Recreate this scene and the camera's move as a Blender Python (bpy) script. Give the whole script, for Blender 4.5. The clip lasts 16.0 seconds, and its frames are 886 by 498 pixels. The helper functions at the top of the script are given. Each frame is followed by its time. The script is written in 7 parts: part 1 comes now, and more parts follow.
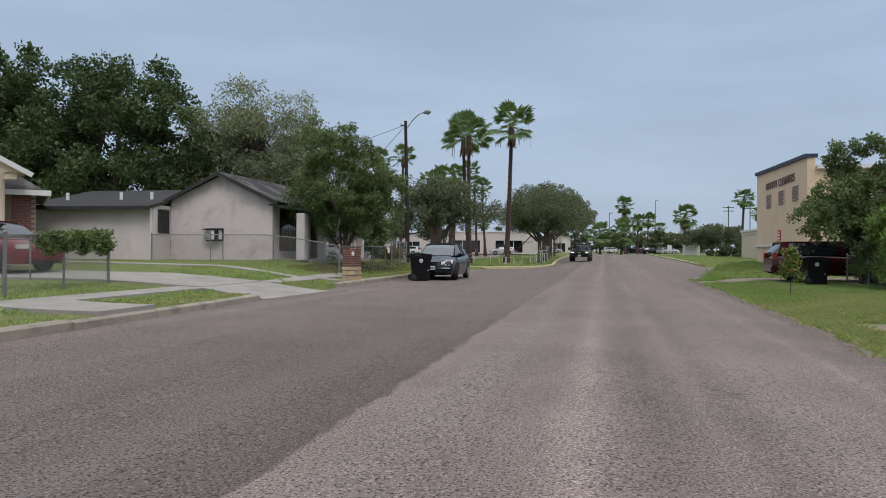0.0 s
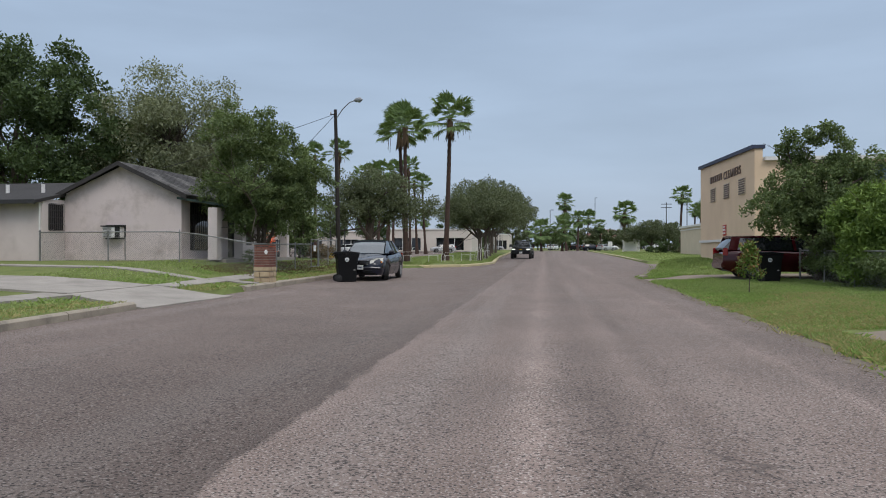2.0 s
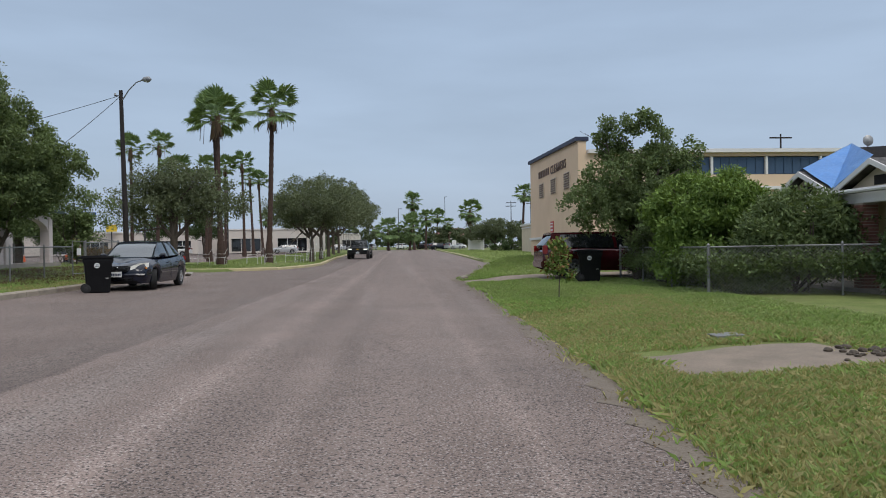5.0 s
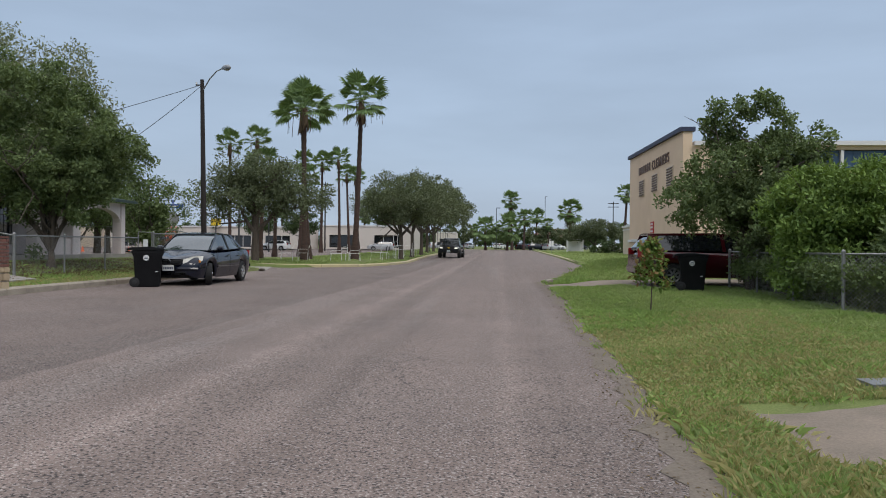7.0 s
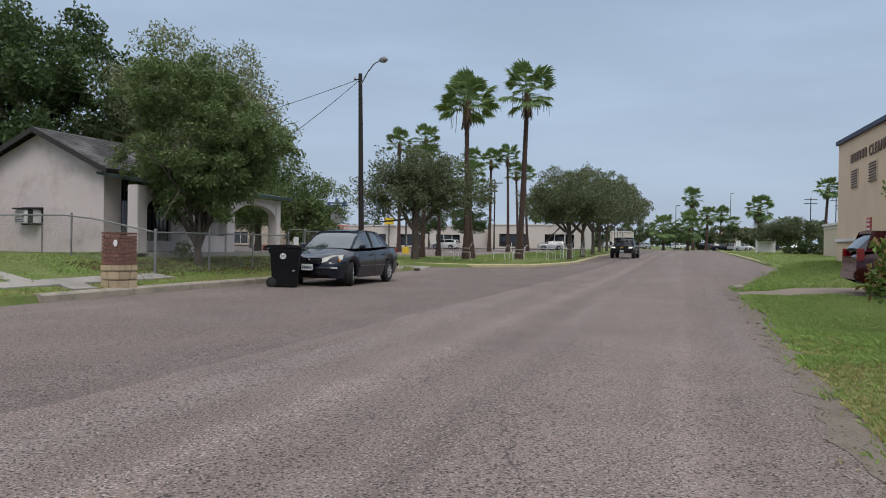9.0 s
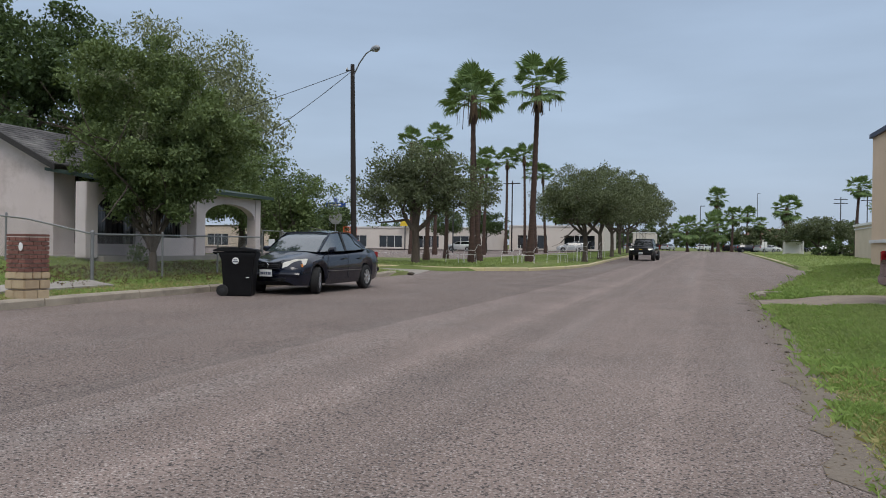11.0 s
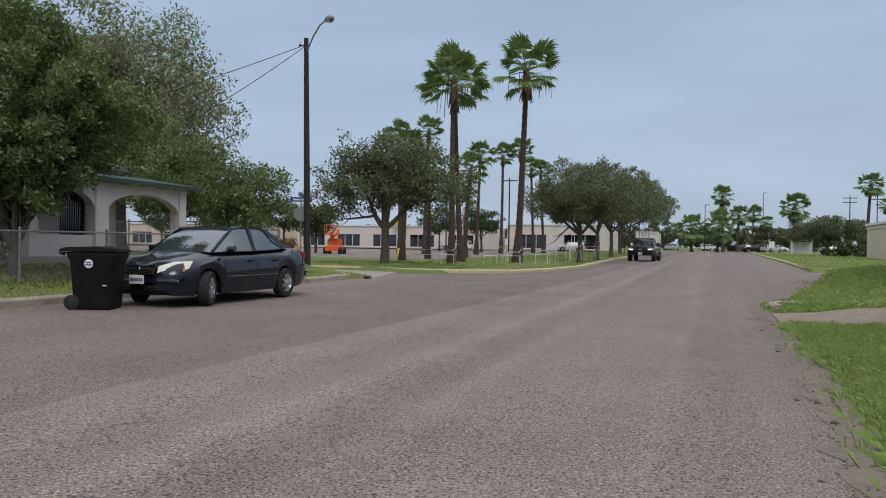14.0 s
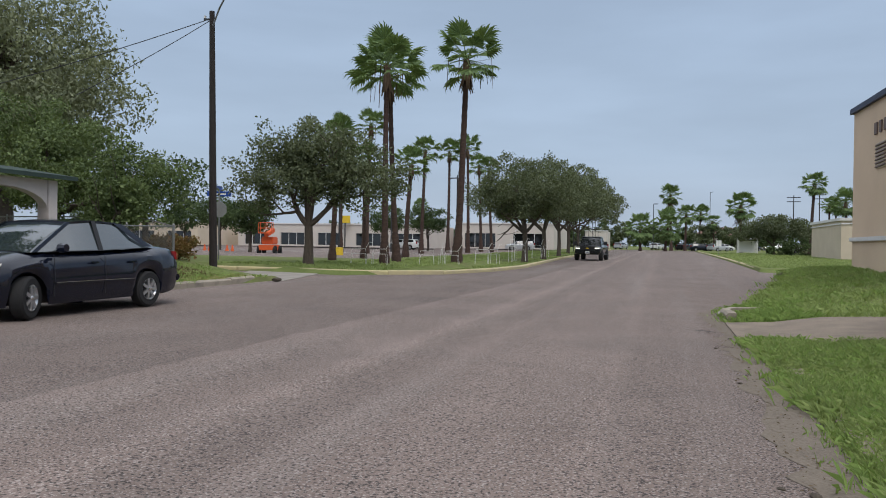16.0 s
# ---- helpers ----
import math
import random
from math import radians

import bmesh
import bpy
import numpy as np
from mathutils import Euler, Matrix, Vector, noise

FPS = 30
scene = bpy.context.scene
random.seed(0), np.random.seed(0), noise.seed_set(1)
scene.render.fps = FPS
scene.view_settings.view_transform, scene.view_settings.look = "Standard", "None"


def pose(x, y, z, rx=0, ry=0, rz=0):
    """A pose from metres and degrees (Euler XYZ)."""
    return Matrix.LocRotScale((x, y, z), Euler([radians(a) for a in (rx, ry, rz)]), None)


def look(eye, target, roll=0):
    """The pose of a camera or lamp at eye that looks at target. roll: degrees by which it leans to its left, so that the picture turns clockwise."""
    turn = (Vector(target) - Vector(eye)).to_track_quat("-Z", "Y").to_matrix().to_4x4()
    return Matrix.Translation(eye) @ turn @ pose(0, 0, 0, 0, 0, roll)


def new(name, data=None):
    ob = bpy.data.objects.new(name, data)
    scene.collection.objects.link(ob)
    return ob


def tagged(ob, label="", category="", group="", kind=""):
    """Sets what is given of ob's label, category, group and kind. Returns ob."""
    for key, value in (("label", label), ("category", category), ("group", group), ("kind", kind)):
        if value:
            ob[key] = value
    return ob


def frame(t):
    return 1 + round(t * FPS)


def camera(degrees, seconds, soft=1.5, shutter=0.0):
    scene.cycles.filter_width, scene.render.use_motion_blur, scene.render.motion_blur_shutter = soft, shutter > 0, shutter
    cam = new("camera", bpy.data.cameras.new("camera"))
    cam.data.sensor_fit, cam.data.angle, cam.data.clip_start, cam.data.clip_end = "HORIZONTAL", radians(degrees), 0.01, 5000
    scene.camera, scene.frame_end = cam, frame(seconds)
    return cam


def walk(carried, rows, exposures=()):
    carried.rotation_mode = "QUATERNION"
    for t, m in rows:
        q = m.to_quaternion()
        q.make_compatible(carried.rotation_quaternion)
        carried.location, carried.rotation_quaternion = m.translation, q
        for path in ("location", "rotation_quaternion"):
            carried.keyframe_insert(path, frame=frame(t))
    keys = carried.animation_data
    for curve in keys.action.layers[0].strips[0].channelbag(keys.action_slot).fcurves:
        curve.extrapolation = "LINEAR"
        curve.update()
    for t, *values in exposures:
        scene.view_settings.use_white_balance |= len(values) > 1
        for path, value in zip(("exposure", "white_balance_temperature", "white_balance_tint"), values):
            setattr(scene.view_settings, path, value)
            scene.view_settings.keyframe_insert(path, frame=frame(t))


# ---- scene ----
cam = camera(61.6, 16.0, soft=1.0)
PATH = [
    (0, (0.216, 2.08, 1.208), (-0.206, 4.035, 1.214), 0.40),
    (0.5, (0.1, 2.679, 1.185), (-0.411, 4.612, 1.19), 0.40),
    (1, (0.127, 3.323, 1.203), (-0.37, 5.26, 1.206), 0.10),
    (1.5, (0.096, 3.994, 1.194), (-0.264, 5.962, 1.197), 0.00),
    (2, (0.148, 4.678, 1.189), (-0.122, 6.66, 1.19), 0.00),
    (2.5, (0.261, 5.326, 1.172), (0.005, 7.309, 1.175), -0.20),
    (3, (0.483, 5.978, 1.183), (0.255, 7.966, 1.185), -0.30),
    (3.5, (0.846, 6.635, 1.189), (0.708, 8.63, 1.188), -0.60),
    (4, (1.25, 7.245, 1.175), (1.313, 9.244, 1.171), -0.90),
    (4.2, (1.378, 7.432, 1.184), (1.516, 9.428, 1.181), -0.90),
    (6.3, (2.446, 9.809, 1.208), (2.389, 11.808, 1.206), 0.20),
    (6.5, (2.505, 10.066, 1.173), (2.406, 12.064, 1.171), 0.40),
    (7, (2.623, 10.717, 1.176), (2.469, 12.711, 1.173), 0.60),
    (7.5, (2.647, 11.351, 1.158), (2.411, 13.337, 1.152), 0.80),
    (8, (2.661, 11.968, 1.17), (2.376, 13.947, 1.162), 1.00),
    (8.5, (2.639, 12.597, 1.164), (2.276, 14.564, 1.154), 0.90),
    (9, (2.665, 13.29, 1.174), (2.057, 15.195, 1.163), 0.90),
    (9.2, (2.697, 13.532, 1.181), (2.071, 15.432, 1.172), 0.80),
    (11.3, (3.027, 16.197, 1.209), (2.357, 18.081, 1.201), 0.80),
    (11.5, (3.047, 16.489, 1.183), (2.378, 18.373, 1.174), 0.80),
    (12, (3.05, 17.168, 1.199), (2.381, 19.053, 1.19), 0.90),
    (12.5, (3.037, 17.789, 1.195), (2.367, 19.673, 1.186), 0.90),
    (13, (2.985, 18.474, 1.218), (2.302, 20.354, 1.207), 1.00),
    (13.5, (3.058, 19.116, 1.243), (2.372, 20.994, 1.232), 0.80),
    (14, (3.065, 19.809, 1.226), (2.385, 21.69, 1.217), 0.90),
    (14.5, (3.11, 20.482, 1.233), (2.479, 22.379, 1.221), 0.80),
    (15, (3.091, 21.17, 1.23), (2.503, 23.082, 1.216), 0.80),
    (15.5, (3.139, 21.854, 1.247), (2.566, 23.77, 1.236), 0.90),
    (16, (3.128, 22.554, 1.231), (2.567, 24.473, 1.221), 0.90),
]
walk(cam, [(t, look(eye, target, roll)) for t, eye, target, roll in PATH], [(0.0, 0.26), (16.0, 0.26)])

# ---- world and sun ----
SUN_EL, SUN_AZ = radians(52), radians(150)
world = bpy.data.worlds.new("overcast_sky")
scene.world = world
world.use_nodes = True
wn, wl = world.node_tree.nodes, world.node_tree.links
wn.clear()
w_out = wn.new("ShaderNodeOutputWorld")
w_bg = wn.new("ShaderNodeBackground")
w_sky = wn.new("ShaderNodeTexSky")
w_sky.sky_type = "NISHITA"
w_sky.sun_disc = False
w_sky.sun_elevation, w_sky.sun_rotation = SUN_EL, SUN_AZ
w_sky.dust_density, w_sky.air_density = 4.0, 1.2
w_dim = wn.new("ShaderNodeVectorMath")
w_dim.operation = "SCALE"
w_dim.inputs["Scale"].default_value = 0.08
w_tc = wn.new("ShaderNodeTexCoord")
w_sep = wn.new("ShaderNodeSeparateXYZ")
w_ramp = wn.new("ShaderNodeValToRGB")
r = w_ramp.color_ramp
r.elements[0].position, r.elements[0].color = 0.0, (0.395, 0.47, 0.575, 1)
r.elements[1].position, r.elements[1].color = 1.0, (1.10, 1.16, 1.27, 1)
e = r.elements.new(0.12); e.color = (0.365, 0.46, 0.595, 1)
e = r.elements.new(0.38); e.color = (0.325, 0.42, 0.565, 1)
e = r.elements.new(0.60); e.color = (0.90, 0.97, 1.09, 1)
w_map = wn.new("ShaderNodeMapping")
w_map.inputs["Scale"].default_value = (1.4, 1.4, 7.0)
w_noise = wn.new("ShaderNodeTexNoise")
w_noise.inputs["Scale"].default_value, w_noise.inputs["Detail"].default_value = 2.2, 5.0
w_cl = wn.new("ShaderNodeMapRange")
w_cl.inputs["From Min"].default_value, w_cl.inputs["From Max"].default_value = 0.3, 0.7
w_cl.inputs["To Min"].default_value, w_cl.inputs["To Max"].default_value = 0.93, 1.08
w_mul = wn.new("ShaderNodeVectorMath")
w_mul.operation = "SCALE"
w_mix = wn.new("ShaderNodeMix")
w_mix.data_type = "RGBA"
w_mix.inputs["Factor"].default_value = 0.88
wl.new(w_tc.outputs["Generated"], w_sep.inputs[0])
wl.new(w_sep.outputs["Z"], w_ramp.inputs["Fac"])
wl.new(w_tc.outputs["Generated"], w_map.inputs["Vector"])
wl.new(w_map.outputs["Vector"], w_noise.inputs["Vector"])
wl.new(w_noise.outputs["Fac"], w_cl.inputs["Value"])
wl.new(w_ramp.outputs["Color"], w_mul.inputs[0])
wl.new(w_cl.outputs["Result"], w_mul.inputs["Scale"])
wl.new(w_sky.outputs["Color"], w_dim.inputs[0])
wl.new(w_dim.outputs[0], w_mix.inputs["A"])
wl.new(w_mul.outputs[0], w_mix.inputs["B"])
wl.new(w_mix.outputs["Result"], w_bg.inputs["Color"])
wl.new(w_bg.outputs[0], w_out.inputs["Surface"])
sun = new("sun", bpy.data.lights.new("sun", "SUN"))
sun.data.energy, sun.data.angle, sun.data.color = 1.0, radians(25), (1.0, 0.96, 0.9)
sun.matrix_world = look((20, -30, 40), (20 - math.sin(SUN_AZ) * 10, -30 - math.cos(SUN_AZ) * 10, 40 - 10 * math.tan(SUN_EL)))


# ---- materials ----
def material(name, base, second=None, rough=0.8, scale=6.0, fine=60.0, bump=0.15, metal=0.0, spread=0.25,
             stain=None, stain_scale=0.7, stain_amount=0.4, island=0.0, rnd=0.0, spec=0.4, stretch=(1, 1, 1), coat=0.0):
    """Two scales of noise between two tones, optional stains with their own shape, fine relief."""
    m = bpy.data.materials.new(name)
    m.use_nodes = True
    n, l = m.node_tree.nodes, m.node_tree.links
    b = n["Principled BSDF"]
    second = second or tuple(c * (1 - spread) for c in base)
    tc = n.new("ShaderNodeTexCoord")
    mp = n.new("ShaderNodeMapping")
    mp.inputs["Scale"].default_value = stretch
    l.new(tc.outputs["Object"], mp.inputs["Vector"])
    big = n.new("ShaderNodeTexNoise")
    big.inputs["Scale"].default_value, big.inputs["Detail"].default_value = scale, 6
    small = n.new("ShaderNodeTexNoise")
    small.inputs["Scale"].default_value, small.inputs["Detail"].default_value = fine, 3
    for q in (big, small):
        l.new(mp.outputs["Vector"], q.inputs["Vector"])
    add = n.new("ShaderNodeMath")
    add.operation = "ADD"
    l.new(big.outputs["Fac"], add.inputs[0])
    l.new(small.outputs["Fac"], add.inputs[1])
    last = add
    if island or rnd:
        src = n.new("ShaderNodeNewGeometry") if island else n.new("ShaderNodeObjectInfo")
        ma = n.new("ShaderNodeMath")
        ma.operation = "MULTIPLY_ADD"
        l.new(src.outputs["Random Per Island" if island else "Random"], ma.inputs[0])
        ma.inputs[1].default_value = island or rnd
        l.new(add.outputs[0], ma.inputs[2])
        last = ma
    rg = n.new("ShaderNodeMapRange")
    ext = (island or rnd)
    rg.inputs["From Min"].default_value, rg.inputs["From Max"].default_value = 0.65 + ext * 0.1, 1.35 + ext * 0.9
    l.new(last.outputs[0], rg.inputs["Value"])
    mix = n.new("ShaderNodeMix")
    mix.data_type = "RGBA"
    mix.inputs["A"].default_value, mix.inputs["B"].default_value = (*second, 1), (*base, 1)
    l.new(rg.outputs["Result"], mix.inputs["Factor"])
    col = mix.outputs["Result"]
    if stain:
        sn = n.new("ShaderNodeTexNoise")
        sn.inputs["Scale"].default_value, sn.inputs["Detail"].default_value = stain_scale, 8
        sn.inputs["Roughness"].default_value = 0.65
        l.new(tc.outputs["Object"], sn.inputs["Vector"])
        sr = n.new("ShaderNodeMapRange")
        sr.inputs["From Min"].default_value, sr.inputs["From Max"].default_value = 0.48, 0.72
        sr.inputs["To Max"].default_value = stain_amount
        l.new(sn.outputs["Fac"], sr.inputs["Value"])
        sm = n.new("ShaderNodeMix")
        sm.data_type = "RGBA"
        sm.inputs["B"].default_value = (*stain, 1)
        l.new(sr.outputs["Result"], sm.inputs["Factor"])
        l.new(col, sm.inputs["A"])
        col = sm.outputs["Result"]
    l.new(col, b.inputs["Base Color"])
    b.inputs["Roughness"].default_value, b.inputs["Metallic"].default_value = rough, metal
    b.inputs["Specular IOR Level"].default_value = spec
    b.inputs["Coat Weight"].default_value = coat
    if bump:
        bp = n.new("ShaderNodeBump")
        bp.inputs["Strength"].default_value, bp.inputs["Distance"].default_value = bump, 0.02
        l.new(add.outputs[0], bp.inputs["Height"])
        l.new(bp.outputs["Normal"], b.inputs["Normal"])
    return m


def leaf_material(name, base, second, dry=None):
    m = material(name, base, second, rough=0.6, scale=0.6, fine=9.0, bump=0, island=1.1, spec=0.14)
    n, l = m.node_tree.nodes, m.node_tree.links
    b = n["Principled BSDF"]
    b.inputs["Subsurface Weight"].default_value = 0.0
    tr = n.new("ShaderNodeBsdfTranslucent")
    tr.inputs["Color"].default_value = (base[0] * 1.5, base[1] * 1.5, base[2] * 0.8, 1)
    mx = n.new("ShaderNodeMixShader")
    mx.inputs[0].default_value = 0.14
    l.new(b.outputs[0], mx.inputs[1])
    l.new(tr.outputs[0], mx.inputs[2])
    l.new(mx.outputs[0], n["Material Output"].inputs["Surface"])
    return m


def asphalt_material():
    """Old reddish chip-seal: aggregate, pale worn wheel tracks along the road, tar cracks."""
    m = material("asphalt", (0.250, 0.192, 0.166), (0.153, 0.115, 0.098), rough=0.9, scale=0.5, fine=38, bump=0.0, spec=0.25,
                 stain=(0.10, 0.085, 0.08), stain_scale=0.35, stain_amount=0.35)
    n, l = m.node_tree.nodes, m.node_tree.links
    b = n["Principled BSDF"]
    src = b.inputs["Base Color"].links[0].from_socket
    tc = n.new("ShaderNodeTexCoord")

    def chain(prev, kind, vec_scale, noise_scale, lo, hi, amount, colour, detail=4):
        mp = n.new("ShaderNodeMapping")
        mp.inputs["Scale"].default_value = vec_scale
        l.new(tc.outputs["Object"], mp.inputs["Vector"])
        if kind == "noise":
            t = n.new("ShaderNodeTexNoise")
            t.inputs["Detail"].default_value = detail
            out = t.outputs["Fac"]
            l.new(mp.outputs["Vector"], t.inputs["Vector"])
        else:
            w = n.new("ShaderNodeTexNoise")
            w.inputs["Scale"].default_value, w.inputs["Detail"].default_value = 1.3, 5
            l.new(mp.outputs["Vector"], w.inputs["Vector"])
            ad = n.new("ShaderNodeMix")
            ad.data_type = "RGBA"
            ad.blend_type = "ADD"
            ad.inputs["Factor"].default_value = 0.55
            l.new(mp.outputs["Vector"], ad.inputs["A"])
            l.new(w.outputs["Color"], ad.inputs["B"])
            t = n.new("ShaderNodeTexVoronoi")
            t.feature = "DISTANCE_TO_EDGE"
            out = t.outputs["Distance"]
            l.new(ad.outputs["Result"], t.inputs["Vector"])
        t.inputs["Scale"].default_value = noise_scale
        rr = n.new("ShaderNodeMapRange")
        rr.inputs["From Min"].default_value, rr.inputs["From Max"].default_value = lo, hi
        rr.inputs["To Min"].default_value, rr.inputs["To Max"].default_value = 0.0, amount
        l.new(out, rr.inputs["Value"])
        fac = rr.outputs["Result"]
        if kind == "crack":
            gate = n.new("ShaderNodeTexNoise")
            gate.inputs["Scale"].default_value = 0.16
            l.new(tc.outputs["Object"], gate.inputs["Vector"])
            g = n.new("ShaderNodeMapRange")
            g.inputs["From Min"].default_value, g.inputs["From Max"].default_value = 0.53, 0.64
            l.new(gate.outputs["Fac"], g.inputs["Value"])
            mu = n.new("ShaderNodeMath")
            mu.operation = "MULTIPLY"
            l.new(fac, mu.inputs[0])
            l.new(g.outputs["Result"], mu.inputs[1])
            fac = mu.outputs[0]
        mx = n.new("ShaderNodeMix")
        mx.data_type = "RGBA"
        mx.inputs["B"].default_value = (*colour, 1)
        l.new(fac, mx.inputs["Factor"])
        l.new(prev, mx.inputs["A"])
        return mx.outputs["Result"]
    c = chain(src, "noise", (1.0, 0.03, 1), 0.95, 0.54, 0.70, 0.34, (0.29, 0.255, 0.232))
    c = chain(c, "noise", (1.0, 0.05, 1), 1.7, 0.55, 0.75, 0.40, (0.12, 0.093, 0.08))
    c = chain(c, "noise", (1, 1, 1), 58, 0.55, 0.66, 0.62, (0.42, 0.37, 0.34), 1)
    c = chain(c, "noise", (1, 1, 1), 50, 0.46, 0.35, 0.9, (0.04, 0.034, 0.032), 1)
    c = chain(c, "crack", (1, 0.5, 1), 0.8, 0.006, 0.001, 0.55, (0.055, 0.047, 0.043))
    c = chain(c, "crack", (0.7, 1, 1), 0.5, 0.005, 0.001, 0.7, (0.05, 0.043, 0.04))
    l.new(c, b.inputs["Base Color"])
    st = n.new("ShaderNodeTexVoronoi")
    st.inputs["Scale"].default_value = 120
    l.new(tc.outputs["Object"], st.inputs["Vector"])
    bp = n.new("ShaderNodeBump")
    bp.inputs["Strength"].default_value, bp.inputs["Distance"].default_value = 0.45, 0.009
    bp.invert = True
    l.new(st.outputs["Distance"], bp.inputs["Height"])
    l.new(bp.outputs["Normal"], b.inputs["Normal"])
    return m


M = {}
M["asphalt"] = asphalt_material()


def paving_lanes(m):
    """The older dark chip-seal west of the paving seam, and pale worn tracks along the newer lane."""
    n, l = m.node_tree.nodes, m.node_tree.links
    b = n["Principled BSDF"]
    prev = b.inputs["Base Color"].links[0].from_socket
    tc = n.new("ShaderNodeTexCoord")
    sp = n.new("ShaderNodeSeparateXYZ")
    l.new(tc.outputs["Object"], sp.inputs[0])
    mp = n.new("ShaderNodeMapping")
    mp.inputs["Scale"].default_value = (1.2, 0.35, 1)
    l.new(tc.outputs["Object"], mp.inputs["Vector"])
    nz = n.new("ShaderNodeTexNoise")
    nz.inputs["Scale"].default_value, nz.inputs["Detail"].default_value, nz.inputs["Roughness"].default_value = 2.6, 8, 0.72
    l.new(mp.outputs["Vector"], nz.inputs["Vector"])
    ma = n.new("ShaderNodeMath")
    ma.operation = "MULTIPLY_ADD"
    l.new(nz.outputs["Fac"], ma.inputs[0])
    ma.inputs[1].default_value = 0.42
    l.new(sp.outputs["X"], ma.inputs[2])
    rg = n.new("ShaderNodeMapRange")
    rg.inputs["From Min"].default_value, rg.inputs["From Max"].default_value = -8.0 + 0.21, 6.0 + 0.21
    l.new(ma.outputs[0], rg.inputs["Value"])
    rp = n.new("ShaderNodeValToRGB")
    r = rp.color_ramp

    def at(x, v):
        e = r.elements.new((x + 8) / 14)
        e.color = (v, v, v, 1)
    r.elements[0].color, r.elements[1].color = (0.52, 0.52, 0.52, 1), (0.45, 0.45, 0.45, 1)
    for x, v in ((-6.8, 0.44), (-5.0, 0.40), (-3.2, 0.35), (-1.75, 0.31), (-1.60, 0.28), (-1.55, 0.57), (-1.3, 0.52), (-0.7, 0.49), (-0.2, 0.51), (-0.04, 0.64), (0.08, 0.70), (0.2, 0.58), (0.35, 0.47),
                 (0.55, 0.40), (0.75, 0.44), (1.0, 0.52), (1.2, 0.43), (1.45, 0.50), (1.9, 0.55), (2.3, 0.50), (2.58, 0.54), (2.7, 0.66), (2.82, 0.53), (3.1, 0.48), (3.6, 0.43)):
        at(x, v)
    l.new(rg.outputs["Result"], rp.inputs["Fac"])
    mx = n.new("ShaderNodeMix")
    mx.data_type = "RGBA"
    mx.blend_type = "MULTIPLY"
    wear = n.new("ShaderNodeMapRange")      # the seam wears away further up the street
    wear.inputs["From Min"].default_value, wear.inputs["From Max"].default_value = 11.0, 19.0
    wear.inputs["To Min"].default_value, wear.inputs["To Max"].default_value = 1.0, 0.5
    l.new(sp.outputs["Y"], wear.inputs["Value"])
    l.new(wear.outputs["Result"], mx.inputs["Factor"])
    sc = n.new("ShaderNodeVectorMath")
    sc.operation = "SCALE"
    sc.inputs["Scale"].default_value = 2.0
    l.new(rp.outputs["Color"], sc.inputs[0])
    l.new(prev, mx.inputs["A"])
    l.new(sc.outputs[0], mx.inputs["B"])
    l.new(mx.outputs["Result"], b.inputs["Base Color"])
    return m


M["street_asphalt"] = paving_lanes(asphalt_material())
M["grass_soil"] = material("grass_soil", (0.19, 0.22, 0.075), (0.09, 0.12, 0.035), rough=0.95, scale=1.6, fine=45, bump=0.5,
                           stain=(0.17, 0.135, 0.085), stain_scale=0.45, stain_amount=0.5, spec=0.1)
M["grass"] = leaf_material("grass", (0.330, 0.400, 0.150), (0.145, 0.195, 0.066))
M["grass_lush"] = leaf_material("grass_lush", (0.300, 0.410, 0.125), (0.125, 0.190, 0.052))
M["grass_dry"] = leaf_material("grass_dry", (0.44, 0.39, 0.19), (0.22, 0.21, 0.08))
M["concrete"] = material("concrete", (0.37, 0.335, 0.295), (0.24, 0.215, 0.19), rough=0.9, scale=1.4, fine=50, bump=0.2,
                         stain=(0.16, 0.14, 0.12), stain_scale=1.3, stain_amount=0.55)
M["slab_sandy"] = material("slab_sandy", (0.27, 0.215, 0.165), (0.17, 0.135, 0.105), rough=0.95, scale=1.8, fine=50, bump=0.3,
                           stain=(0.12, 0.10, 0.075), stain_scale=1.6, stain_amount=0.6)
M["kerb"] = material("kerb", (0.40, 0.345, 0.27), (0.22, 0.185, 0.145), rough=0.9, scale=2.2, fine=60, bump=0.3,
                     stain=(0.12, 0.105, 0.09), stain_scale=2.0, stain_amount=0.7, rnd=0.3)
M["kerb_yellow"] = material("kerb_yellow", (0.55, 0.47, 0.24), (0.40, 0.34, 0.22), rough=0.9, scale=2.2, fine=60, bump=0.3,
                            stain=(0.3, 0.26, 0.2), stain_scale=2.0, stain_amount=0.8, rnd=0.3)
M["stucco_pink"] = material("stucco_pink", (0.63, 0.545, 0.53), (0.54, 0.46, 0.445), rough=0.9, scale=1.0, fine=55, bump=0.25,
                            stain=(0.25, 0.195, 0.165), stain_scale=1.1, stain_amount=0.6)
M["stucco_white"] = material("stucco_white", (0.66, 0.585, 0.565), (0.56, 0.49, 0.47), rough=0.9, scale=1.4, fine=50, bump=0.2,
                             stain=(0.35, 0.30, 0.27), stain_scale=1.1, stain_amount=0.35)
M["tan_wall"] = material("tan_wall", (0.70, 0.53, 0.37), (0.63, 0.47, 0.325), rough=0.85, scale=0.6, fine=40, bump=0.1,
                         stain=(0.55, 0.40, 0.27), stain_scale=0.5, stain_amount=0.4)
M["cream_wall"] = material("cream_wall", (0.62, 0.52, 0.40), (0.53, 0.44, 0.33), rough=0.85, scale=0.7, fine=40, bump=0.1)
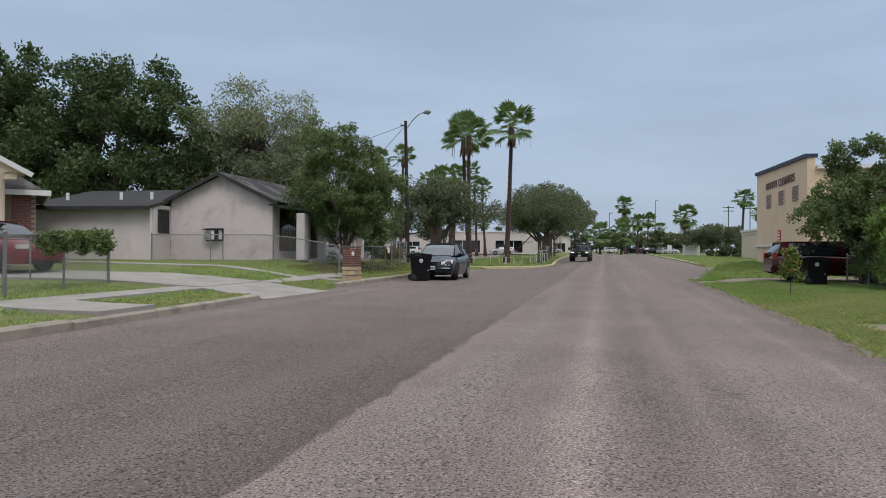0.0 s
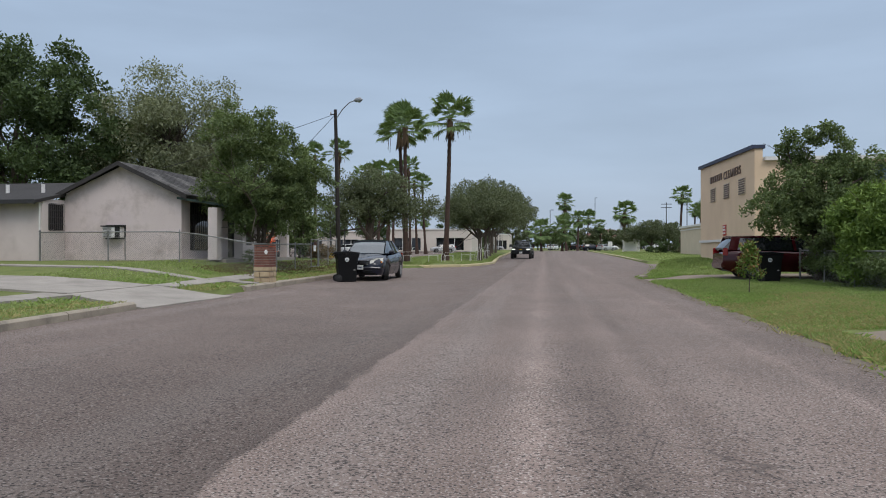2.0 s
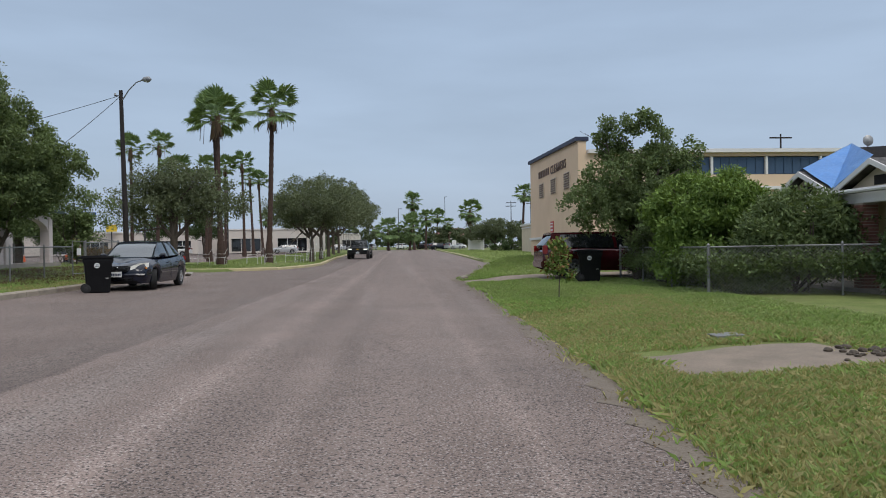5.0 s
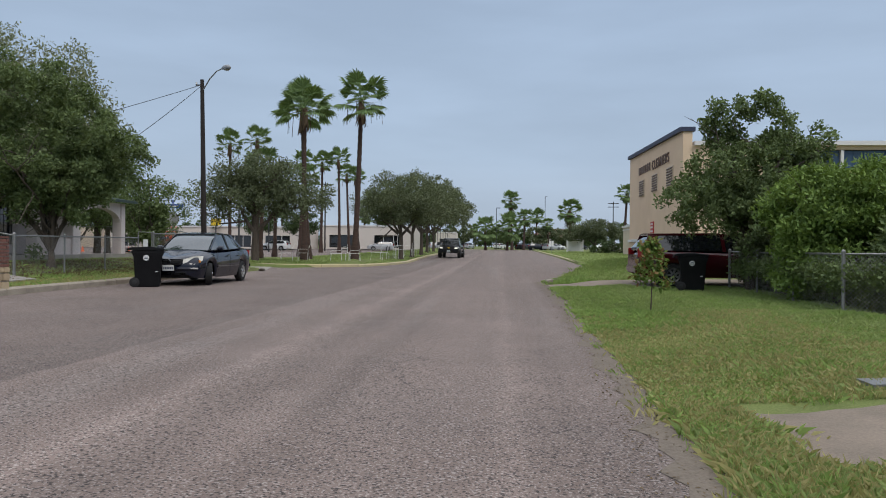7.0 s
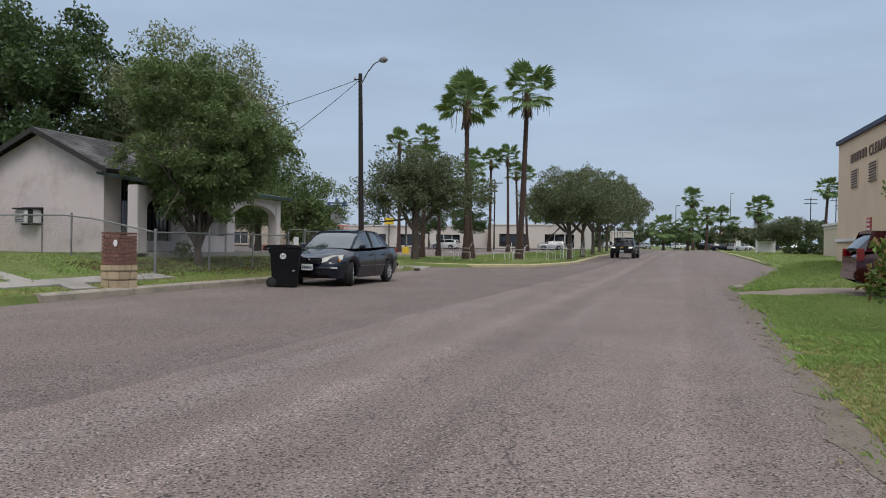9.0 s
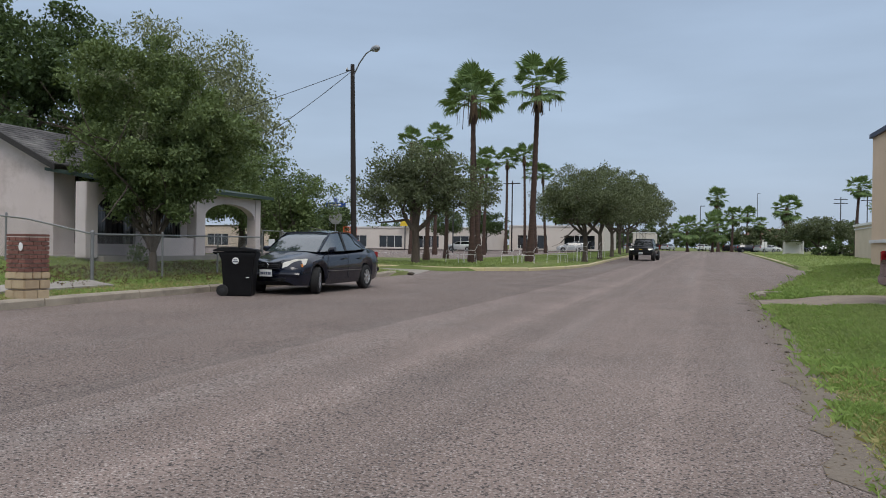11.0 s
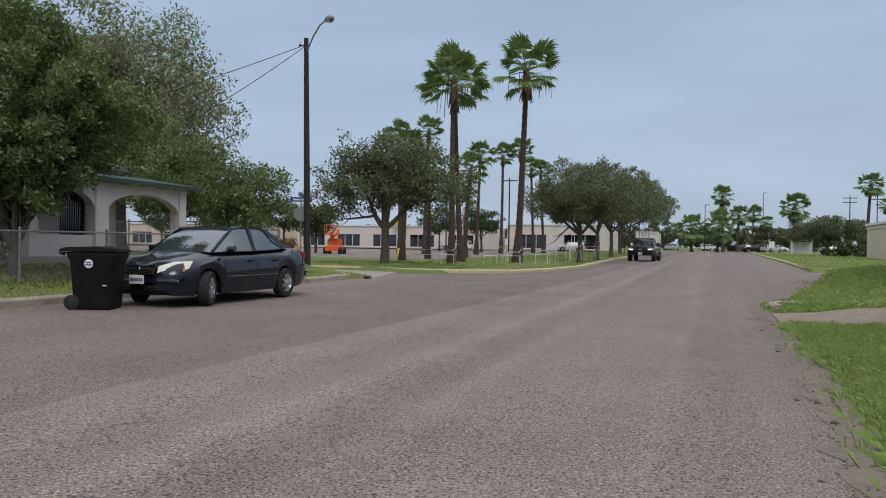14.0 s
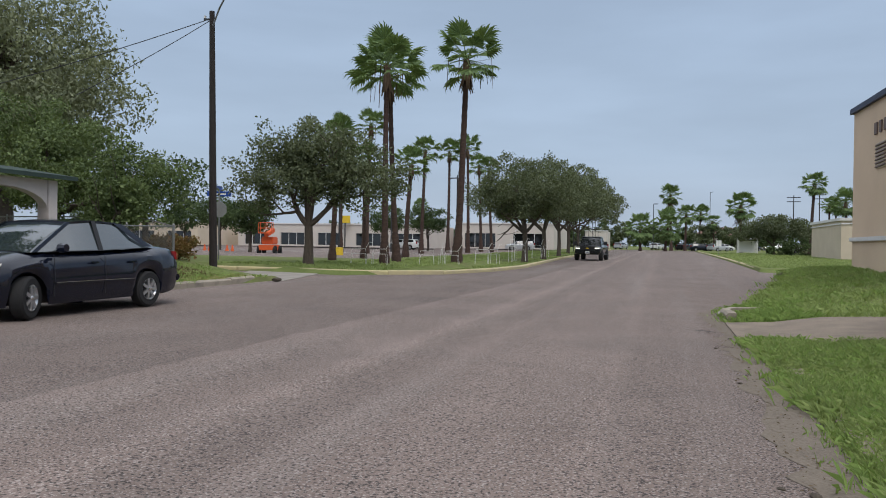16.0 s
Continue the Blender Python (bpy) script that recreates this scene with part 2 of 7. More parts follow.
M["far_wall"] = material("far_wall", (0.62, 0.56, 0.50), (0.54, 0.48, 0.43), rough=0.9, scale=0.5, fine=20, bump=0.05)
M["trim_white"] = material("trim_white", (0.72, 0.70, 0.68), (0.6, 0.58, 0.56), rough=0.7, scale=2, fine=40, bump=0.08)
M["navy"] = material("navy", (0.035, 0.045, 0.085), (0.022, 0.028, 0.055), rough=0.6, scale=1.5, fine=30, bump=0.05)
M["blue_metal"] = material("blue_metal", (0.045, 0.09, 0.16), (0.03, 0.06, 0.11), rough=0.5, scale=1.5, fine=30, bump=0.05)
M["tarp"] = material("tarp", (0.08, 0.24, 0.55), (0.05, 0.17, 0.42), rough=0.45, scale=2.0, fine=14, bump=0.5)
M["shingle"] = material("shingle", (0.055, 0.050, 0.048), (0.026, 0.024, 0.024), rough=0.9, scale=1.6, fine=30, bump=0.4, rnd=0.15,
                        stain=(0.26, 0.245, 0.23), stain_scale=0.9, stain_amount=0.75)
M["roof_felt"] = material("roof_felt", (0.045, 0.041, 0.040), (0.024, 0.022, 0.022), rough=0.9, scale=1.0, fine=25, bump=0.3)
M["roof_green"] = material("roof_green", (0.035, 0.06, 0.05), (0.02, 0.035, 0.03), rough=0.7, scale=2, fine=25, bump=0.2)
M["roof_red"] = material("roof_red", (0.20, 0.10, 0.08), (0.14, 0.075, 0.06), rough=0.9, scale=2, fine=25, bump=0.2)
M["brick"] = material("brick", (0.24, 0.105, 0.078), (0.12, 0.055, 0.045), rough=0.9, scale=9, fine=60, bump=0.3, rnd=0.8)
M["stone_tan"] = material("stone_tan", (0.50, 0.39, 0.25), (0.34, 0.25, 0.16), rough=0.9, scale=7, fine=50, bump=0.4, rnd=0.7)
M["mortar"] = material("mortar", (0.42, 0.36, 0.30), (0.30, 0.25, 0.21), rough=0.95, scale=5, fine=60, bump=0.3)
M["bark"] = material("bark", (0.115, 0.09, 0.07), (0.045, 0.035, 0.028), rough=0.95, scale=5, fine=30, bump=0.8, stretch=(2, 2, 0.5))
M["palm_bark"] = material("palm_bark", (0.095, 0.058, 0.045), (0.036, 0.022, 0.018), rough=0.95, scale=4, fine=22, bump=0.8, stretch=(0.6, 0.6, 3.5))
M["thatch"] = material("thatch", (0.17, 0.115, 0.07), (0.075, 0.05, 0.032), rough=0.95, scale=4, fine=30, bump=0.6, island=0.6)
M["frond"] = leaf_material("frond", (0.190, 0.265, 0.105), (0.070, 0.112, 0.048))
M["leaf_dark"] = leaf_material("leaf_dark", (0.105, 0.150, 0.062), (0.016, 0.027, 0.013))
M["leaf_mid"] = leaf_material("leaf_mid", (0.185, 0.240, 0.098), (0.032, 0.050, 0.022))
M["leaf_grey"] = leaf_material("leaf_grey", (0.27, 0.29, 0.18), (0.08, 0.095, 0.055))
M["leaf_bright"] = leaf_material("leaf_bright", (0.21, 0.30, 0.075), (0.055, 0.095, 0.024))
M["leaf_oak"] = leaf_material("leaf_oak", (0.175, 0.200, 0.112), (0.038, 0.050, 0.029))
M["leaf_rust"] = leaf_material("leaf_rust", (0.24, 0.12, 0.05), (0.10, 0.11, 0.04))
M["pole_wood"] = material("pole_wood", (0.038, 0.031, 0.028), (0.018, 0.015, 0.014), rough=0.95, scale=4, fine=30, bump=0.4, stretch=(3, 3, 0.3))
M["galv"] = material("galv", (0.30, 0.30, 0.295), (0.19, 0.185, 0.18), rough=0.5, metal=0.7, scale=5, fine=40, bump=0.05)
M["steel_dark"] = material("steel_dark", (0.06, 0.06, 0.062), (0.035, 0.035, 0.036), rough=0.5, metal=0.3, scale=5, fine=40, bump=0.05)
M["iron"] = material("iron", (0.018, 0.017, 0.017), (0.01, 0.01, 0.01), rough=0.6, scale=5, fine=40, bump=0.05)
M["dark_inside"] = material("dark_inside", (0.022, 0.018, 0.016), (0.012, 0.01, 0.01), rough=0.9, scale=2, fine=30, bump=0.0)
M["wire"] = material("wire", (0.30, 0.29, 0.28), (0.20, 0.195, 0.19), rough=0.6, metal=0.5, scale=3, fine=30, bump=0)
M["cable"] = material("cable", (0.03, 0.03, 0.032), rough=0.7, scale=3, fine=30, bump=0)
M["white_paint"] = material("white_paint", (0.78, 0.77, 0.75), (0.66, 0.65, 0.63), rough=0.6, scale=3, fine=40, bump=0.05)
M["lamp_grey"] = material("lamp_grey", (0.26, 0.27, 0.28), (0.2, 0.2, 0.21), rough=0.5, scale=4, fine=40, bump=0.05)
M["sign_blue"] = material("sign_blue", (0.02, 0.08, 0.35), (0.015, 0.06, 0.27), rough=0.4, scale=3, fine=30, bump=0)
M["sign_back"] = material("sign_back", (0.34, 0.34, 0.34), (0.26, 0.26, 0.26), rough=0.5, metal=0.5, scale=3, fine=30, bump=0.03)
M["orange"] = material("orange", (0.75, 0.13, 0.03), (0.6, 0.1, 0.025), rough=0.45, scale=3, fine=30, bump=0.03)
M["yellow"] = material("yellow", (0.75, 0.52, 0.04), (0.62, 0.42, 0.03), rough=0.5, scale=3, fine=30, bump=0.03)
M["red"] = material("red", (0.5, 0.025, 0.02), (0.4, 0.02, 0.018), rough=0.4, scale=3, fine=30, bump=0)
M["rubber"] = material("rubber", (0.022, 0.021, 0.021), (0.014, 0.014, 0.014), rough=0.85, scale=6, fine=60, bump=0.2)
M["bin_plastic"] = material("bin_plastic", (0.012, 0.012, 0.013), (0.007, 0.007, 0.008), rough=0.6, scale=5, fine=70, bump=0.08, spec=0.15)
M["alloy"] = material("alloy", (0.55, 0.55, 0.56), (0.42, 0.42, 0.43), rough=0.3, metal=0.85, scale=5, fine=40, bump=0.02)
M["chrome"] = material("chrome", (0.7, 0.7, 0.71), (0.6, 0.6, 0.61), rough=0.15, metal=1.0, scale=4, fine=30, bump=0)
M["plastic_black"] = material("plastic_black", (0.02, 0.02, 0.021), (0.013, 0.013, 0.014), rough=0.55, scale=6, fine=60, bump=0.05)
M["plate_white"] = material("plate_white", (0.75, 0.75, 0.73), (0.66, 0.66, 0.65), rough=0.4, scale=4, fine=40, bump=0)
M["ink_blue"] = material("ink_blue", (0.03, 0.045, 0.10), (0.025, 0.04, 0.08), rough=0.5, scale=4, fine=40, bump=0)
M["letter_brown"] = material("letter_brown", (0.17, 0.115, 0.09), (0.12, 0.08, 0.065), rough=0.6, scale=4, fine=40, bump=0.05)
M["tail_red"] = material("tail_red", (0.32, 0.012, 0.012), (0.22, 0.008, 0.008), rough=0.15, scale=4, fine=30, bump=0, spec=0.6)
M["lens_clear"] = material("lens_clear", (0.56, 0.54, 0.48), (0.40, 0.385, 0.34), rough=0.12, scale=9, fine=40, bump=0, spec=0.7)
M["amber"] = material("amber", (0.75, 0.28, 0.06), (0.6, 0.2, 0.05), rough=0.2, scale=9, fine=40, bump=0)
M["dirt"] = material("dirt", (0.10, 0.08, 0.06), (0.045, 0.036, 0.028), rough=0.95, scale=4, fine=40, bump=0.5)
M["silt"] = material("silt", (0.22, 0.18, 0.14), (0.12, 0.097, 0.075), rough=0.95, scale=2.5, fine=45, bump=0.5, stain=(0.08, 0.065, 0.05), stain_scale=2.5, stain_amount=0.5)
M["leaf_litter"] = leaf_material("leaf_litter", (0.17, 0.115, 0.06), (0.05, 0.035, 0.022))


def paint(name, base, second):
    m = material(name, base, second, rough=0.12, scale=2.5, fine=50, bump=0.0, spec=0.3, coat=0.3)
    m.node_tree.nodes["Principled BSDF"].inputs["Coat Roughness"].default_value = 0.06
    return m


M["paint_navy"] = paint("paint_navy", (0.008, 0.010, 0.021), (0.005, 0.007, 0.014))
M["paint_black"] = paint("paint_black", (0.009, 0.009, 0.010), (0.006, 0.006, 0.007))
M["paint_maroon"] = paint("paint_maroon", (0.055, 0.007, 0.010), (0.04, 0.005, 0.007))
M["paint_red"] = paint("paint_red", (0.17, 0.014, 0.018), (0.12, 0.010, 0.013))
M["paint_white"] = paint("paint_white", (0.75, 0.75, 0.74), (0.68, 0.68, 0.67))
M["paint_silver"] = paint("paint_silver", (0.42, 0.43, 0.44), (0.35, 0.36, 0.37))
M["glass_dark"] = material("glass_dark", (0.035, 0.048, 0.052), (0.022, 0.03, 0.033), rough=0.05, scale=2, fine=20, bump=0, spec=0.9)
M["glass_dark"].node_tree.nodes["Principled BSDF"].inputs["IOR"].default_value = 1.85
M["glass_tint"] = material("glass_tint", (0.010, 0.012, 0.014), (0.007, 0.008, 0.009), rough=0.05, scale=2, fine=20, bump=0, spec=0.8)
M["lamp_glow"] = bpy.data.materials.new("lamp_glow")
M["lamp_glow"].use_nodes = True
M["lamp_glow"].node_tree.nodes["Principled BSDF"].inputs["Emission Color"].default_value = (1, 0.95, 0.85, 1)
M["lamp_glow"].node_tree.nodes["Principled BSDF"].inputs["Emission Strength"].default_value = 2.5


# ---- mesh building ----
class Geo:
    """Collects faces; all methods take metres in the part's own space."""

    def __init__(self):
        self.v, self.f = [], []

    def add(self, verts, faces):
        k = len(self.v)
        self.v += [tuple(p) for p in verts]
        self.f += [tuple(i + k for i in q) for q in faces]
        return self

    def box(self, c, s, m=None):
        x, y, z = (a / 2 for a in s)
        p = [Vector((sx * x, sy * y, sz * z)) for sz in (-1, 1) for sy in (-1, 1) for sx in (-1, 1)]
        p = [(m @ q if m else q) + Vector(c) for q in p]
        return self.add(p, [(0, 2, 3, 1), (4, 5, 7, 6), (0, 1, 5, 4), (2, 6, 7, 3), (0, 4, 6, 2), (1, 3, 7, 5)])

    def span(self, a, b):
        return self.box([(p + q) / 2 for p, q in zip(a, b)], [abs(q - p) for p, q in zip(a, b)])

    def prism(self, poly, axis, lo, hi):
        """A closed outline of two coordinates, pushed along an axis (0, 1 or 2)."""
        n = len(poly)

        def put(p, w):
            q = list(p)
            q.insert(axis, w)
            return q
        vs = [put(p, lo) for p in poly] + [put(p, hi) for p in poly]
        fs = [tuple(range(n)), tuple(range(2 * n - 1, n - 1, -1))] + [(i, i + n, (i + 1) % n + n, (i + 1) % n) for i in range(n)]
        return self.add(vs, fs)

    def tube(self, pts, radii, sides=8, caps=True):
        pts = [Vector(p) for p in pts]
        if not isinstance(radii, (list, tuple)):
            radii = [radii] * len(pts)
        vs, fs = [], []
        side = None
        for i, p in enumerate(pts):
            d = (pts[min(i + 1, len(pts) - 1)] - pts[max(i - 1, 0)]).normalized()
            if side is None:
                side = d.orthogonal().normalized()
            side = (side - d * side.dot(d)).normalized()
            up = d.cross(side)
            for j in range(sides):
                a = 2 * math.pi * j / sides
                vs.append(p + (side * math.cos(a) + up * math.sin(a)) * radii[i])
        for i in range(len(pts) - 1):
            for j in range(sides):
                k = (j + 1) % sides
                fs.append((i * sides + j, i * sides + k, (i + 1) * sides + k, (i + 1) * sides + j))
        if caps:
            fs += [tuple(range(sides - 1, -1, -1)), tuple((len(pts) - 1) * sides + j for j in range(sides))]
        return self.add(vs, fs)

    def lathe(self, profile, axis=2, c=(0, 0, 0), sides=20):
        """profile: (radius, along) pairs turned round an axis through c."""
        vs, fs = [], []
        for rad, h in profile:
            for j in range(sides):
                a = 2 * math.pi * j / sides
                q = [rad * math.cos(a), rad * math.sin(a)]
                q.insert(axis, h)
                vs.append([q[i] + c[i] for i in range(3)])
        for i in range(len(profile) - 1):
            for j in range(sides):
                k = (j + 1) % sides
                fs.append((i * sides + j, i * sides + k, (i + 1) * sides + k, (i + 1) * sides + j))
        return self.add(vs, fs)


def finish(name, me, mat, parent=None, label="", smooth=False, bevel=0.0):
    if bevel:
        bm = bmesh.new()
        bm.from_mesh(me)
        bmesh.ops.remove_doubles(bm, verts=bm.verts, dist=1e-5)
        bmesh.ops.recalc_face_normals(bm, faces=bm.faces)
        bmesh.ops.bevel(bm, geom=list(bm.edges), offset=bevel, segments=2, affect="EDGES", clamp_overlap=True)
        bm.to_mesh(me)
        bm.free()
    else:
        bm = bmesh.new()
        bm.from_mesh(me)
        if name in ("wall", "porch_arch"):
            bmesh.ops.remove_doubles(bm, verts=bm.verts, dist=1e-4)
        bmesh.ops.recalc_face_normals(bm, faces=bm.faces)
        bm.to_mesh(me)
        bm.free()
    if smooth:
        me.shade_smooth()
        me.set_sharp_from_angle(angle=radians(40))
    me.materials.append(M[mat] if isinstance(mat, str) else mat)
    ob = new(name, me)
    if parent:
        ob.parent = parent
    if label:
        ob["label"] = label
    return ob


def part(name, g, mat, parent=None, label="", smooth=False, bevel=0.0):
    me = bpy.data.meshes.new(name)
    me.from_pydata(g.v, [], g.f)
    return finish(name, me, mat, parent, label, smooth, bevel)


def thing(name, x, y, z, turn=0.0, label="", category="", group=""):
    ob = new(name)
    ob.matrix_world = pose(x, y, z, 0, 0, turn)
    return tagged(ob, label, category, group)


def quads(name, pts, mat, parent=None):
    """Many loose four-cornered leaves; pts is N x 4 x 3."""
    pts = np.asarray(pts, dtype=np.float32)
    n = len(pts)
    me = bpy.data.meshes.new(name)
    me.vertices.add(n * 4)
    me.vertices.foreach_set("co", pts.reshape(-1))
    me.loops.add(n * 4)
    me.loops.foreach_set("vertex_index", np.arange(n * 4, dtype=np.int32))
    me.polygons.add(n)
    me.polygons.foreach_set("loop_start", np.arange(n, dtype=np.int32) * 4)
    me.update()
    me.validate()
    me.materials.append(M[mat])
    ob = new(name, me)
    if parent:
        ob.parent = parent
    return ob


def leaf_cloud(rng, centres, per, spread, size, long=1.9, droop=0.0):
    """Pointed leaves scattered about clump centres."""
    c = np.repeat(np.asarray(centres, float), per, axis=0)
    n = len(c)
    d = rng.normal(size=(n, 3))
    d /= np.linalg.norm(d, axis=1)[:, None] + 1e-9
    c = c + d * (spread * rng.random(n) ** 0.45)[:, None] * np.array([1, 1, 0.8])
    a = rng.normal(size=(n, 3)) + np.array([0, 0, -droop])
    a /= np.linalg.norm(a, axis=1)[:, None] + 1e-9
    b = np.cross(a, rng.normal(size=(n, 3)))
    b /= np.linalg.norm(b, axis=1)[:, None] + 1e-9
    s = size * (0.6 + 0.8 * rng.random(n))[:, None]
    return np.stack([c, c + a * s * long * 0.5 + b * s * 0.5, c + a * s * long, c + a * s * long * 0.5 - b * s * 0.5], axis=1)


# ---- lie of the land ----
def smooth(a, b, t):
    t = min(1.0, max(0.0, (t - a) / (b - a)))
    return t * t * (3 - 2 * t)


def left_edge(y):
    """Road edge on the houses' side, then along the planted strip."""
    return float(np.interp(y, (-60, 0, 10, 17.5, 24.5, 42, 44, 47.5, 50.5, 55, 60, 87, 137, 205), (-5.2, -6.6, -6.84, -7.25, -7.6, -7.85, -7.9, -7.5, -5.0, -3.9, -3.5, -4.7, -5.7, -6.2)))


def right_edge(y):
    return float(np.interp(y, (-60, 0, 12, 15, 21, 27.5, 34, 38.7, 40, 50.5, 57.5, 68, 170, 205), (2.6, 3.3, 3.55, 3.75, 3.9, 4.2, 4.25, 4.22, 4.6, 7.2, 8.0, 8.4, 9.4, 9.8)))


def rise(y):
    return 0.0062 * max(0.0, y - 45) if y < 400 else 2.2


def road_z(x, y):
    """The road falls gently across, with a slight crown."""
    k = 1 - smooth(45, 100, y)
    return -0.0157 * (max(-60, min(12, x)) + 1.5) * k + rise(y)


def lawn_z(x, y):
    if x < -7:
        up = 0.55 * smooth(-7.9, -12.6, x) * (0.3 + 0.7 * smooth(19, 29, y))
        if y > 40:
            up *= 1 - 0.75 * smooth(42, 49, y)
        k = 1 - smooth(50, 100, y)
        return 0.095 * k + 0.15 + up + rise(y)
    if x > 3:
        near = -0.08 * (1 - smooth(45, 100, y))
        up = (0.10 + 0.16 * smooth(30, 46, y)) * smooth(4.3, 6.4, x) + 0.04 * smooth(6, 12, x)
        up *= 1 - 0.5 * smooth(54, 62, y)
        hump = 0.36 * smooth(6.0, 9.5, x) * smooth(35, 45, y) * (1 - smooth(52, 60, y))
        return near + up + hump + 0.02 + rise(y)
    return rise(y)


def side_street(x, y):
    """Paved ground beside the road."""
    if x < -6 and 42.6 < y < 47.3:
        return True
    if x < -12.5 and y > 60 and y < 172:
        return True
    if x > 7 and 59.2 < y < 66.5:
        return True
    if x > 22 and 66 < y < 120:
        return True
    return 174 < y < 186


def drive_z(x, y):
    return road_z(x, y) + (lawn_z(x, y) - road_z(x, y)) * smooth(-7.0, -9.3, x)


def drive_zr(x, y):
    return road_z(x, y) + (lawn_z(x, y) - road_z(x, y)) * smooth(4.2, 5.6, x)


# ---- ground and road ----
def ground():
    rows = list(np.arange(-60, -6, 6)) + list(np.arange(-6, 72, 0.6)) + list(np.arange(72, 210, 4)) + [230, 260, 320, 420, 700, 1500, 3500]
    out = [0.0, 0.12, 0.3, 0.6, 1.0, 1.5, 2.1, 2.8, 3.6, 4.5, 5.5, 6.6, 8, 9.5, 11, 13, 16, 20, 26, 34, 50, 80, 140, 300, 900, 3000]
    vs, fs = [], []
    mid = 5
    width = 2 * len(out) + mid
    for y in rows:
        le, re = left_edge(y), right_edge(y)
        wide = 3.0 if y > 320 else 1.0
        for d in reversed(out):
            x = le - d * wide
            z = road_z(x, y) - 0.10 if side_street(x, y) else lawn_z(x, y) - 0.02
            if 17.2 < y < 22.0 and x > -9.9:
                z = min(z, drive_z(x, y) - 0.05)
            vs.append((x, y, z if d > 0.05 else road_z(x, y) - 0.06))
        for k in range(1, mid + 1):
            x = le + (re - le) * k / (mid + 1)
            vs.append((x, y, road_z(x, y) - 0.12))
        for d in out:
            x = re + d * wide
            z = road_z(x, y) - 0.10 if side_street(x, y) else lawn_z(x, y) - 0.02
            if 33.4 < y < 37.0 and x < 6.2:
                z = min(z, drive_zr(x, y) - 0.04)
            vs.append((x, y, z if d > 0.05 else road_z(x, y) - 0.03))
    for i in range(len(rows) - 1):
        for j in range(width - 1):
            fs.append((i * width + j, i * width + j + 1, (i + 1) * width + j + 1, (i + 1) * width + j))
    g = Geo().add(vs, fs)
    return tagged(part("ground", g, "grass_soil", smooth=True), "green lawn grass ground with bare earthy patches", "ground", kind="structure")


def sheet(name, left, right, ys, mat, label, zf, lift=0.0, n=8, skirt=0.1, category="road", jag=0.0):
    """A paved sheet between two edges that follow y."""
    vs, fs = [], []
    rng = random.Random(5)
    for y in ys:
        a, b = left(y), right(y)
        b += rng.uniform(-jag, jag)
        vs.append((a, y, zf(a, y) + lift - skirt))
        for k in range(n + 1):
            x = a + (b - a) * k / n
            vs.append((x, y, zf(x, y) + lift))
        vs.append((b, y, zf(b, y) + lift - skirt))
    w = n + 3
    for i in range(len(ys) - 1):
        for j in range(w - 1):
            fs.append((i * w + j, i * w + j + 1, (i + 1) * w + j + 1, (i + 1) * w + j))
    ob = part(name, Geo().add(vs, fs), mat, smooth=True)
    return tagged(ob, label, category, kind="structure")


ground()
ROAD_Y = [float(v) for v in np.concatenate([np.arange(-60, 0, 6), np.arange(0, 75, 0.45), np.arange(75, 176, 5), [186]])]
sheet("road", lambda y: left_edge(y) - 0.02, lambda y: right_edge(y) + 0.12, ROAD_Y, "street_asphalt", "worn reddish-grey asphalt street with pale wheel tracks and cracks", road_z, n=14, jag=0.09)
sheet("road_side", lambda y: -70, lambda y: left_edge(y) + 0.2, [42.3, 43.5, 45, 46.5, 47.6], "asphalt", "asphalt side street beside the corner house", lambda x, y: road_z(max(x, -20), y), lift=-0.008, n=24)
sheet("road_crossing", lambda y: -260, lambda y: 260, [174, 178, 182, 186], "asphalt", "far asphalt cross street", road_z, lift=0.012, n=30)
sheet("road_branch", lambda y: 7.4 + 0.35 * (66 - y) / 7, lambda y: 70, [59.0, 61, 63, 65, 66.6], "asphalt", "asphalt side lane past the tan building", road_z, lift=-0.01, n=14)
sheet("parking_lot", lambda y: -150, lambda y: -12.4, [60, 70, 80, 90, 100, 110, 120, 135, 150, 172], "asphalt", "open asphalt car park with white stall lines", road_z, lift=0.03, n=24)
sheet("parking_court", lambda y: 22, lambda y: 90, [67, 80, 100, 120], "asphalt", "asphalt court behind the grass verge", road_z, lift=0.02, n=8)


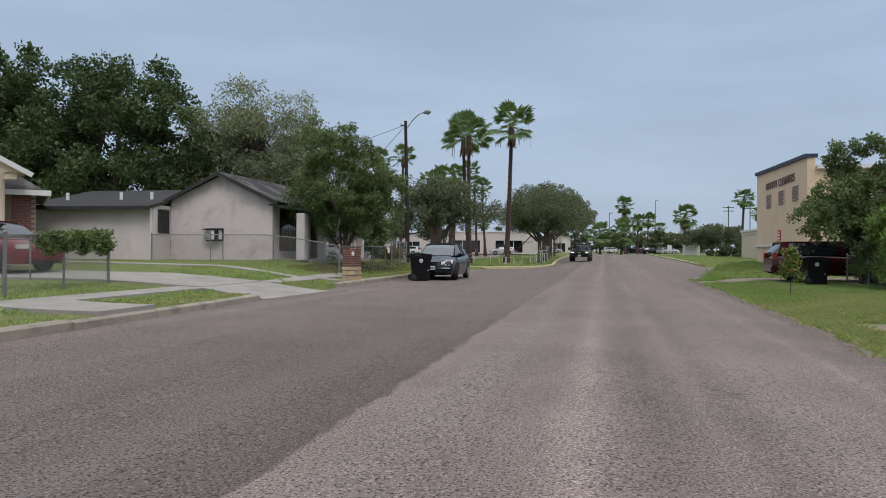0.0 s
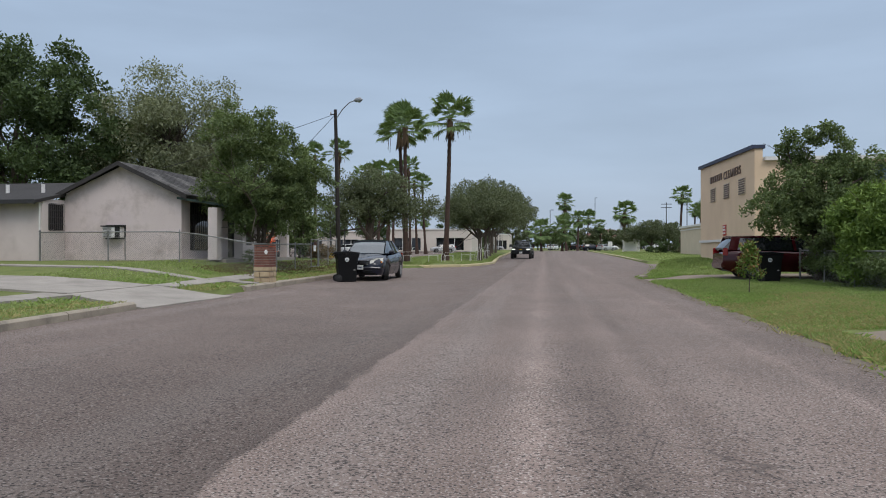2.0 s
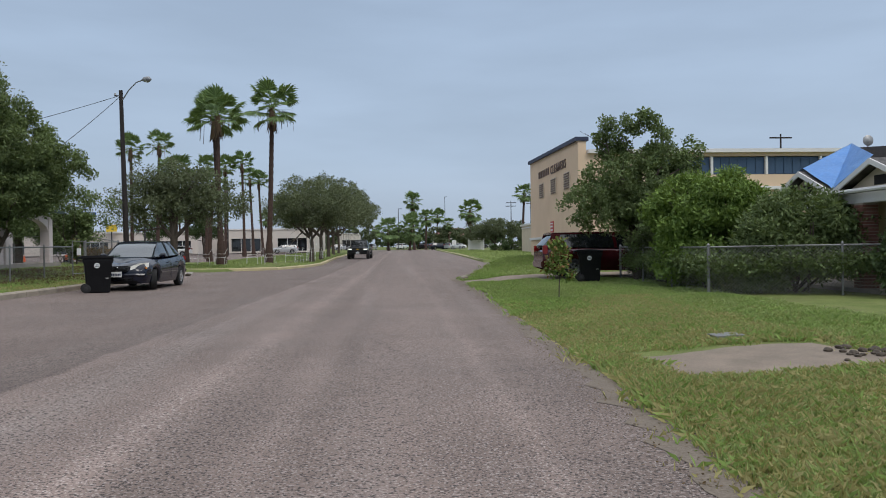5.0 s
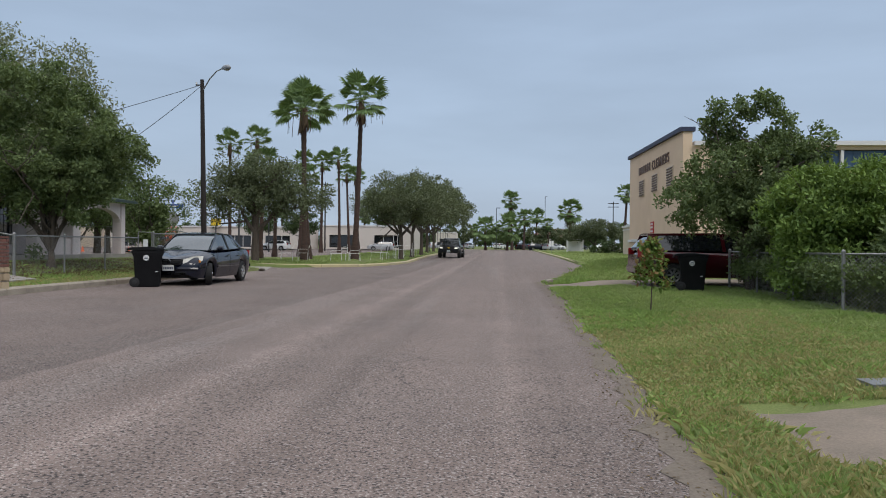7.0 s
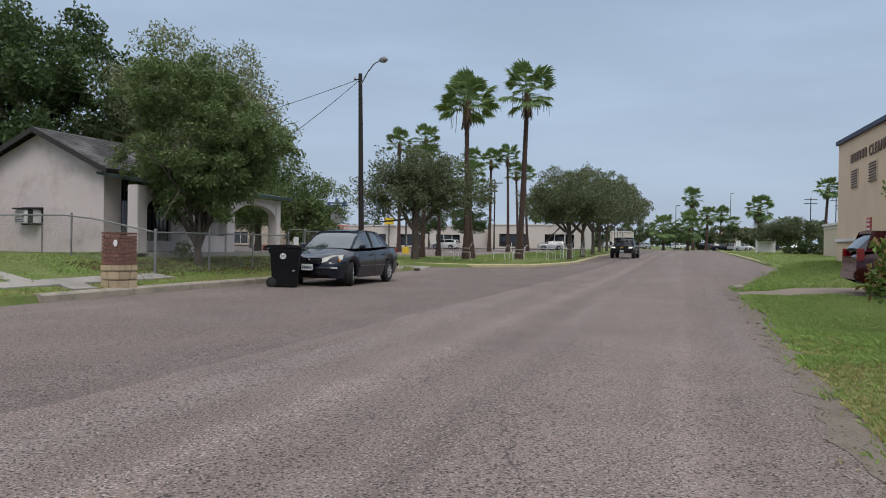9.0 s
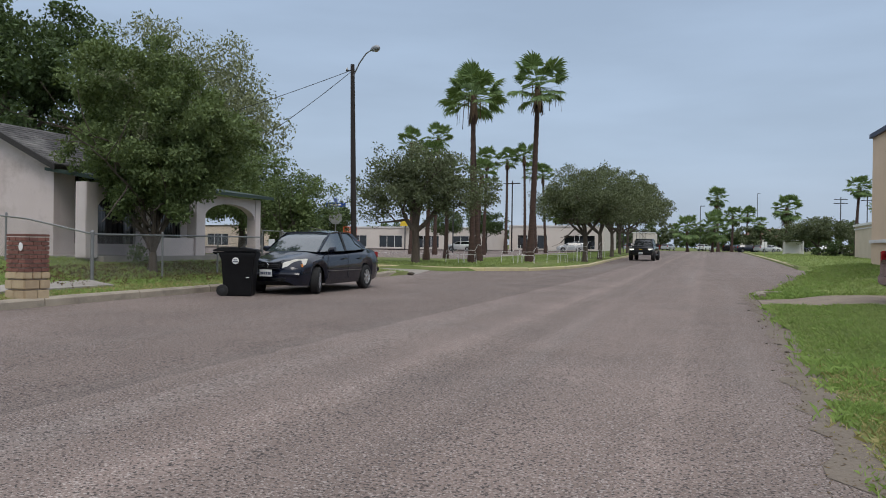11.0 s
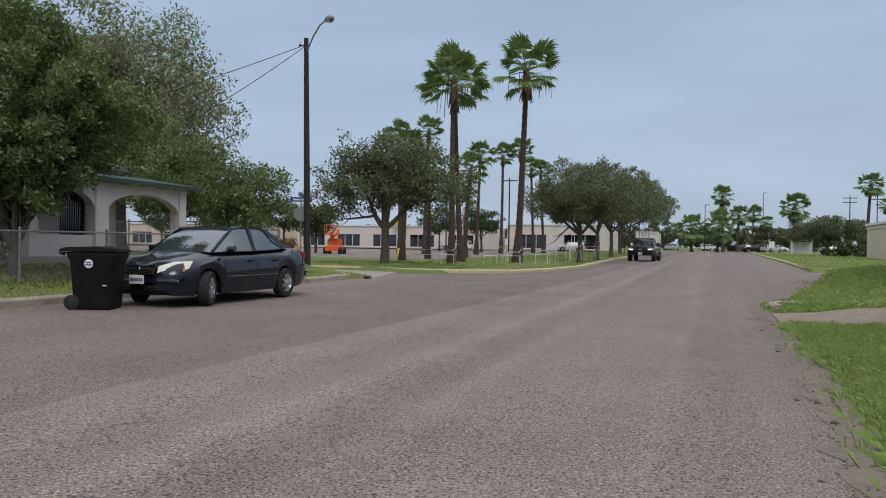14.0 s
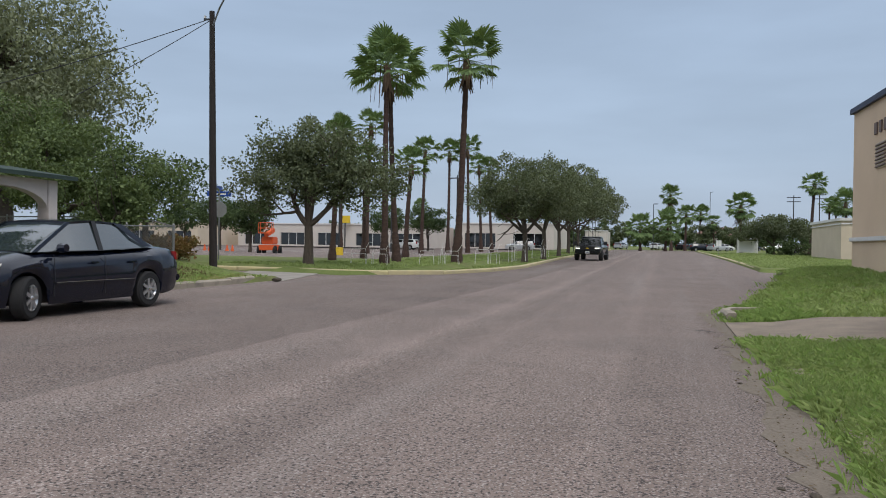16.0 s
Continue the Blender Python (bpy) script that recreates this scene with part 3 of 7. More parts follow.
def slab(name, poly, label, mat="concrete", lift=0.025, zf=lawn_z, kind="structure", category="pavement", rag=0.0):
    """A concrete slab on a four-cornered plan, following the ground, with a real edge."""
    n, m = (24, 24) if rag else (10, 10)
    vs, fs = [], []
    for i in range(n + 1):
        for j in range(m + 1):
            u, v = i / n, j / m
            x = (poly[0][0] * (1 - u) + poly[1][0] * u) * (1 - v) + (poly[3][0] * (1 - u) + poly[2][0] * u) * v
            y = (poly[0][1] * (1 - u) + poly[1][1] * u) * (1 - v) + (poly[3][1] * (1 - u) + poly[2][1] * u) * v
            if rag and (i in (0, n) or j in (0, m)):
                x += rag * noise.noise(Vector((x * 1.9, y * 1.9, 3.1)))
                y += rag * noise.noise(Vector((x * 1.9, y * 1.9, 8.7)))
            vs.append((x, y, zf(x, y) + lift))
    w = m + 1
    for i in range(n):
        for j in range(m):
            fs.append((i * w + j, (i + 1) * w + j, (i + 1) * w + j + 1, i * w + j + 1))
    rim = [j for j in range(w)] + [i * w + m for i in range(1, n + 1)] + [n * w + j for j in range(m - 1, -1, -1)] + [i * w for i in range(n - 1, 0, -1)]
    k = len(vs)
    vs += [(vs[i][0], vs[i][1], vs[i][2] - 0.14) for i in rim]
    for i in range(len(rim)):
        j = (i + 1) % len(rim)
        fs.append((rim[i], rim[j], k + j, k + i))
    return tagged(part(name, Geo().add(vs, fs), mat), label, category, kind=kind)


slab("driveway_apron", [(-7.16, 17.5), (-7.05, 21.2), (-9.3, 21.7), (-9.3, 18.3)], "pale concrete driveway apron with a broken edge", zf=drive_z, lift=0.02)
slab("driveway", [(-9.32, 18.4), (-9.32, 21.7), (-24.0, 22.8), (-24.0, 19.6)], "pale weathered concrete driveway", lift=0.03)
slab("sidewalk_1", [(-8.95, 2.0), (-9.1, 18.3), (-9.8, 18.38), (-9.6, 2.0)], "narrow concrete footpath through the lawn", lift=0.02)
slab("sidewalk_2", [(-8.75, 21.75), (-8.75, 28.2), (-9.4, 28.2), (-9.4, 21.75)], "narrow concrete footpath through the lawn", lift=0.02)
slab("sidewalk_3", [(-7.05, 11.7), (-7.1, 13.2), (-8.94, 13.5), (-8.94, 11.9)], "short concrete walk from kerb to footpath", lift=0.04)
slab("sidewalk_4", [(-9.42, 24.25), (-9.42, 24.75), (-20.0, 26.7), (-20.0, 26.2)], "thin concrete path across the house lawn", lift=0.015)
slab("sidewalk_5", [(-7.8, 24.1), (-7.8, 24.7), (-8.73, 25.3), (-8.73, 24.7)], "short concrete walk beside the brick gatepost", lift=0.025)
slab("corner_apron", [(-7.6, 42.4), (-9.6, 42.7), (-11.5, 47.0), (-8.8, 47.3)], "cracked concrete gutter apron at the side street", zf=road_z, lift=0.012)
slab("slab_right", [(4.35, 14.9), (6.9, 15.1), (6.8, 16.7), (4.45, 16.6)], "worn sandy concrete slab sunk in the grass", "slab_sandy", lift=-0.012, rag=0.22)
slab("driveway_right", [(4.25, 33.6), (12, 34.0), (12, 36.9), (4.25, 36.6)], "old concrete driveway with earth over it", "slab_sandy", zf=drive_zr, lift=0.03)
slab("walk_right", [(6.1, 22.9), (6.5, 22.9), (6.7, 24.2), (6.3, 24.2)], "half-buried concrete strip in the grass", lift=-0.02)


# ---- buildings ----
def wall_with_openings(length, height, thick, openings, arch=None):
    """A wall along x from 0, thick along y, with rectangular openings (x0, x1, z0, z1)."""
    g = Geo()
    xs = sorted({0.0, length, *[o[0] for o in openings], *[o[1] for o in openings]})
    for a, b in zip(xs, xs[1:]):
        m = (a + b) / 2
        cuts = sorted((o[2], o[3]) for o in openings if o[0] < m < o[1])
        z = 0.0
        for lo, hi in cuts:
            if lo > z:
                g.span((a, 0, z), (b, thick, lo))
            z = hi
        if z < height:
            g.span((a, 0, z), (b, thick, height))
    return g


def arch_wall(g, y0, y1, z0, spring, top, x0, x1, steps=12):
    """Spandrel over an arched opening from y0 to y1."""
    c, rad = (y0 + y1) / 2, (y1 - y0) / 2
    crown = top - 0.22
    pts = [(c - rad * math.cos(math.pi * i / steps), spring + (crown - spring) * math.sin(math.pi * i / steps)) for i in range(steps + 1)]
    for p, q in zip(pts, pts[1:]):
        vs = [(x, *w) for x in (x0, x1) for w in (p, q, (q[0], top), (p[0], top))]
        g.add(vs, [(0, 1, 2, 3), (7, 6, 5, 4), (0, 4, 5, 1), (2, 6, 7, 3)])


def corner_house():
    base = 0.85
    h = thing("corner_house", -15.6, 30.8, base, 0, "single-storey pink stucco house with grey shingle gable roof and arched porch", "house")
    W, EZ, RZ, L = 2.35, 2.45, 3.55, 5.9        # half width, eaves, ridge, length
    # gable end: wall with a hole for the cooler
    g = Geo()
    wz = [(-W, -0.5), (W, -0.5), (W, EZ), (0, RZ - 0.05), (-W, EZ)]
    g.prism(wz, 1, 0.0, 0.2)
    part("wall", g, "stucco_pink", h)
    g = Geo().span((W - 0.2, 0.2, -0.5), (W, 0.7, EZ)).span((W - 0.2, 3.0, -0.5), (W, 4.1, EZ)).span((W - 0.2, 5.0, -0.5), (W, L, EZ))
    g.span((W - 0.2, 0.7, -0.5), (W, 3.0, 0.3)).span((W - 0.2, 0.7, 2.15), (W, 3.0, EZ)).span((W - 0.2, 4.1, 2.1), (W, 5.0, EZ))
    part("wall", g, "stucco_white", h)
    part("wall", Geo().span((-W, 0.2, -0.5), (-W + 0.2, L, EZ)).span((-W, L, -0.5), (W, L + 0.2, EZ)), "stucco_pink", h)
    for y0, y1, z0, z1 in ((0.7, 3.0, 0.3, 2.15), (4.1, 5.0, 0.0, 2.1)):
        part("window" if z0 else "door", Geo().span((W - 0.14, y0, z0), (W - 0.1, y1, z1)), "glass_tint", h)
        for k in range(12):
            y = y0 + (y1 - y0) * (k + 0.5) / 12
            part("burglar_bar", Geo().tube([(W + 0.03, y, z0), (W + 0.03, y, z1)], 0.01, 5), "iron", h)
    # roof: two slopes with shingle courses
    for s in (-1, 1):
        n = 16
        for k in range(n):
            a, b = k / n, (k + 1) / n
            ov = 0.35
            xa, xb = s * (W + ov) * (1 - a), s * (W + ov) * (1 - b)
            za, zb = EZ - 0.12 + (RZ - EZ + 0.17) * a, EZ - 0.12 + (RZ - EZ + 0.17) * b
            slope = Geo().add([(xa, -0.3, za + 0.04), (xa, L + 0.4, za + 0.04), (xb, L + 0.4, zb + 0.03), (xb, -0.3, zb + 0.03), (xa, -0.3, za), (xa, L + 0.4, za), (xb, L + 0.4, zb - 0.05), (xb, -0.3, zb - 0.05)],
                      [(0, 1, 2, 3), (7, 6, 5, 4), (0, 4, 5, 1), (0, 3, 7, 4), (1, 5, 6, 2)])
            part("shingle_course", slope, "shingle", h)
    barge = Geo()
    for s in (-1, 1):
        barge.add([(s * (W + 0.36), -0.34, EZ - 0.26), (0, -0.34, RZ - 0.08), (0, -0.34, RZ + 0.08), (s * (W + 0.36), -0.34, EZ - 0.10),
                   (s * (W + 0.36), -0.3, EZ - 0.26), (0, -0.3, RZ - 0.08), (0, -0.3, RZ + 0.08), (s * (W + 0.36), -0.3, EZ - 0.10)],
                  [(0, 1, 2, 3), (7, 6, 5, 4), (0, 4, 5, 1), (2, 6, 7, 3), (0, 3, 7, 4), (1, 5, 6, 2)])
    part("bargeboard", barge, "roof_felt", h)
    # porch on the street side
    px = 4.0
    pr = Geo()
    pr.add([(W - 0.05, -0.25, 2.28), (px + 0.3, -0.25, 1.98), (px + 0.3, 7.5, 1.98), (W - 0.05, 7.5, 2.28), (W - 0.05, -0.25, 2.2), (px + 0.3, -0.25, 1.88), (px + 0.3, 7.5, 1.88), (W - 0.05, 7.5, 2.2)],
           [(0, 1, 2, 3), (7, 6, 5, 4), (0, 4, 5, 1), (2, 6, 7, 3), (1, 5, 6, 2), (0, 3, 7, 4)])
    part("porch_roof", pr, "roof_green", h, "low dark green porch roof")
    part("porch_floor", Geo().span((W, -0.1, -0.5), (px + 0.15, 7.5, -0.02)), "concrete", h)
    posts = [(-0.55, -0.15), (1.75, 2.0), (3.7, 4.15), (6.85, 7.15)]
    for a, b in posts:
        part("porch_post", Geo().span((px - 0.35, a, -0.05), (px, b, 1.86)), "stucco_white", h, bevel=0.015)
    for (a, b), (c, d) in zip(posts, posts[1:]):
        g = Geo()
        arch_wall(g, b, c, 0, 1.15, 1.86, px - 0.3, px - 0.04)
        part("porch_arch", g, "stucco_white", h)
    part("porch_low_wall", Geo().span((px - 0.28, 2.0, -0.05), (px - 0.08, 3.7, 0.5)), "stucco_white", h)
    # wall cooler
    ac = part("air_conditioner", Geo().span((-0.62, -0.32, 0.78), (0.08, 0.1, 1.18)), "trim_white", h, "white window air conditioner", bevel=0.012)
    for k in range(7):
        part("grille_slat", Geo().box((-0.42, -0.325, 0.83 + k * 0.05), (0.34, 0.02, 0.018)), "steel_dark", ac)
    part("surround", Geo().span((-0.12, -0.325, 0.78), (0.08, -0.321, 1.18)).span((-0.68, -0.02, 0.72), (0.14, -0.005, 1.26)), "iron", ac)
    part("hood", Geo().span((-0.68, -0.36, 1.19), (0.14, 0.02, 1.23)), "iron", ac)
    pipe = Geo().tube([(0.12, -0.03, 0.8), (0.12, -0.03, 0.1), (0.16, -0.03, -0.3)], 0.02, 6)
    part("drain_pipe", pipe, "galv", h)
    # low wing behind, with its window
    part("wall", Geo().span((-8.5, -1.3, -0.5), (-W - 0.01, -1.1, 2.2)), "stucco_white", h)
    part("wall", Geo().span((-W - 0.21, -1.1, -0.5), (-W - 0.01, 0.0, 2.2)), "stucco_white", h)
    wr = Geo().add([(-8.8, -1.75, 2.12), (-W + 0.05, -1.75, 2.12), (-W + 0.05, 3.4, 3.2), (-8.8, 3.4, 3.2), (-8.8, -1.75, 2.0), (-W + 0.05, -1.75, 2.0), (-W + 0.05, 3.4, 3.1), (-8.8, 3.4, 3.1)],
                   [(0, 1, 2, 3), (7, 6, 5, 4), (0, 4, 5, 1), (1, 5, 6, 2), (2, 6, 7, 3), (0, 3, 7, 4)])
    part("roof", wr, "roof_felt", h, "dark low-pitched felt roof")
    part("fascia", Geo().span((-8.8, -1.79, 1.98), (-W + 0.05, -1.752, 2.13)), "steel_dark", h)
    for x in (-7.6, -4.9, -3.4):
        part("roof_vent", Geo().tube([(x, 0.2, 2.35), (x, 0.2, 2.85)], 0.07, 8), "trim_white", h, "white roof vent pipe")
    wx = -W - 0.01                               # barred window in the wing's short return wall
    win = part("window", Geo().span((wx, -0.95, 1.06), (wx + 0.03, -0.14, 2.02)), "glass_tint", h)
    for k in range(8):
        y = -0.96 + k * 0.118
        part("burglar_bar", Geo().tube([(wx + 0.06, y, 1.03), (wx + 0.06, y, 2.05)], 0.009, 5), "iron", win)
    for z in (1.04, 1.29, 1.54, 1.79, 2.04):
        part("burglar_bar", Geo().tube([(wx + 0.06, -0.97, z), (wx + 0.06, -0.12, z)], 0.009, 5), "iron", win)
    part("downpipe", Geo().tube([(-W - 0.06, -1.36, 2.05), (-W - 0.06, -1.36, -0.3)], 0.035, 6), "trim_white", h)
    return h


corner_house()


def tan_building():
    b = thing("dry_cleaners_building", 9.58, 39.9, 0.3, 0, "two-storey tan stucco commercial building with navy parapet cap", "building")
    L = 11.7
    g = Geo().add([(0, 0, -0.6), (0, L, -0.6), (0, L, 5.74), (0, 0, 5.45), (0.35, 0, -0.6), (0.35, L, -0.6), (0.35, L, 5.74), (0.35, 0, 5.45)],
                  [(0, 1, 2, 3), (7, 6, 5, 4), (0, 4, 5, 1), (2, 6, 7, 3), (1, 5, 6, 2), (0, 3, 7, 4)])
    part("wall", g, "tan_wall", b)
    g = Geo().add([(-0.12, -0.06, 5.45), (-0.12, L + 0.1, 5.74), (-0.12, L + 0.1, 5.92), (-0.12, -0.06, 5.62), (0.45, -0.06, 5.45), (0.45, L + 0.1, 5.74), (0.45, L + 0.1, 5.92), (0.45, -0.06, 5.62)],
                  [(0, 1, 2, 3), (7, 6, 5, 4), (0, 4, 5, 1), (2, 6, 7, 3), (1, 5, 6, 2), (0, 3, 7, 4)])
    part("parapet_cap", g, "navy", b)
    # long side facing the yards, with a ribbon of blue windows
    part("wall", Geo().span((0.35, 0, -0.6), (24, 0.3, 3.95)), "tan_wall", b)
    part("wall", Geo().span((0.35, 0, 4.75), (24, 0.3, 4.9)).span((0.35, 0, 3.95), (3.4, 0.3, 4.75)), "tan_wall", b)
    for k in range(8):
        x0 = 3.5 + k * 2.45
        part("window_panel", Geo().span((x0, 0.1, 3.98), (x0 + 2.33, 0.16, 4.72)), "blue_metal", b)
        part("mullion", Geo().span((x0 - 0.11, -0.03, 3.96), (x0 - 0.005, 0.09, 4.74)), "trim_white", b)
        for j in range(1, 6):
            part("rib", Geo().span((x0 + j * 0.39 - 0.012, 0.07, 3.99), (x0 + j * 0.39 + 0.012, 0.098, 4.71)), "blue_metal", b)
    part("roof_edge", Geo().span((0.4, -0.2, 4.9), (24.2, 0.4, 5.06)), "trim_white", b)
    part("roof", Geo().span((0.4, 0.4, 4.7), (24, L, 4.85)), "roof_felt", b)
    part("ledge", Geo().span((5.2, -0.12, 3.28), (24, -0.003, 3.42)), "trim_white", b)
    part("wall", Geo().span((23.7, 0.3, -0.6), (24, L, 4.9)).span((0.35, L - 0.3, -0.6), (23.7, L, 4.7)), "tan_wall", b)
    part("band", Geo().span((-0.09, -0.07, 1.28), (-0.003, L + 0.05, 1.42)).span((-0.07, -0.09, 1.28), (6, -0.003, 1.42)), "trim_white", b, bevel=0.012)
    for y0 in (1.5, 4.5, 7.6):
        v = part("vent", Geo().span((-0.04, y0, 3.52), (-0.003, y0 + 1.15, 4.32)), "cream_wall", b, "louvred wall vent")
        for j in range(7):
            part("louvre", Geo().box((-0.05, y0 + 0.575, 3.58 + j * 0.11), (0.05, 1.05, 0.05), Matrix.Rotation(radians(25), 3, "Y")), "letter_brown", v)
    sign = part("notice", Geo().span((-0.03, 5.25, 1.62), (-0.003, 5.95, 2.18)), "red", b, "small red and white notice board")
    part("notice_bars", Geo().span((-0.045, 5.35, 1.7), (-0.031, 5.85, 1.78)).span((-0.045, 5.35, 1.88), (-0.031, 5.85, 1.96)).span((-0.045, 5.35, 2.04), (-0.031, 5.85, 2.1)), "white_paint", sign)
    # painted block letters; a person's name is left as bars, the trade is lettered
    y = 8.95
    for w in (0.3, 0.22, 0.26, 0.22, 0.22, 0.22):
        part("letter", Geo().span((-0.05, y - w, 4.62), (-0.003, y, 4.98)), "letter_brown", b)
        y -= w + 0.26
    txt = bpy.data.curves.new("sign_letters", "FONT")
    txt.body, txt.size, txt.extrude, txt.space_character = "CLEANERS", 0.60, 0.02, 1.3
    me_ob = new("sign_letters", txt)
    dg = bpy.context.evaluated_depsgraph_get()
    me = bpy.data.meshes.new_from_object(me_ob.evaluated_get(dg))
    bpy.data.objects.remove(me_ob)
    me.materials.clear()
    me.materials.append(M["letter_brown"])
    ob = new("letters", me)
    ob.parent = b
    ob.matrix_basis = pose(-0.03, 5.74, 4.56, 90, 0, -90)
    return b


tan_building()
ax = thing("annex_building", 19.2, 99, 0.4, 0, "low cream annex with a white cornice", "building")
part("wall", Geo().span((0, 0, -0.3), (10, 14, 3.7)), "cream_wall", ax)
part("cornice", Geo().span((-0.2, -0.2, 3.7), (10.2, 14.2, 3.95)).span((-0.1, -0.1, 3.35), (10.1, 14.1, 3.47)), "trim_white", ax)
part("pipe", Geo().tube([(1.2, -0.1, 0.2), (1.2, -0.1, 1.4), (2.0, -0.1, 1.4)], 0.08, 6), "trim_white", ax)


def flat_shop(x0, y0, x1, y1, z, h, bays, label, mat="far_wall", glass="glass_tint", turn=0.0):
    s = thing("shop_building", x0, y0, z, turn, label, "building")
    L, D = x1 - x0, y1 - y0
    w = L / bays
    ops = [(k * w + w * 0.18, k * w + w * 0.82, 0.25, h * 0.62) for k in range(bays)]
    part("wall", wall_with_openings(L, h, 0.3, ops), mat, s)
    part("wall", Geo().span((0, 0.3, 0), (0.3, D, h)).span((L - 0.3, 0.3, 0), (L, D, h)).span((0.3, D - 0.3, 0), (L - 0.3, D, h)), mat, s)
    part("roof", Geo().span((0.3, 0.3, h - 0.5), (L - 0.3, D - 0.3, h - 0.35)), "roof_felt", s)
    part("cornice", Geo().span((-0.15, -0.15, h), (L + 0.15, 0.4, h + 0.2)), "trim_white", s)
    for o in ops:
        win = part("window", Geo().span((o[0], 0.18, o[2]), (o[1], 0.22, o[3])), glass, s)
        for k in range(4):
            xx = o[0] + (o[1] - o[0]) * k / 3
            part("mullion", Geo().box((xx, 0.15, (o[2] + o[3]) / 2), (0.08, 0.05, o[3] - o[2])), "trim_white", win)
    return s


flat_shop(-62, 128, -30, 142, 0.75, 3.4, 5, "long low beige shop building with dark storefront windows")
flat_shop(-29, 140, -13, 158, 0.8, 4.0, 2, "low pale shop building with dark openings")
flat_shop(-110, 120, -64, 134, 0.7, 3.4, 7, "long low pale shop row", "cream_wall")
flat_shop(-13.5, 196, -8.5, 206, 1.0, 4.0, 1, "small white box building")
flat_shop(40, 190, 75, 206, 1.2, 5.5, 6, "low distant pale store")
flat_shop(30, 128, 60, 140, 0.7, 3.8, 6, "low white building behind the hedge")


# ---- trees ----
def limb(g, rng, a, d, length, rad, depth, tips, bend=0.25, sides=7):
    pts, radii = [Vector(a)], [rad]
    d = Vector(d).normalized()
    n = 5
    for i in range(n):
        d = (d + Vector(rng.normal(size=3)) * bend * 0.5 + Vector((0, 0, 0.06))).normalized()
        pts.append(pts[-1] + d * length / n)
        radii.append(rad * (1 - 0.55 * (i + 1) / n))
    g.tube(pts, radii, sides)
    tips.append(pts[-1])
    if depth:
        tips.append(pts[3])
        for k in range(3):
            i = 2 + k
            nd = (d + Vector(rng.normal(size=3)) * 0.75 + Vector((0, 0, 0.15))).normalized()
            limb(g, rng, pts[min(i, n)], nd, length * 0.68, radii[min(i, n)] * 0.7, depth - 1, tips, bend, max(4, sides - 2))


def tree(name, x, y, z, trunk, rad, blobs, leaves, size, mat, label, seed, spread=0.55, clumps=120, lean=(0, 0), stems=3, long=1.9, droop=0.0, depth=2, gap=0.0):
    """blobs: (x, y, z, rx, ry, rz) of the crown's masses round the tree's foot."""
    rng = np.random.default_rng(seed)
    t = thing(name, x, y, z, 0, label, "tree")
    g, tips = Geo(), []
    top = Vector((lean[0], lean[1], trunk))
    g.tube([(0, 0, -0.25), (0, 0, 0.05), top * 0.5 + Vector((0.04, -0.03, 0)), top], [rad * 1.5, rad * 1.1, rad * 0.9, rad * 0.8], 10)
    for k in range(stems):
        b = blobs[k % len(blobs)]
        target = Vector(b[:3]) - top
        limb(g, rng, top, target.normalized() + Vector(rng.normal(size=3)) * 0.12, target.length * 0.72, rad * 0.62, depth, tips)
    part("trunk", g, "bark", t, smooth=True)
    cs = []
    vol = np.array([b[3] * b[4] * b[5] for b in blobs]) ** 0.67
    for b, w in zip(blobs, vol / vol.sum()):
        n = max(4, int(clumps * w))
        d = rng.normal(size=(n, 3))
        d /= np.linalg.norm(d, axis=1)[:, None]
        rr = 0.35 + 0.72 * rng.random(n) ** 0.6
        p = np.array(b[:3]) + d * rr[:, None] * np.array(b[3:6])
        cs.append(p)
    cs = np.concatenate(cs)
    if depth > 1:
        ins = [tuple(q) for q in tips if any(sum(((q[i] - b[i]) / (b[i + 3] * 1.15)) ** 2 for i in range(3)) < 1 for b in blobs)]
        cs = np.concatenate([cs, np.array(ins)]) if ins else cs
    if gap:
        keep = np.array([noise.noise(Vector(c) * 0.55 + Vector((seed, 0, 0))) > gap - 0.5 for c in cs])
        cs = cs[keep]
    per = max(3, leaves // len(cs))
    quads("crown", leaf_cloud(rng, cs, per, spread, size, long, droop), mat, t)
    return t


# big trees behind the corner house
tree("tree", -29.5, 43, 1.0, 3.0, 0.35, [(-4, 0, 8.5, 4.2, 4, 4.0), (1.0, 0, 9.0, 3.6, 4, 3.4), (-1, -2, 5.0, 6.5, 4, 2.6), (4, -1, 6.5, 2.8, 3, 3.2), (-6.5, 1, 6.5, 3, 3, 4)], 62000, 0.125, "leaf_dark", "tall dense dark green tree behind the house", 3, 0.75, 520, stems=6, gap=0.36)
tree("tree", -38.5, 42, 1.0, 3.0, 0.35, [(0, 0, 9, 4.5, 4, 4.5), (2, 0, 5, 5, 4, 3)], 20000, 0.19, "leaf_dark", "tall dense dark green tree behind the house", 4, 0.9, 170, stems=4, gap=0.2)
tree("tree", -20.8, 45, 1.0, 2.6, 0.3, [(0, 0, 7.6, 3.6, 3.5, 3.2), (-2.6, 0, 6.5, 2.6, 3, 3.0), (3.0, 0, 6.0, 2.4, 3, 2.6), (0.5, -1, 4.4, 4.6, 3, 1.8)], 56000, 0.072, "leaf_grey", "airy grey-green mesquite tree behind the house", 5, 0.7, 520, stems=9, long=2.6, droop=0.5, depth=3, gap=0.24)
tree("tree", -25.5, 47, 1.0, 2.0, 0.25, [(0, 0, 4.6, 3.6, 3, 3.2)], 16000, 0.16, "leaf_dark", "dark bushy tree behind the house roof", 6, 0.8, 120)
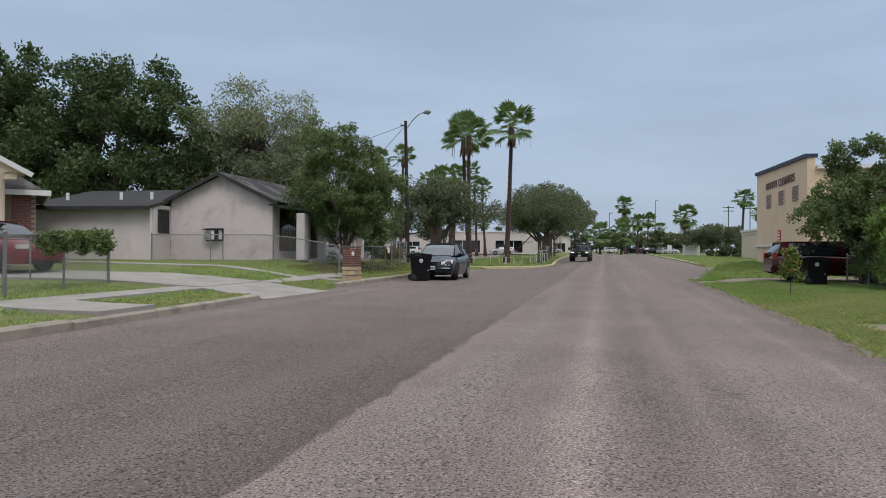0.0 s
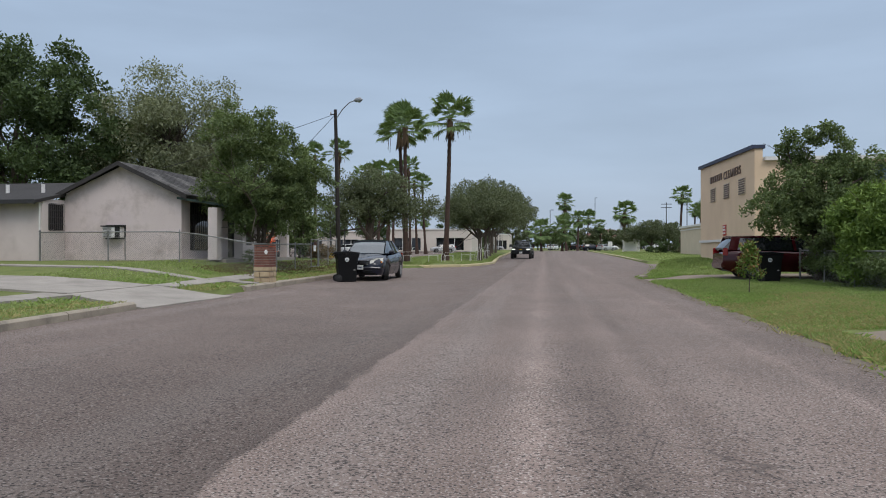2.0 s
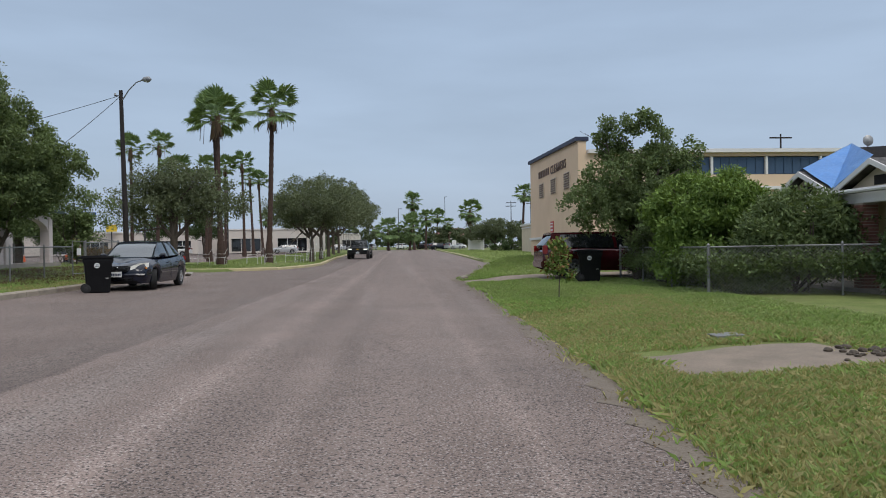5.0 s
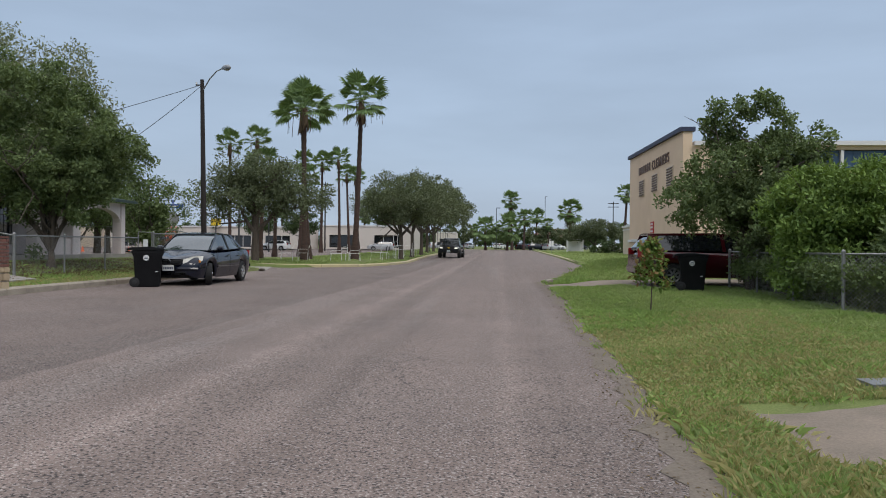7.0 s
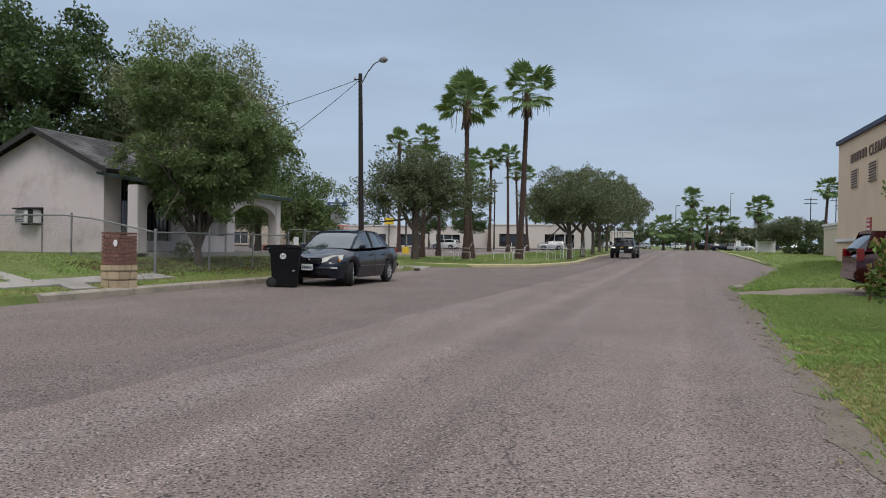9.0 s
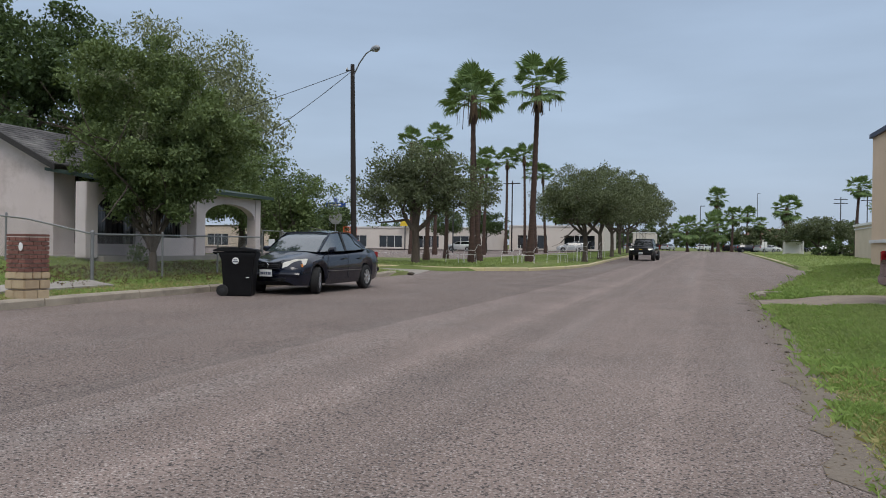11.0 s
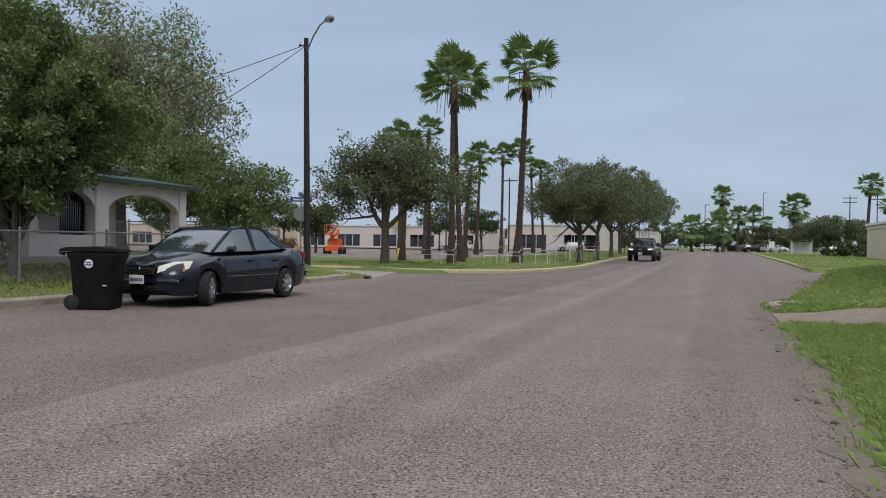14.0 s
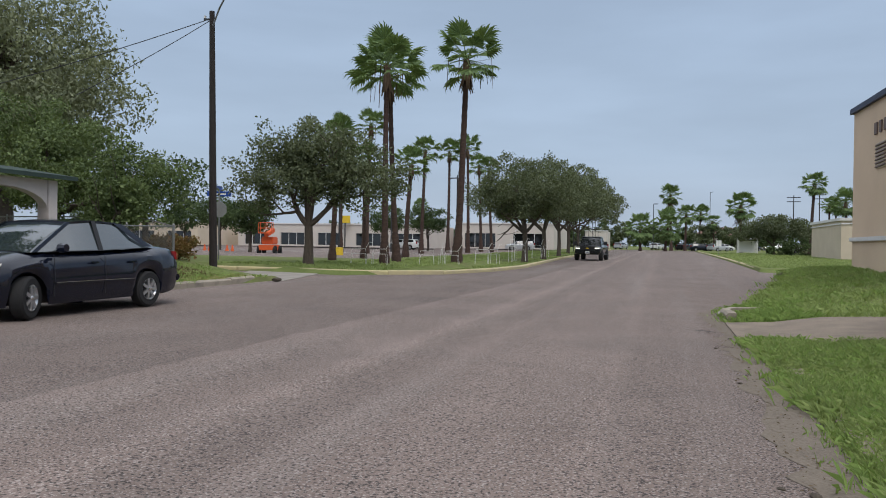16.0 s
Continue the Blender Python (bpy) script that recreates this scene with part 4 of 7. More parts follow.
# tree inside the fence by the porch
tree("tree", -10.1, 30.9, 0.55, 0.4, 0.11, [(0.0, 0.1, 1.5, 0.9, 0.85, 0.8), (-0.1, 0, 0.7, 0.8, 0.75, 0.6), (0, 0.4, 3.4, 2.2, 2.0, 1.5), (-0.6, -0.2, 4.7, 1.5, 1.4, 1.2), (1.1, 0.6, 3.1, 1.3, 1.4, 0.95), (-1.4, 0.4, 2.7, 1.3, 1.4, 0.9), (0.1, 0.2, 2.1, 1.2, 1.1, 0.6)], 76000, 0.046, "leaf_mid", "leafy green tree with upright shoots by the porch", 8, 0.3, 400, stems=11, long=2.3, depth=2, gap=0.26)
tree("tree", -14.2, 40.6, 0.8, 1.2, 0.15, [(0, 0, 2.6, 2.2, 2.0, 1.5), (2.0, 1, 2.0, 1.6, 1.6, 1.2), (-2, 1, 3.2, 2, 2, 1.6)], 34000, 0.055, "leaf_mid", "green tree beside the arched porch", 9, 0.42, 260, gap=0.2)
tree("tree", -20, 52, 0.9, 1.3, 0.16, [(0, 0, 3.0, 2.6, 2.4, 1.7), (-3, 0, 3.2, 2, 2, 1.5)], 15000, 0.085, "leaf_dark", "dark rounded tree near the car park", 10, 0.55, 130)
# live oaks of the planted strip
tree("oak_tree", -10.6, 50.0, 0.42, 1.5, 0.21, [(0, 0, 4.2, 2.6, 2.4, 1.6), (-2.2, 0, 3.3, 1.7, 1.8, 1.1), (2.4, 0.3, 3.4, 1.9, 1.8, 1.2), (-0.6, 0, 5.0, 1.7, 1.6, 1.0)], 30000, 0.07, "leaf_oak", "live oak with forked trunk on the corner lawn", 11, 0.42, 210, stems=5, long=1.8, depth=3, gap=0.1)
OAKS = [(-5.7, 72.5, 5.0), (-6.0, 83, 5.8), (-6.6, 97, 6.6), (-7.2, 110, 7.2), (-7.6, 124, 7.2)]
for k, (x, y, hh) in enumerate(OAKS):
    f = hh / 4.2
    tree("oak_tree", x, y, lawn_z(-9, y) - 0.05, 1.5 * f, 0.2, [(0, 0, 4.2 * f, 2.7 * f, 2.5 * f, 1.7 * f), (-2.0 * f, 0, 3.4 * f, 1.7 * f, 1.8 * f, 1.1 * f), (2.0 * f, 0.3, 3.5 * f, 1.7 * f, 1.8 * f, 1.2 * f)], 26000 - k * 2500, 0.08 + 0.012 * k, "leaf_oak", "rounded live oak on the grass strip", 20 + k, 0.55, 230, stems=5, gap=0.24)
# yard tree and hedges by the tan building
tree("tree", 9.35, 31.4, 0.08, 1.3, 0.12, [(-0.1, 0, 3.2, 1.5, 1.3, 1.3), (-1.3, -0.2, 2.35, 1.1, 1.0, 0.75), (1.2, 0.2, 3.8, 1.1, 0.9, 0.7), (-0.5, 0, 4.5, 0.9, 0.8, 0.7), (0.4, 0, 4.7, 0.7, 0.6, 0.7), (0.5, -0.8, 1.8, 1.3, 1.2, 1.1), (1.5, 0, 2.9, 0.9, 0.8, 0.7)], 50000, 0.056, "leaf_mid", "young broadleaf tree with open ragged crown", 31, 0.24, 460, stems=10, long=1.8, depth=2, gap=0.05)


def bush(name, x, y, z, blobs, leaves, size, mat, label, seed, spread=0.4, clumps=120, long=2.2, category="bush"):
    rng = np.random.default_rng(seed)
    t = thing(name, x, y, z, 0, label, category)
    g, tips = Geo(), []
    for b in blobs:
        for k in range(3):
            d = Vector((b[0], b[1], b[2])) + Vector(rng.normal(size=3)) * 0.3
            limb(g, rng, (rng.normal() * 0.15, rng.normal() * 0.15, -0.05), d.normalized(), d.length, 0.035, 1, tips, sides=5)
    part("stem", g, "bark", t, smooth=True)
    cs = []
    for b in blobs:
        n = max(5, int(clumps / len(blobs)))
        d = rng.normal(size=(n, 3))
        d /= np.linalg.norm(d, axis=1)[:, None]
        cs.append(np.array(b[:3]) + d * (0.4 + 0.65 * rng.random(n) ** 0.6)[:, None] * np.array(b[3:6]))
    cs = np.concatenate(cs)
    cs[:, 2] = np.maximum(cs[:, 2], 0.1)
    quads("foliage", leaf_cloud(rng, cs, max(3, leaves // len(cs)), spread, size, long), mat, t)
    return t


bush("bush", 9.9, 27.5, 0.03, [(-0.3, 0.5, 2.0, 1.0, 1.1, 1.0), (0.4, -0.3, 2.1, 1.0, 1.0, 0.85), (-0.1, 0.1, 1.0, 1.0, 1.3, 0.95)], 52000, 0.046, "leaf_bright", "bright green oleander bush over the wire fence", 41, 0.36, 260, long=2.8)
bush("bush", 11.2, 25.3, 0.03, [(0, 0, 1.5, 1.2, 0.9, 0.9), (0.9, 0.0, 1.2, 0.8, 0.8, 0.8), (-0.7, 0.2, 0.8, 0.9, 0.8, 0.8)], 44000, 0.046, "leaf_mid", "dense green bush over the wire fence", 42, 0.36, 240, long=2.8)
bush("bush", 9.9, 30.6, 0.03, [(0, 0.3, 1.3, 0.7, 1.3, 1.0), (0.1, 1.6, 0.9, 0.6, 0.9, 0.9), (0.0, -1.3, 0.9, 0.6, 1.0, 0.9)], 36000, 0.05, "leaf_oak", "scrubby grey-green growth behind the wire fence", 43, 0.32, 230)
bush("bush", 12.5, 22.8, 0.03, [(0, 0, 0.8, 0.8, 0.7, 0.8), (0.3, 0.2, 1.6, 0.6, 0.6, 0.65)], 18000, 0.05, "leaf_dark", "dark shrub at the wire fence before the porch", 44, 0.28, 130)
def sapling(x, y, z):
    rng = np.random.default_rng(45)
    t = thing("sapling", x, y, z, 0, "thin roadside sapling with reddening leaves", "sapling")
    g = Geo().tube([(0, 0, -0.1), (0.02, 0, 0.5), (-0.02, 0.02, 1.25)], [0.014, 0.011, 0.005], 6)
    cs = []
    for k in range(11):
        h = 0.42 + 0.075 * k
        a = k * 2.4
        r = 0.36 * (1.15 - h / 1.35)
        e = (math.cos(a) * r, math.sin(a) * r, h + 0.14)
        g.tube([(0, 0, h), e], [0.006, 0.003], 4)
        cs += [e, (e[0] * 0.6, e[1] * 0.6, e[2] - 0.05)]
    cs.append((0, 0, 1.28))
    part("trunk", g, "bark", t)
    quads("crown", leaf_cloud(rng, cs, 36, 0.13, 0.045, 2.0), "leaf_bright", t)
    quads("red_leaves", leaf_cloud(rng, cs[::2], 22, 0.15, 0.045, 2.0), "leaf_rust", t)


sapling(5.5, 25.2, lawn_z(5.5, 25.2))
bush("bush", -11.9, 40.3, 0.78, [(0, 0, 0.9, 0.7, 0.6, 0.7), (0.2, 0.3, 1.7, 0.5, 0.5, 0.6)], 6000, 0.06, "leaf_mid", "loose green shrub beside the street pole", 47, 0.25, 60)
bush("bush", -11.6, 42.6, 0.7, [(0, 0, 0.35, 0.9, 0.5, 0.35)], 4000, 0.05, "leaf_rust", "low weeds at the fence corner", 48, 0.22, 50)
bush("hedge", 24, 124, 0.55, [(-5, 0, 0.9, 3, 1, 1.1), (0, 0, 1.0, 3, 1, 1.2), (5, 0, 1.0, 3, 1, 1.2), (10, 0, 1.0, 3, 1, 1.1)], 9000, 0.14, "leaf_dark", "clipped dark hedge across the far lot", 49, 0.5, 120, category="hedge")
tree("oak_tree", 17.3, 128, 0.5, 1.3, 0.22, [(0, 0, 3.9, 3.4, 3, 1.5), (3, 0, 3.4, 2.4, 2.4, 1.2), (-2.8, 0, 3.2, 2.2, 2, 1.1)], 15000, 0.13, "leaf_oak", "wide low oak on the far verge", 51, 0.6, 150, stems=4)
# distance
for k in range(26):
    rr = random.Random(100 + k)
    x = -190 + k * 16 + rr.uniform(-5, 5)
    if -14 < x < 30 and k % 2:
        continue
    hh = rr.uniform(4.0, 7.5)
    tree("tree", x, rr.uniform(235, 300), 1.8, 1.5, 0.25, [(0, 0, hh * 0.55, 5.5, 4, hh * 0.45), (5, 0, hh * 0.45, 4, 3, hh * 0.35)], 2600, 0.34, "leaf_dark", "distant dark tree on the skyline", 200 + k, 1.0, 50, stems=3, depth=1)
for k in range(22):
    rr = random.Random(500 + k)
    x = -30 + k * 4.6 + rr.uniform(-1.5, 1.5)
    hh = rr.uniform(5.2, 7.8)
    tree("tree", x, rr.uniform(206, 228), 1.2, 1.2, 0.2, [(0, 0, hh * 0.5, 3.2, 2.5, hh * 0.45), (2.4, 0, hh * 0.4, 2.6, 2, hh * 0.38)], 2800, 0.28, ("leaf_dark", "leaf_oak")[k % 2], "distant dark tree behind the far lot", 520 + k, 0.8, 36, stems=2, depth=0)
for k, (x, y, hh) in enumerate(((-42, 92, 4.6), (-33, 118, 5.0), (-25, 112, 4.6), (-52, 100, 4.8), (-30, 78, 3.6), (-70, 105, 5))):
    f = hh / 4.2
    tree("tree", x, y, rise(y) + 0.05, 1.2 * f, 0.16, [(0, 0, 3.6 * f, 2.4 * f, 2.2 * f, 1.5 * f)], 6500, 0.12, "leaf_dark", "dark rounded tree in the car park", 240 + k, 0.6, 80, stems=3, depth=1)


# ---- palms ----
def frond_mesh(seed, length, fan, dead=False):
    """One fan leaf: a bent stalk and a pleated fan of pointed leaflets."""
    rng = np.random.default_rng(seed)
    g = Geo()
    stalk = [(length * t, 0, -0.16 * length * t * t * (2.2 if dead else 1)) for t in (0, 0.35, 0.7, 1.0)]
    g.tube(stalk, [0.03, 0.022, 0.016, 0.012], 4)
    e = Vector(stalk[-1])
    n = 21
    for k in range(n):
        a = radians(-95 + 190 * k / (n - 1))
        fl = fan * (0.72 + 0.28 * math.cos(a * 0.55)) * rng.uniform(0.85, 1.1)
        d = Vector((math.cos(a), math.sin(a), -0.05 - 0.12 * rng.random()))
        s = Vector((-math.sin(a), math.cos(a), 0))
        w = fan * 0.068
        fold = Vector((0, 0, 0.035 * (1 if k % 2 else -1)))
        m1 = e + d * fl * 0.66
        tip = e + d * fl * 0.86 + Vector((0, 0, -0.03 * fl))
        end = e + d * fl + Vector((0, 0, -fl * (0.12 + 0.16 * rng.random())))
        g.add([e, m1 - s * w + fold, m1 + s * w - fold, tip - s * w * 0.5, tip + s * w * 0.5, end], [(0, 1, 2), (1, 3, 4, 2), (3, 5, 4)])
    me = bpy.data.meshes.new("frond")
    me.from_pydata(g.v, [], g.f)
    return me


FRONDS = [frond_mesh(s, 0.95 + 0.1 * s, 0.74 + 0.05 * s) for s in range(3)]
for fm in FRONDS:
    fm.materials.append(M["frond"])


def palm(x, y, z, height, lean, rad, n, scale, seed, label, skirt=0.5, fronds=True, strands=6, fall=114):
    rng = random.Random(seed)
    p = thing("palm_tree", x, y, z, 0, label, "palm tree")
    g = Geo()
    pts, radii = [], []
    m = max(12, int(height / 0.25))
    for i in range(m + 1):
        t = i / m
        pts.append((lean[0] * t + 0.06 * math.sin(3 * t + seed), lean[1] * t, height * t - (0.3 if i == 0 else 0)))
        radii.append(rad * (1.45 - 0.7 * min(1, t * 6) + 0.25 * smooth(0.0, 1.0, 1 - t)) * (1 + 0.07 * ((i % 2) * 2 - 1)) * 0.92)
    g.tube(pts, radii, 10)
    part("trunk", g, "palm_bark", p, smooth=True)
    top = Vector((lean[0] + 0.06 * math.sin(3 + seed), lean[1], height))
    # shaggy boots and dead leaves under the crown
    r2 = np.random.default_rng(seed)
    q = []
    for k in range(int(160 * skirt)):
        a = r2.random() * 2 * math.pi
        h = r2.random() * 0.9 * scale * (0.5 + skirt)
        w = rad * (1.2 + 1.1 * skirt) * (0.5 + 0.5 * h)
        base = np.array(top) + (math.cos(a) * rad * 0.9, math.sin(a) * rad * 0.9, -h + 0.35)
        tip = np.array(top) + (math.cos(a) * w, math.sin(a) * w, -h - 0.28 * scale)
        s = np.array((-math.sin(a), math.cos(a), 0)) * 0.06
        q.append([base - s, base + s, tip + s * 0.3, tip - s * 0.3])
    for k in range(strands):
        a = r2.random() * 2 * math.pi
        w = (0.75 + 0.6 * r2.random()) * scale
        b0 = np.array(top) + (0, 0, 0.1)
        m1 = np.array(top) + (math.cos(a) * w, math.sin(a) * w, 0.12)
        m2 = m1 + (math.cos(a) * 0.12, math.sin(a) * 0.12, -(0.6 + 1.0 * r2.random()) * scale)
        s = np.array((-math.sin(a), math.cos(a), 0)) * 0.022
        q.append([b0 - s, b0 + s, m1 + s, m1 - s])
        q.append([m1 - s, m1 + s, m2 + s, m2 - s])
    quads("dead_leaves", q, "thatch", p)
    joined = Geo()
    for k in range(n):
        el = 84 - fall * ((k + 0.5) / n) ** 0.95 + rng.uniform(-9, 9)
        az = k * 137.5 + rng.uniform(-15, 15)
        s = scale * rng.uniform(0.85, 1.12)
        mtx = Matrix.Translation(top + Vector((0, 0, 0.25))) @ Euler((rng.uniform(-0.4, 0.4), -radians(el), radians(az)), "XYZ").to_matrix().to_4x4() @ Matrix.Scale(s, 4)
        src = FRONDS[k % 3]
        if fronds:
            f = new("frond", src)
            f.parent = p
            f.matrix_basis = mtx
        else:
            joined.add([mtx @ v.co for v in src.vertices], [tuple(pp.vertices) for pp in src.polygons])
    if not fronds:
        me = bpy.data.meshes.new("crown")
        me.from_pydata(joined.v, [], joined.f)
        me.materials.append(M["frond"])
        new("crown", me).parent = p
    return p


palm(-7.4, 61.0, 0.35, 10.6, (0.45, 0.2), 0.21, 24, 1.12, 1, "tall fan palm with rust-brown trunk on the grass strip", 0.7, True, 9)
palm(-9.4, 55.4, 0.35, 9.1, (0.0, 0.3), 0.17, 22, 1.04, 2, "tall fan palm leaning against its twin", 0.6)
palm(-9.9, 58.6, 0.35, 9.4, (-0.55, 0.2), 0.17, 22, 1.06, 3, "tall fan palm leaning against its twin", 0.6)
palm(-23.5, 88.0, 0.4, 11.8, (0.2, 0), 0.2, 22, 0.92, 4, "medium fan palm behind the oak", 0.5)
palm(-25.8, 87.2, 0.4, 11.2, (-0.2, 0), 0.2, 22, 0.92, 5, "medium fan palm behind the oak", 0.5)
palm(-12.3, 56.0, 0.4, 5.6, (0, 0.2), 0.15, 20, 0.7, 6, "short fan palm trunk hidden in the oak crown", 0.5)
palm(-13.6, 63.0, 0.4, 5.4, (0, 0.2), 0.15, 20, 0.7, 7, "short fan palm trunk hidden in the oak crown", 0.5)
for k, (x, y, hh, s) in enumerate(((-14.4, 73, 6.4, 0.85), (-20, 94, 10.0, 0.95), (-20.5, 105.3, 11.2, 0.95), (-18.3, 106, 11.7, 1.0), (-18.9, 115, 10.6, 0.95), (-17.7, 116, 10.3, 0.95))):
    palm(x, y, rise(y) + 0.15, hh, (0.3 - 0.15 * k, 0), 0.2, 22, s, 10 + k, "slender fan palm at the edge of the car park", 0.4, True, 3)
for k, (x, y, hh, s, sk) in enumerate(((-0.5, 166, 4.2, 1.5, 0.2), (4.0, 168, 4.6, 1.7, 0.2), (5.3, 179.5, 11.0, 1.2, 1.2), (8.0, 182, 7.3, 1.1, 0.6), (13.0, 235, 9.5, 1.3, 1.0), (15.4, 210, 6.5, 1.0, 0.8),
                                      (15.5, 151, 7.4, 1.3, 1.6), (22.5, 132.5, 9.4, 0.95, 0.4), (29.8, 145, 7.6, 1.2, 0.6), (36, 190, 9.5, 1.0, 0.5), (42, 215, 10, 1.0, 0.5), (-11, 230, 8, 1.0, 0.4), (-45, 170, 8, 1.0, 0.4), (-28, 175, 7, 1.0, 0.4))):
    palm(x, y, rise(y) + 0.05, hh, (0.5 * math.sin(k * 2.1), 0), 0.26, 34, s * 1.12, 40 + k, "distant fan palm against the sky", sk, False, 2, 146)


# ---- kerbs ----
def kerb_run(name, pts, mat, label, zf, high=0.16, wide=0.18, step=2.4):
    """Cast kerb stones, one after another along a line, with small gaps between."""
    k = tagged(new(name), label, "kerb", kind="structure")
    pts = [Vector((*p, 0)) for p in pts]
    rng = random.Random(len(pts) * 7 + int(pts[0].y))
    for a, b in zip(pts, pts[1:]):
        n = max(1, round((b - a).length / step))
        for i in range(n):
            p, q = a.lerp(b, i / n), a.lerp(b, (i + 1) / n)
            d = (q - p).normalized()
            p, q = p + d * 0.012, q - d * 0.012
            s = Vector((-d.y, d.x, 0)) * wide
            dz = rng.uniform(-0.012, 0.012)
            zp, zq = zf(p.x, p.y), zf(q.x, q.y)
            g = Geo()
            vs = []
            for c, z in ((p, zp), (q, zq)):
                for off, h in ((0.0, -0.12), (-0.03, -0.12), (0.0, high * 0.75), (0.25, high), (1.0, high), (1.0, -0.12)):
                    w = c + s * off
                    vs.append((w.x, w.y, z + h + (dz if h > 0 else 0)))
            g.add(vs, [(1, 2, 8, 7), (2, 3, 9, 8), (3, 4, 10, 9), (4, 5, 11, 10), (1, 5, 4, 3, 2), (7, 8, 9, 10, 11), (1, 7, 11, 5)])
            part("kerb_stone", g, mat, k)
    return k


kerb_run("kerb_1", [(left_edge(y), y) for y in (-10, -2, 6, 11.0, 17.4)], "kerb", "weathered concrete kerb along the lawn", road_z, high=0.135)
kerb_run("kerb_2", [(left_edge(y), y) for y in (23.1, 30, 36, 40)] + [(-7.95, 41.4), (-8.6, 42.3), (-10.0, 42.6), (-24, 43.0)], "kerb", "weathered concrete kerb turning the corner", road_z)
kerb_run("kerb_3", [(-30, 46.6), (-12.0, 47.0), (-8.6, 47.6), (-6.6, 48.6), (-5.0, 50.5), (-3.95, 55), (-3.55, 60), (-4.1, 73), (-4.7, 87), (-5.7, 137), (-6.1, 172)], "kerb_yellow", "faded yellow-painted kerb round the planted strip", road_z, step=3.0)
kerb_run("kerb_4", [(right_edge(y) + 0.22, y) for y in (33.0, 30, 26, 24.5)], "slab_sandy", "broken low kerb half hidden by grass", road_z, high=0.06, step=1.6)
kerb_run("kerb_5", [(6.6, 39.6), (5.2, 39.3), (4.5, 38.9), (4.28, 38.3), (4.3, 37.0)], "kerb", "broken rounded kerb corner", road_z, step=0.8)
kerb_run("kerb_6", [(22, 58.6), (10.5, 58.2), (8.6, 57.4), (7.9, 55.6), (7.3, 52.5)], "kerb", "pale kerb at the side lane", road_z)
kerb_run("kerb_7", [(9.6, 172), (9.3, 150), (8.9, 110), (8.6, 80), (8.5, 70.5), (9.2, 68.2), (11, 67.2), (22, 67.0)], "kerb_yellow", "pale kerb round the far grass verge", road_z, step=3.0)


# ---- grass ----
def grass(name, n, seed, pick, hgt, mat, label, width=0.012):
    """Loose blades over a plan given by pick(rng, n) -> x, y."""
    rng = np.random.default_rng(seed)
    xs, ys = pick(rng, n)
    zs = np.array([lawn_z(float(a), float(b)) - 0.03 for a, b in zip(xs, ys)])
    c = np.stack([xs, ys, zs], axis=1)
    a = rng.random(len(xs)) * 2 * math.pi
    patch = np.array([0.55 + 0.9 * max(0.0, 0.5 + noise.noise(Vector((float(p), float(q), 0)) * 0.6)) for p, q in zip(xs, ys)])
    h = hgt * (0.4 + 0.8 * rng.random(len(xs))) * patch
    tilt = rng.normal(size=(len(xs), 2)) * 0.55
    s = np.stack([np.cos(a), np.sin(a), 0 * a], axis=1) * width
    m = c + np.stack([tilt[:, 0] * h * 0.35, tilt[:, 1] * h * 0.35, h * 0.6], axis=1)
    t = c + np.stack([tilt[:, 0] * h, tilt[:, 1] * h, h * (1 - 0.25 * np.abs(tilt[:, 0]))], axis=1)
    ob = quads(name, np.stack([c - s, c + s, m + s * 0.8, t], axis=1), mat)
    return tagged(ob, label, "grass", kind="stuff")


def right_verge(y0, y1, w, bare=()):
    def pick(rng, n):
        y = y0 + (y1 - y0) * rng.random(n)
        e = np.array([right_edge(v) for v in y])
        x = e + 0.10 + 0.22 * rng.random(n) ** 2 + w * rng.random(n) ** 1.25
        keep = ~((x > 4.5) & (x < 6.85) & (y > 15.1) & (y < 16.95)) & ~((y > 33.9) & (y < 36.6))
        return x[keep], y[keep]
    return pick


def left_lawn(y0, y1, w):
    def pick(rng, n):
        y = y0 + (y1 - y0) * rng.random(n)
        e = np.array([left_edge(v) for v in y])
        x = e - 0.2 - w * rng.random(n)
        keep = ~((y > 17.4) & (y < 21.75 + 0.04 * (-9 - x)) & (y < 21.0 + 0.4 * (-7 - x) + 3 * (x < -9))) & ~((x < -8.95) & (x > -9.8) & (y < 18.4))
        keep &= ~((y > 11.7) & (y < 13.4) & (x > -9.0)) & ~((x < -8.75) & (x > -9.4) & (y > 21.7) & (y < 28.2))
        keep &= ~((x < -9.4) & (np.abs(y - 24.5 - (-9.4 - x) * 0.185) < 0.24)) & ~((x > -8.75) & (np.abs(y - 24.4 - (-7.8 - x) * 0.64) < 0.3))
        return x[keep], y[keep]
    return pick


grass("grass", 150000, 1, right_verge(10, 34, 5.2), 0.085, "grass", "lush uneven roadside grass", 0.0055)
grass("grass", 42000, 2, right_verge(25.0, 33.4, 1.9), 0.12, "grass", "long grass hanging over the kerb", 0.005)
grass("grass", 40000, 3, right_verge(37, 57, 9), 0.12, "grass", "lush uneven grass bank by the building", 0.009)
grass("grass", 80000, 4, right_verge(9, 25, 3.2), 0.088, "grass_dry", "thin dry grass along the road edge", 0.005)
grass("grass", 70000, 5, left_lawn(2, 42, 5.5), 0.055, "grass", "short mown lawn", 0.008)
grass("grass", 14000, 6, left_lawn(2, 42, 0.9), 0.06, "grass_dry", "dry grass along the kerb", 0.007)


def strip_pick(rng, n):
    y = 48.5 + 70 * rng.random(n) ** 1.6
    x = np.array([left_edge(v) for v in y]) - 0.3 - 7 * rng.random(n)
    return x, y


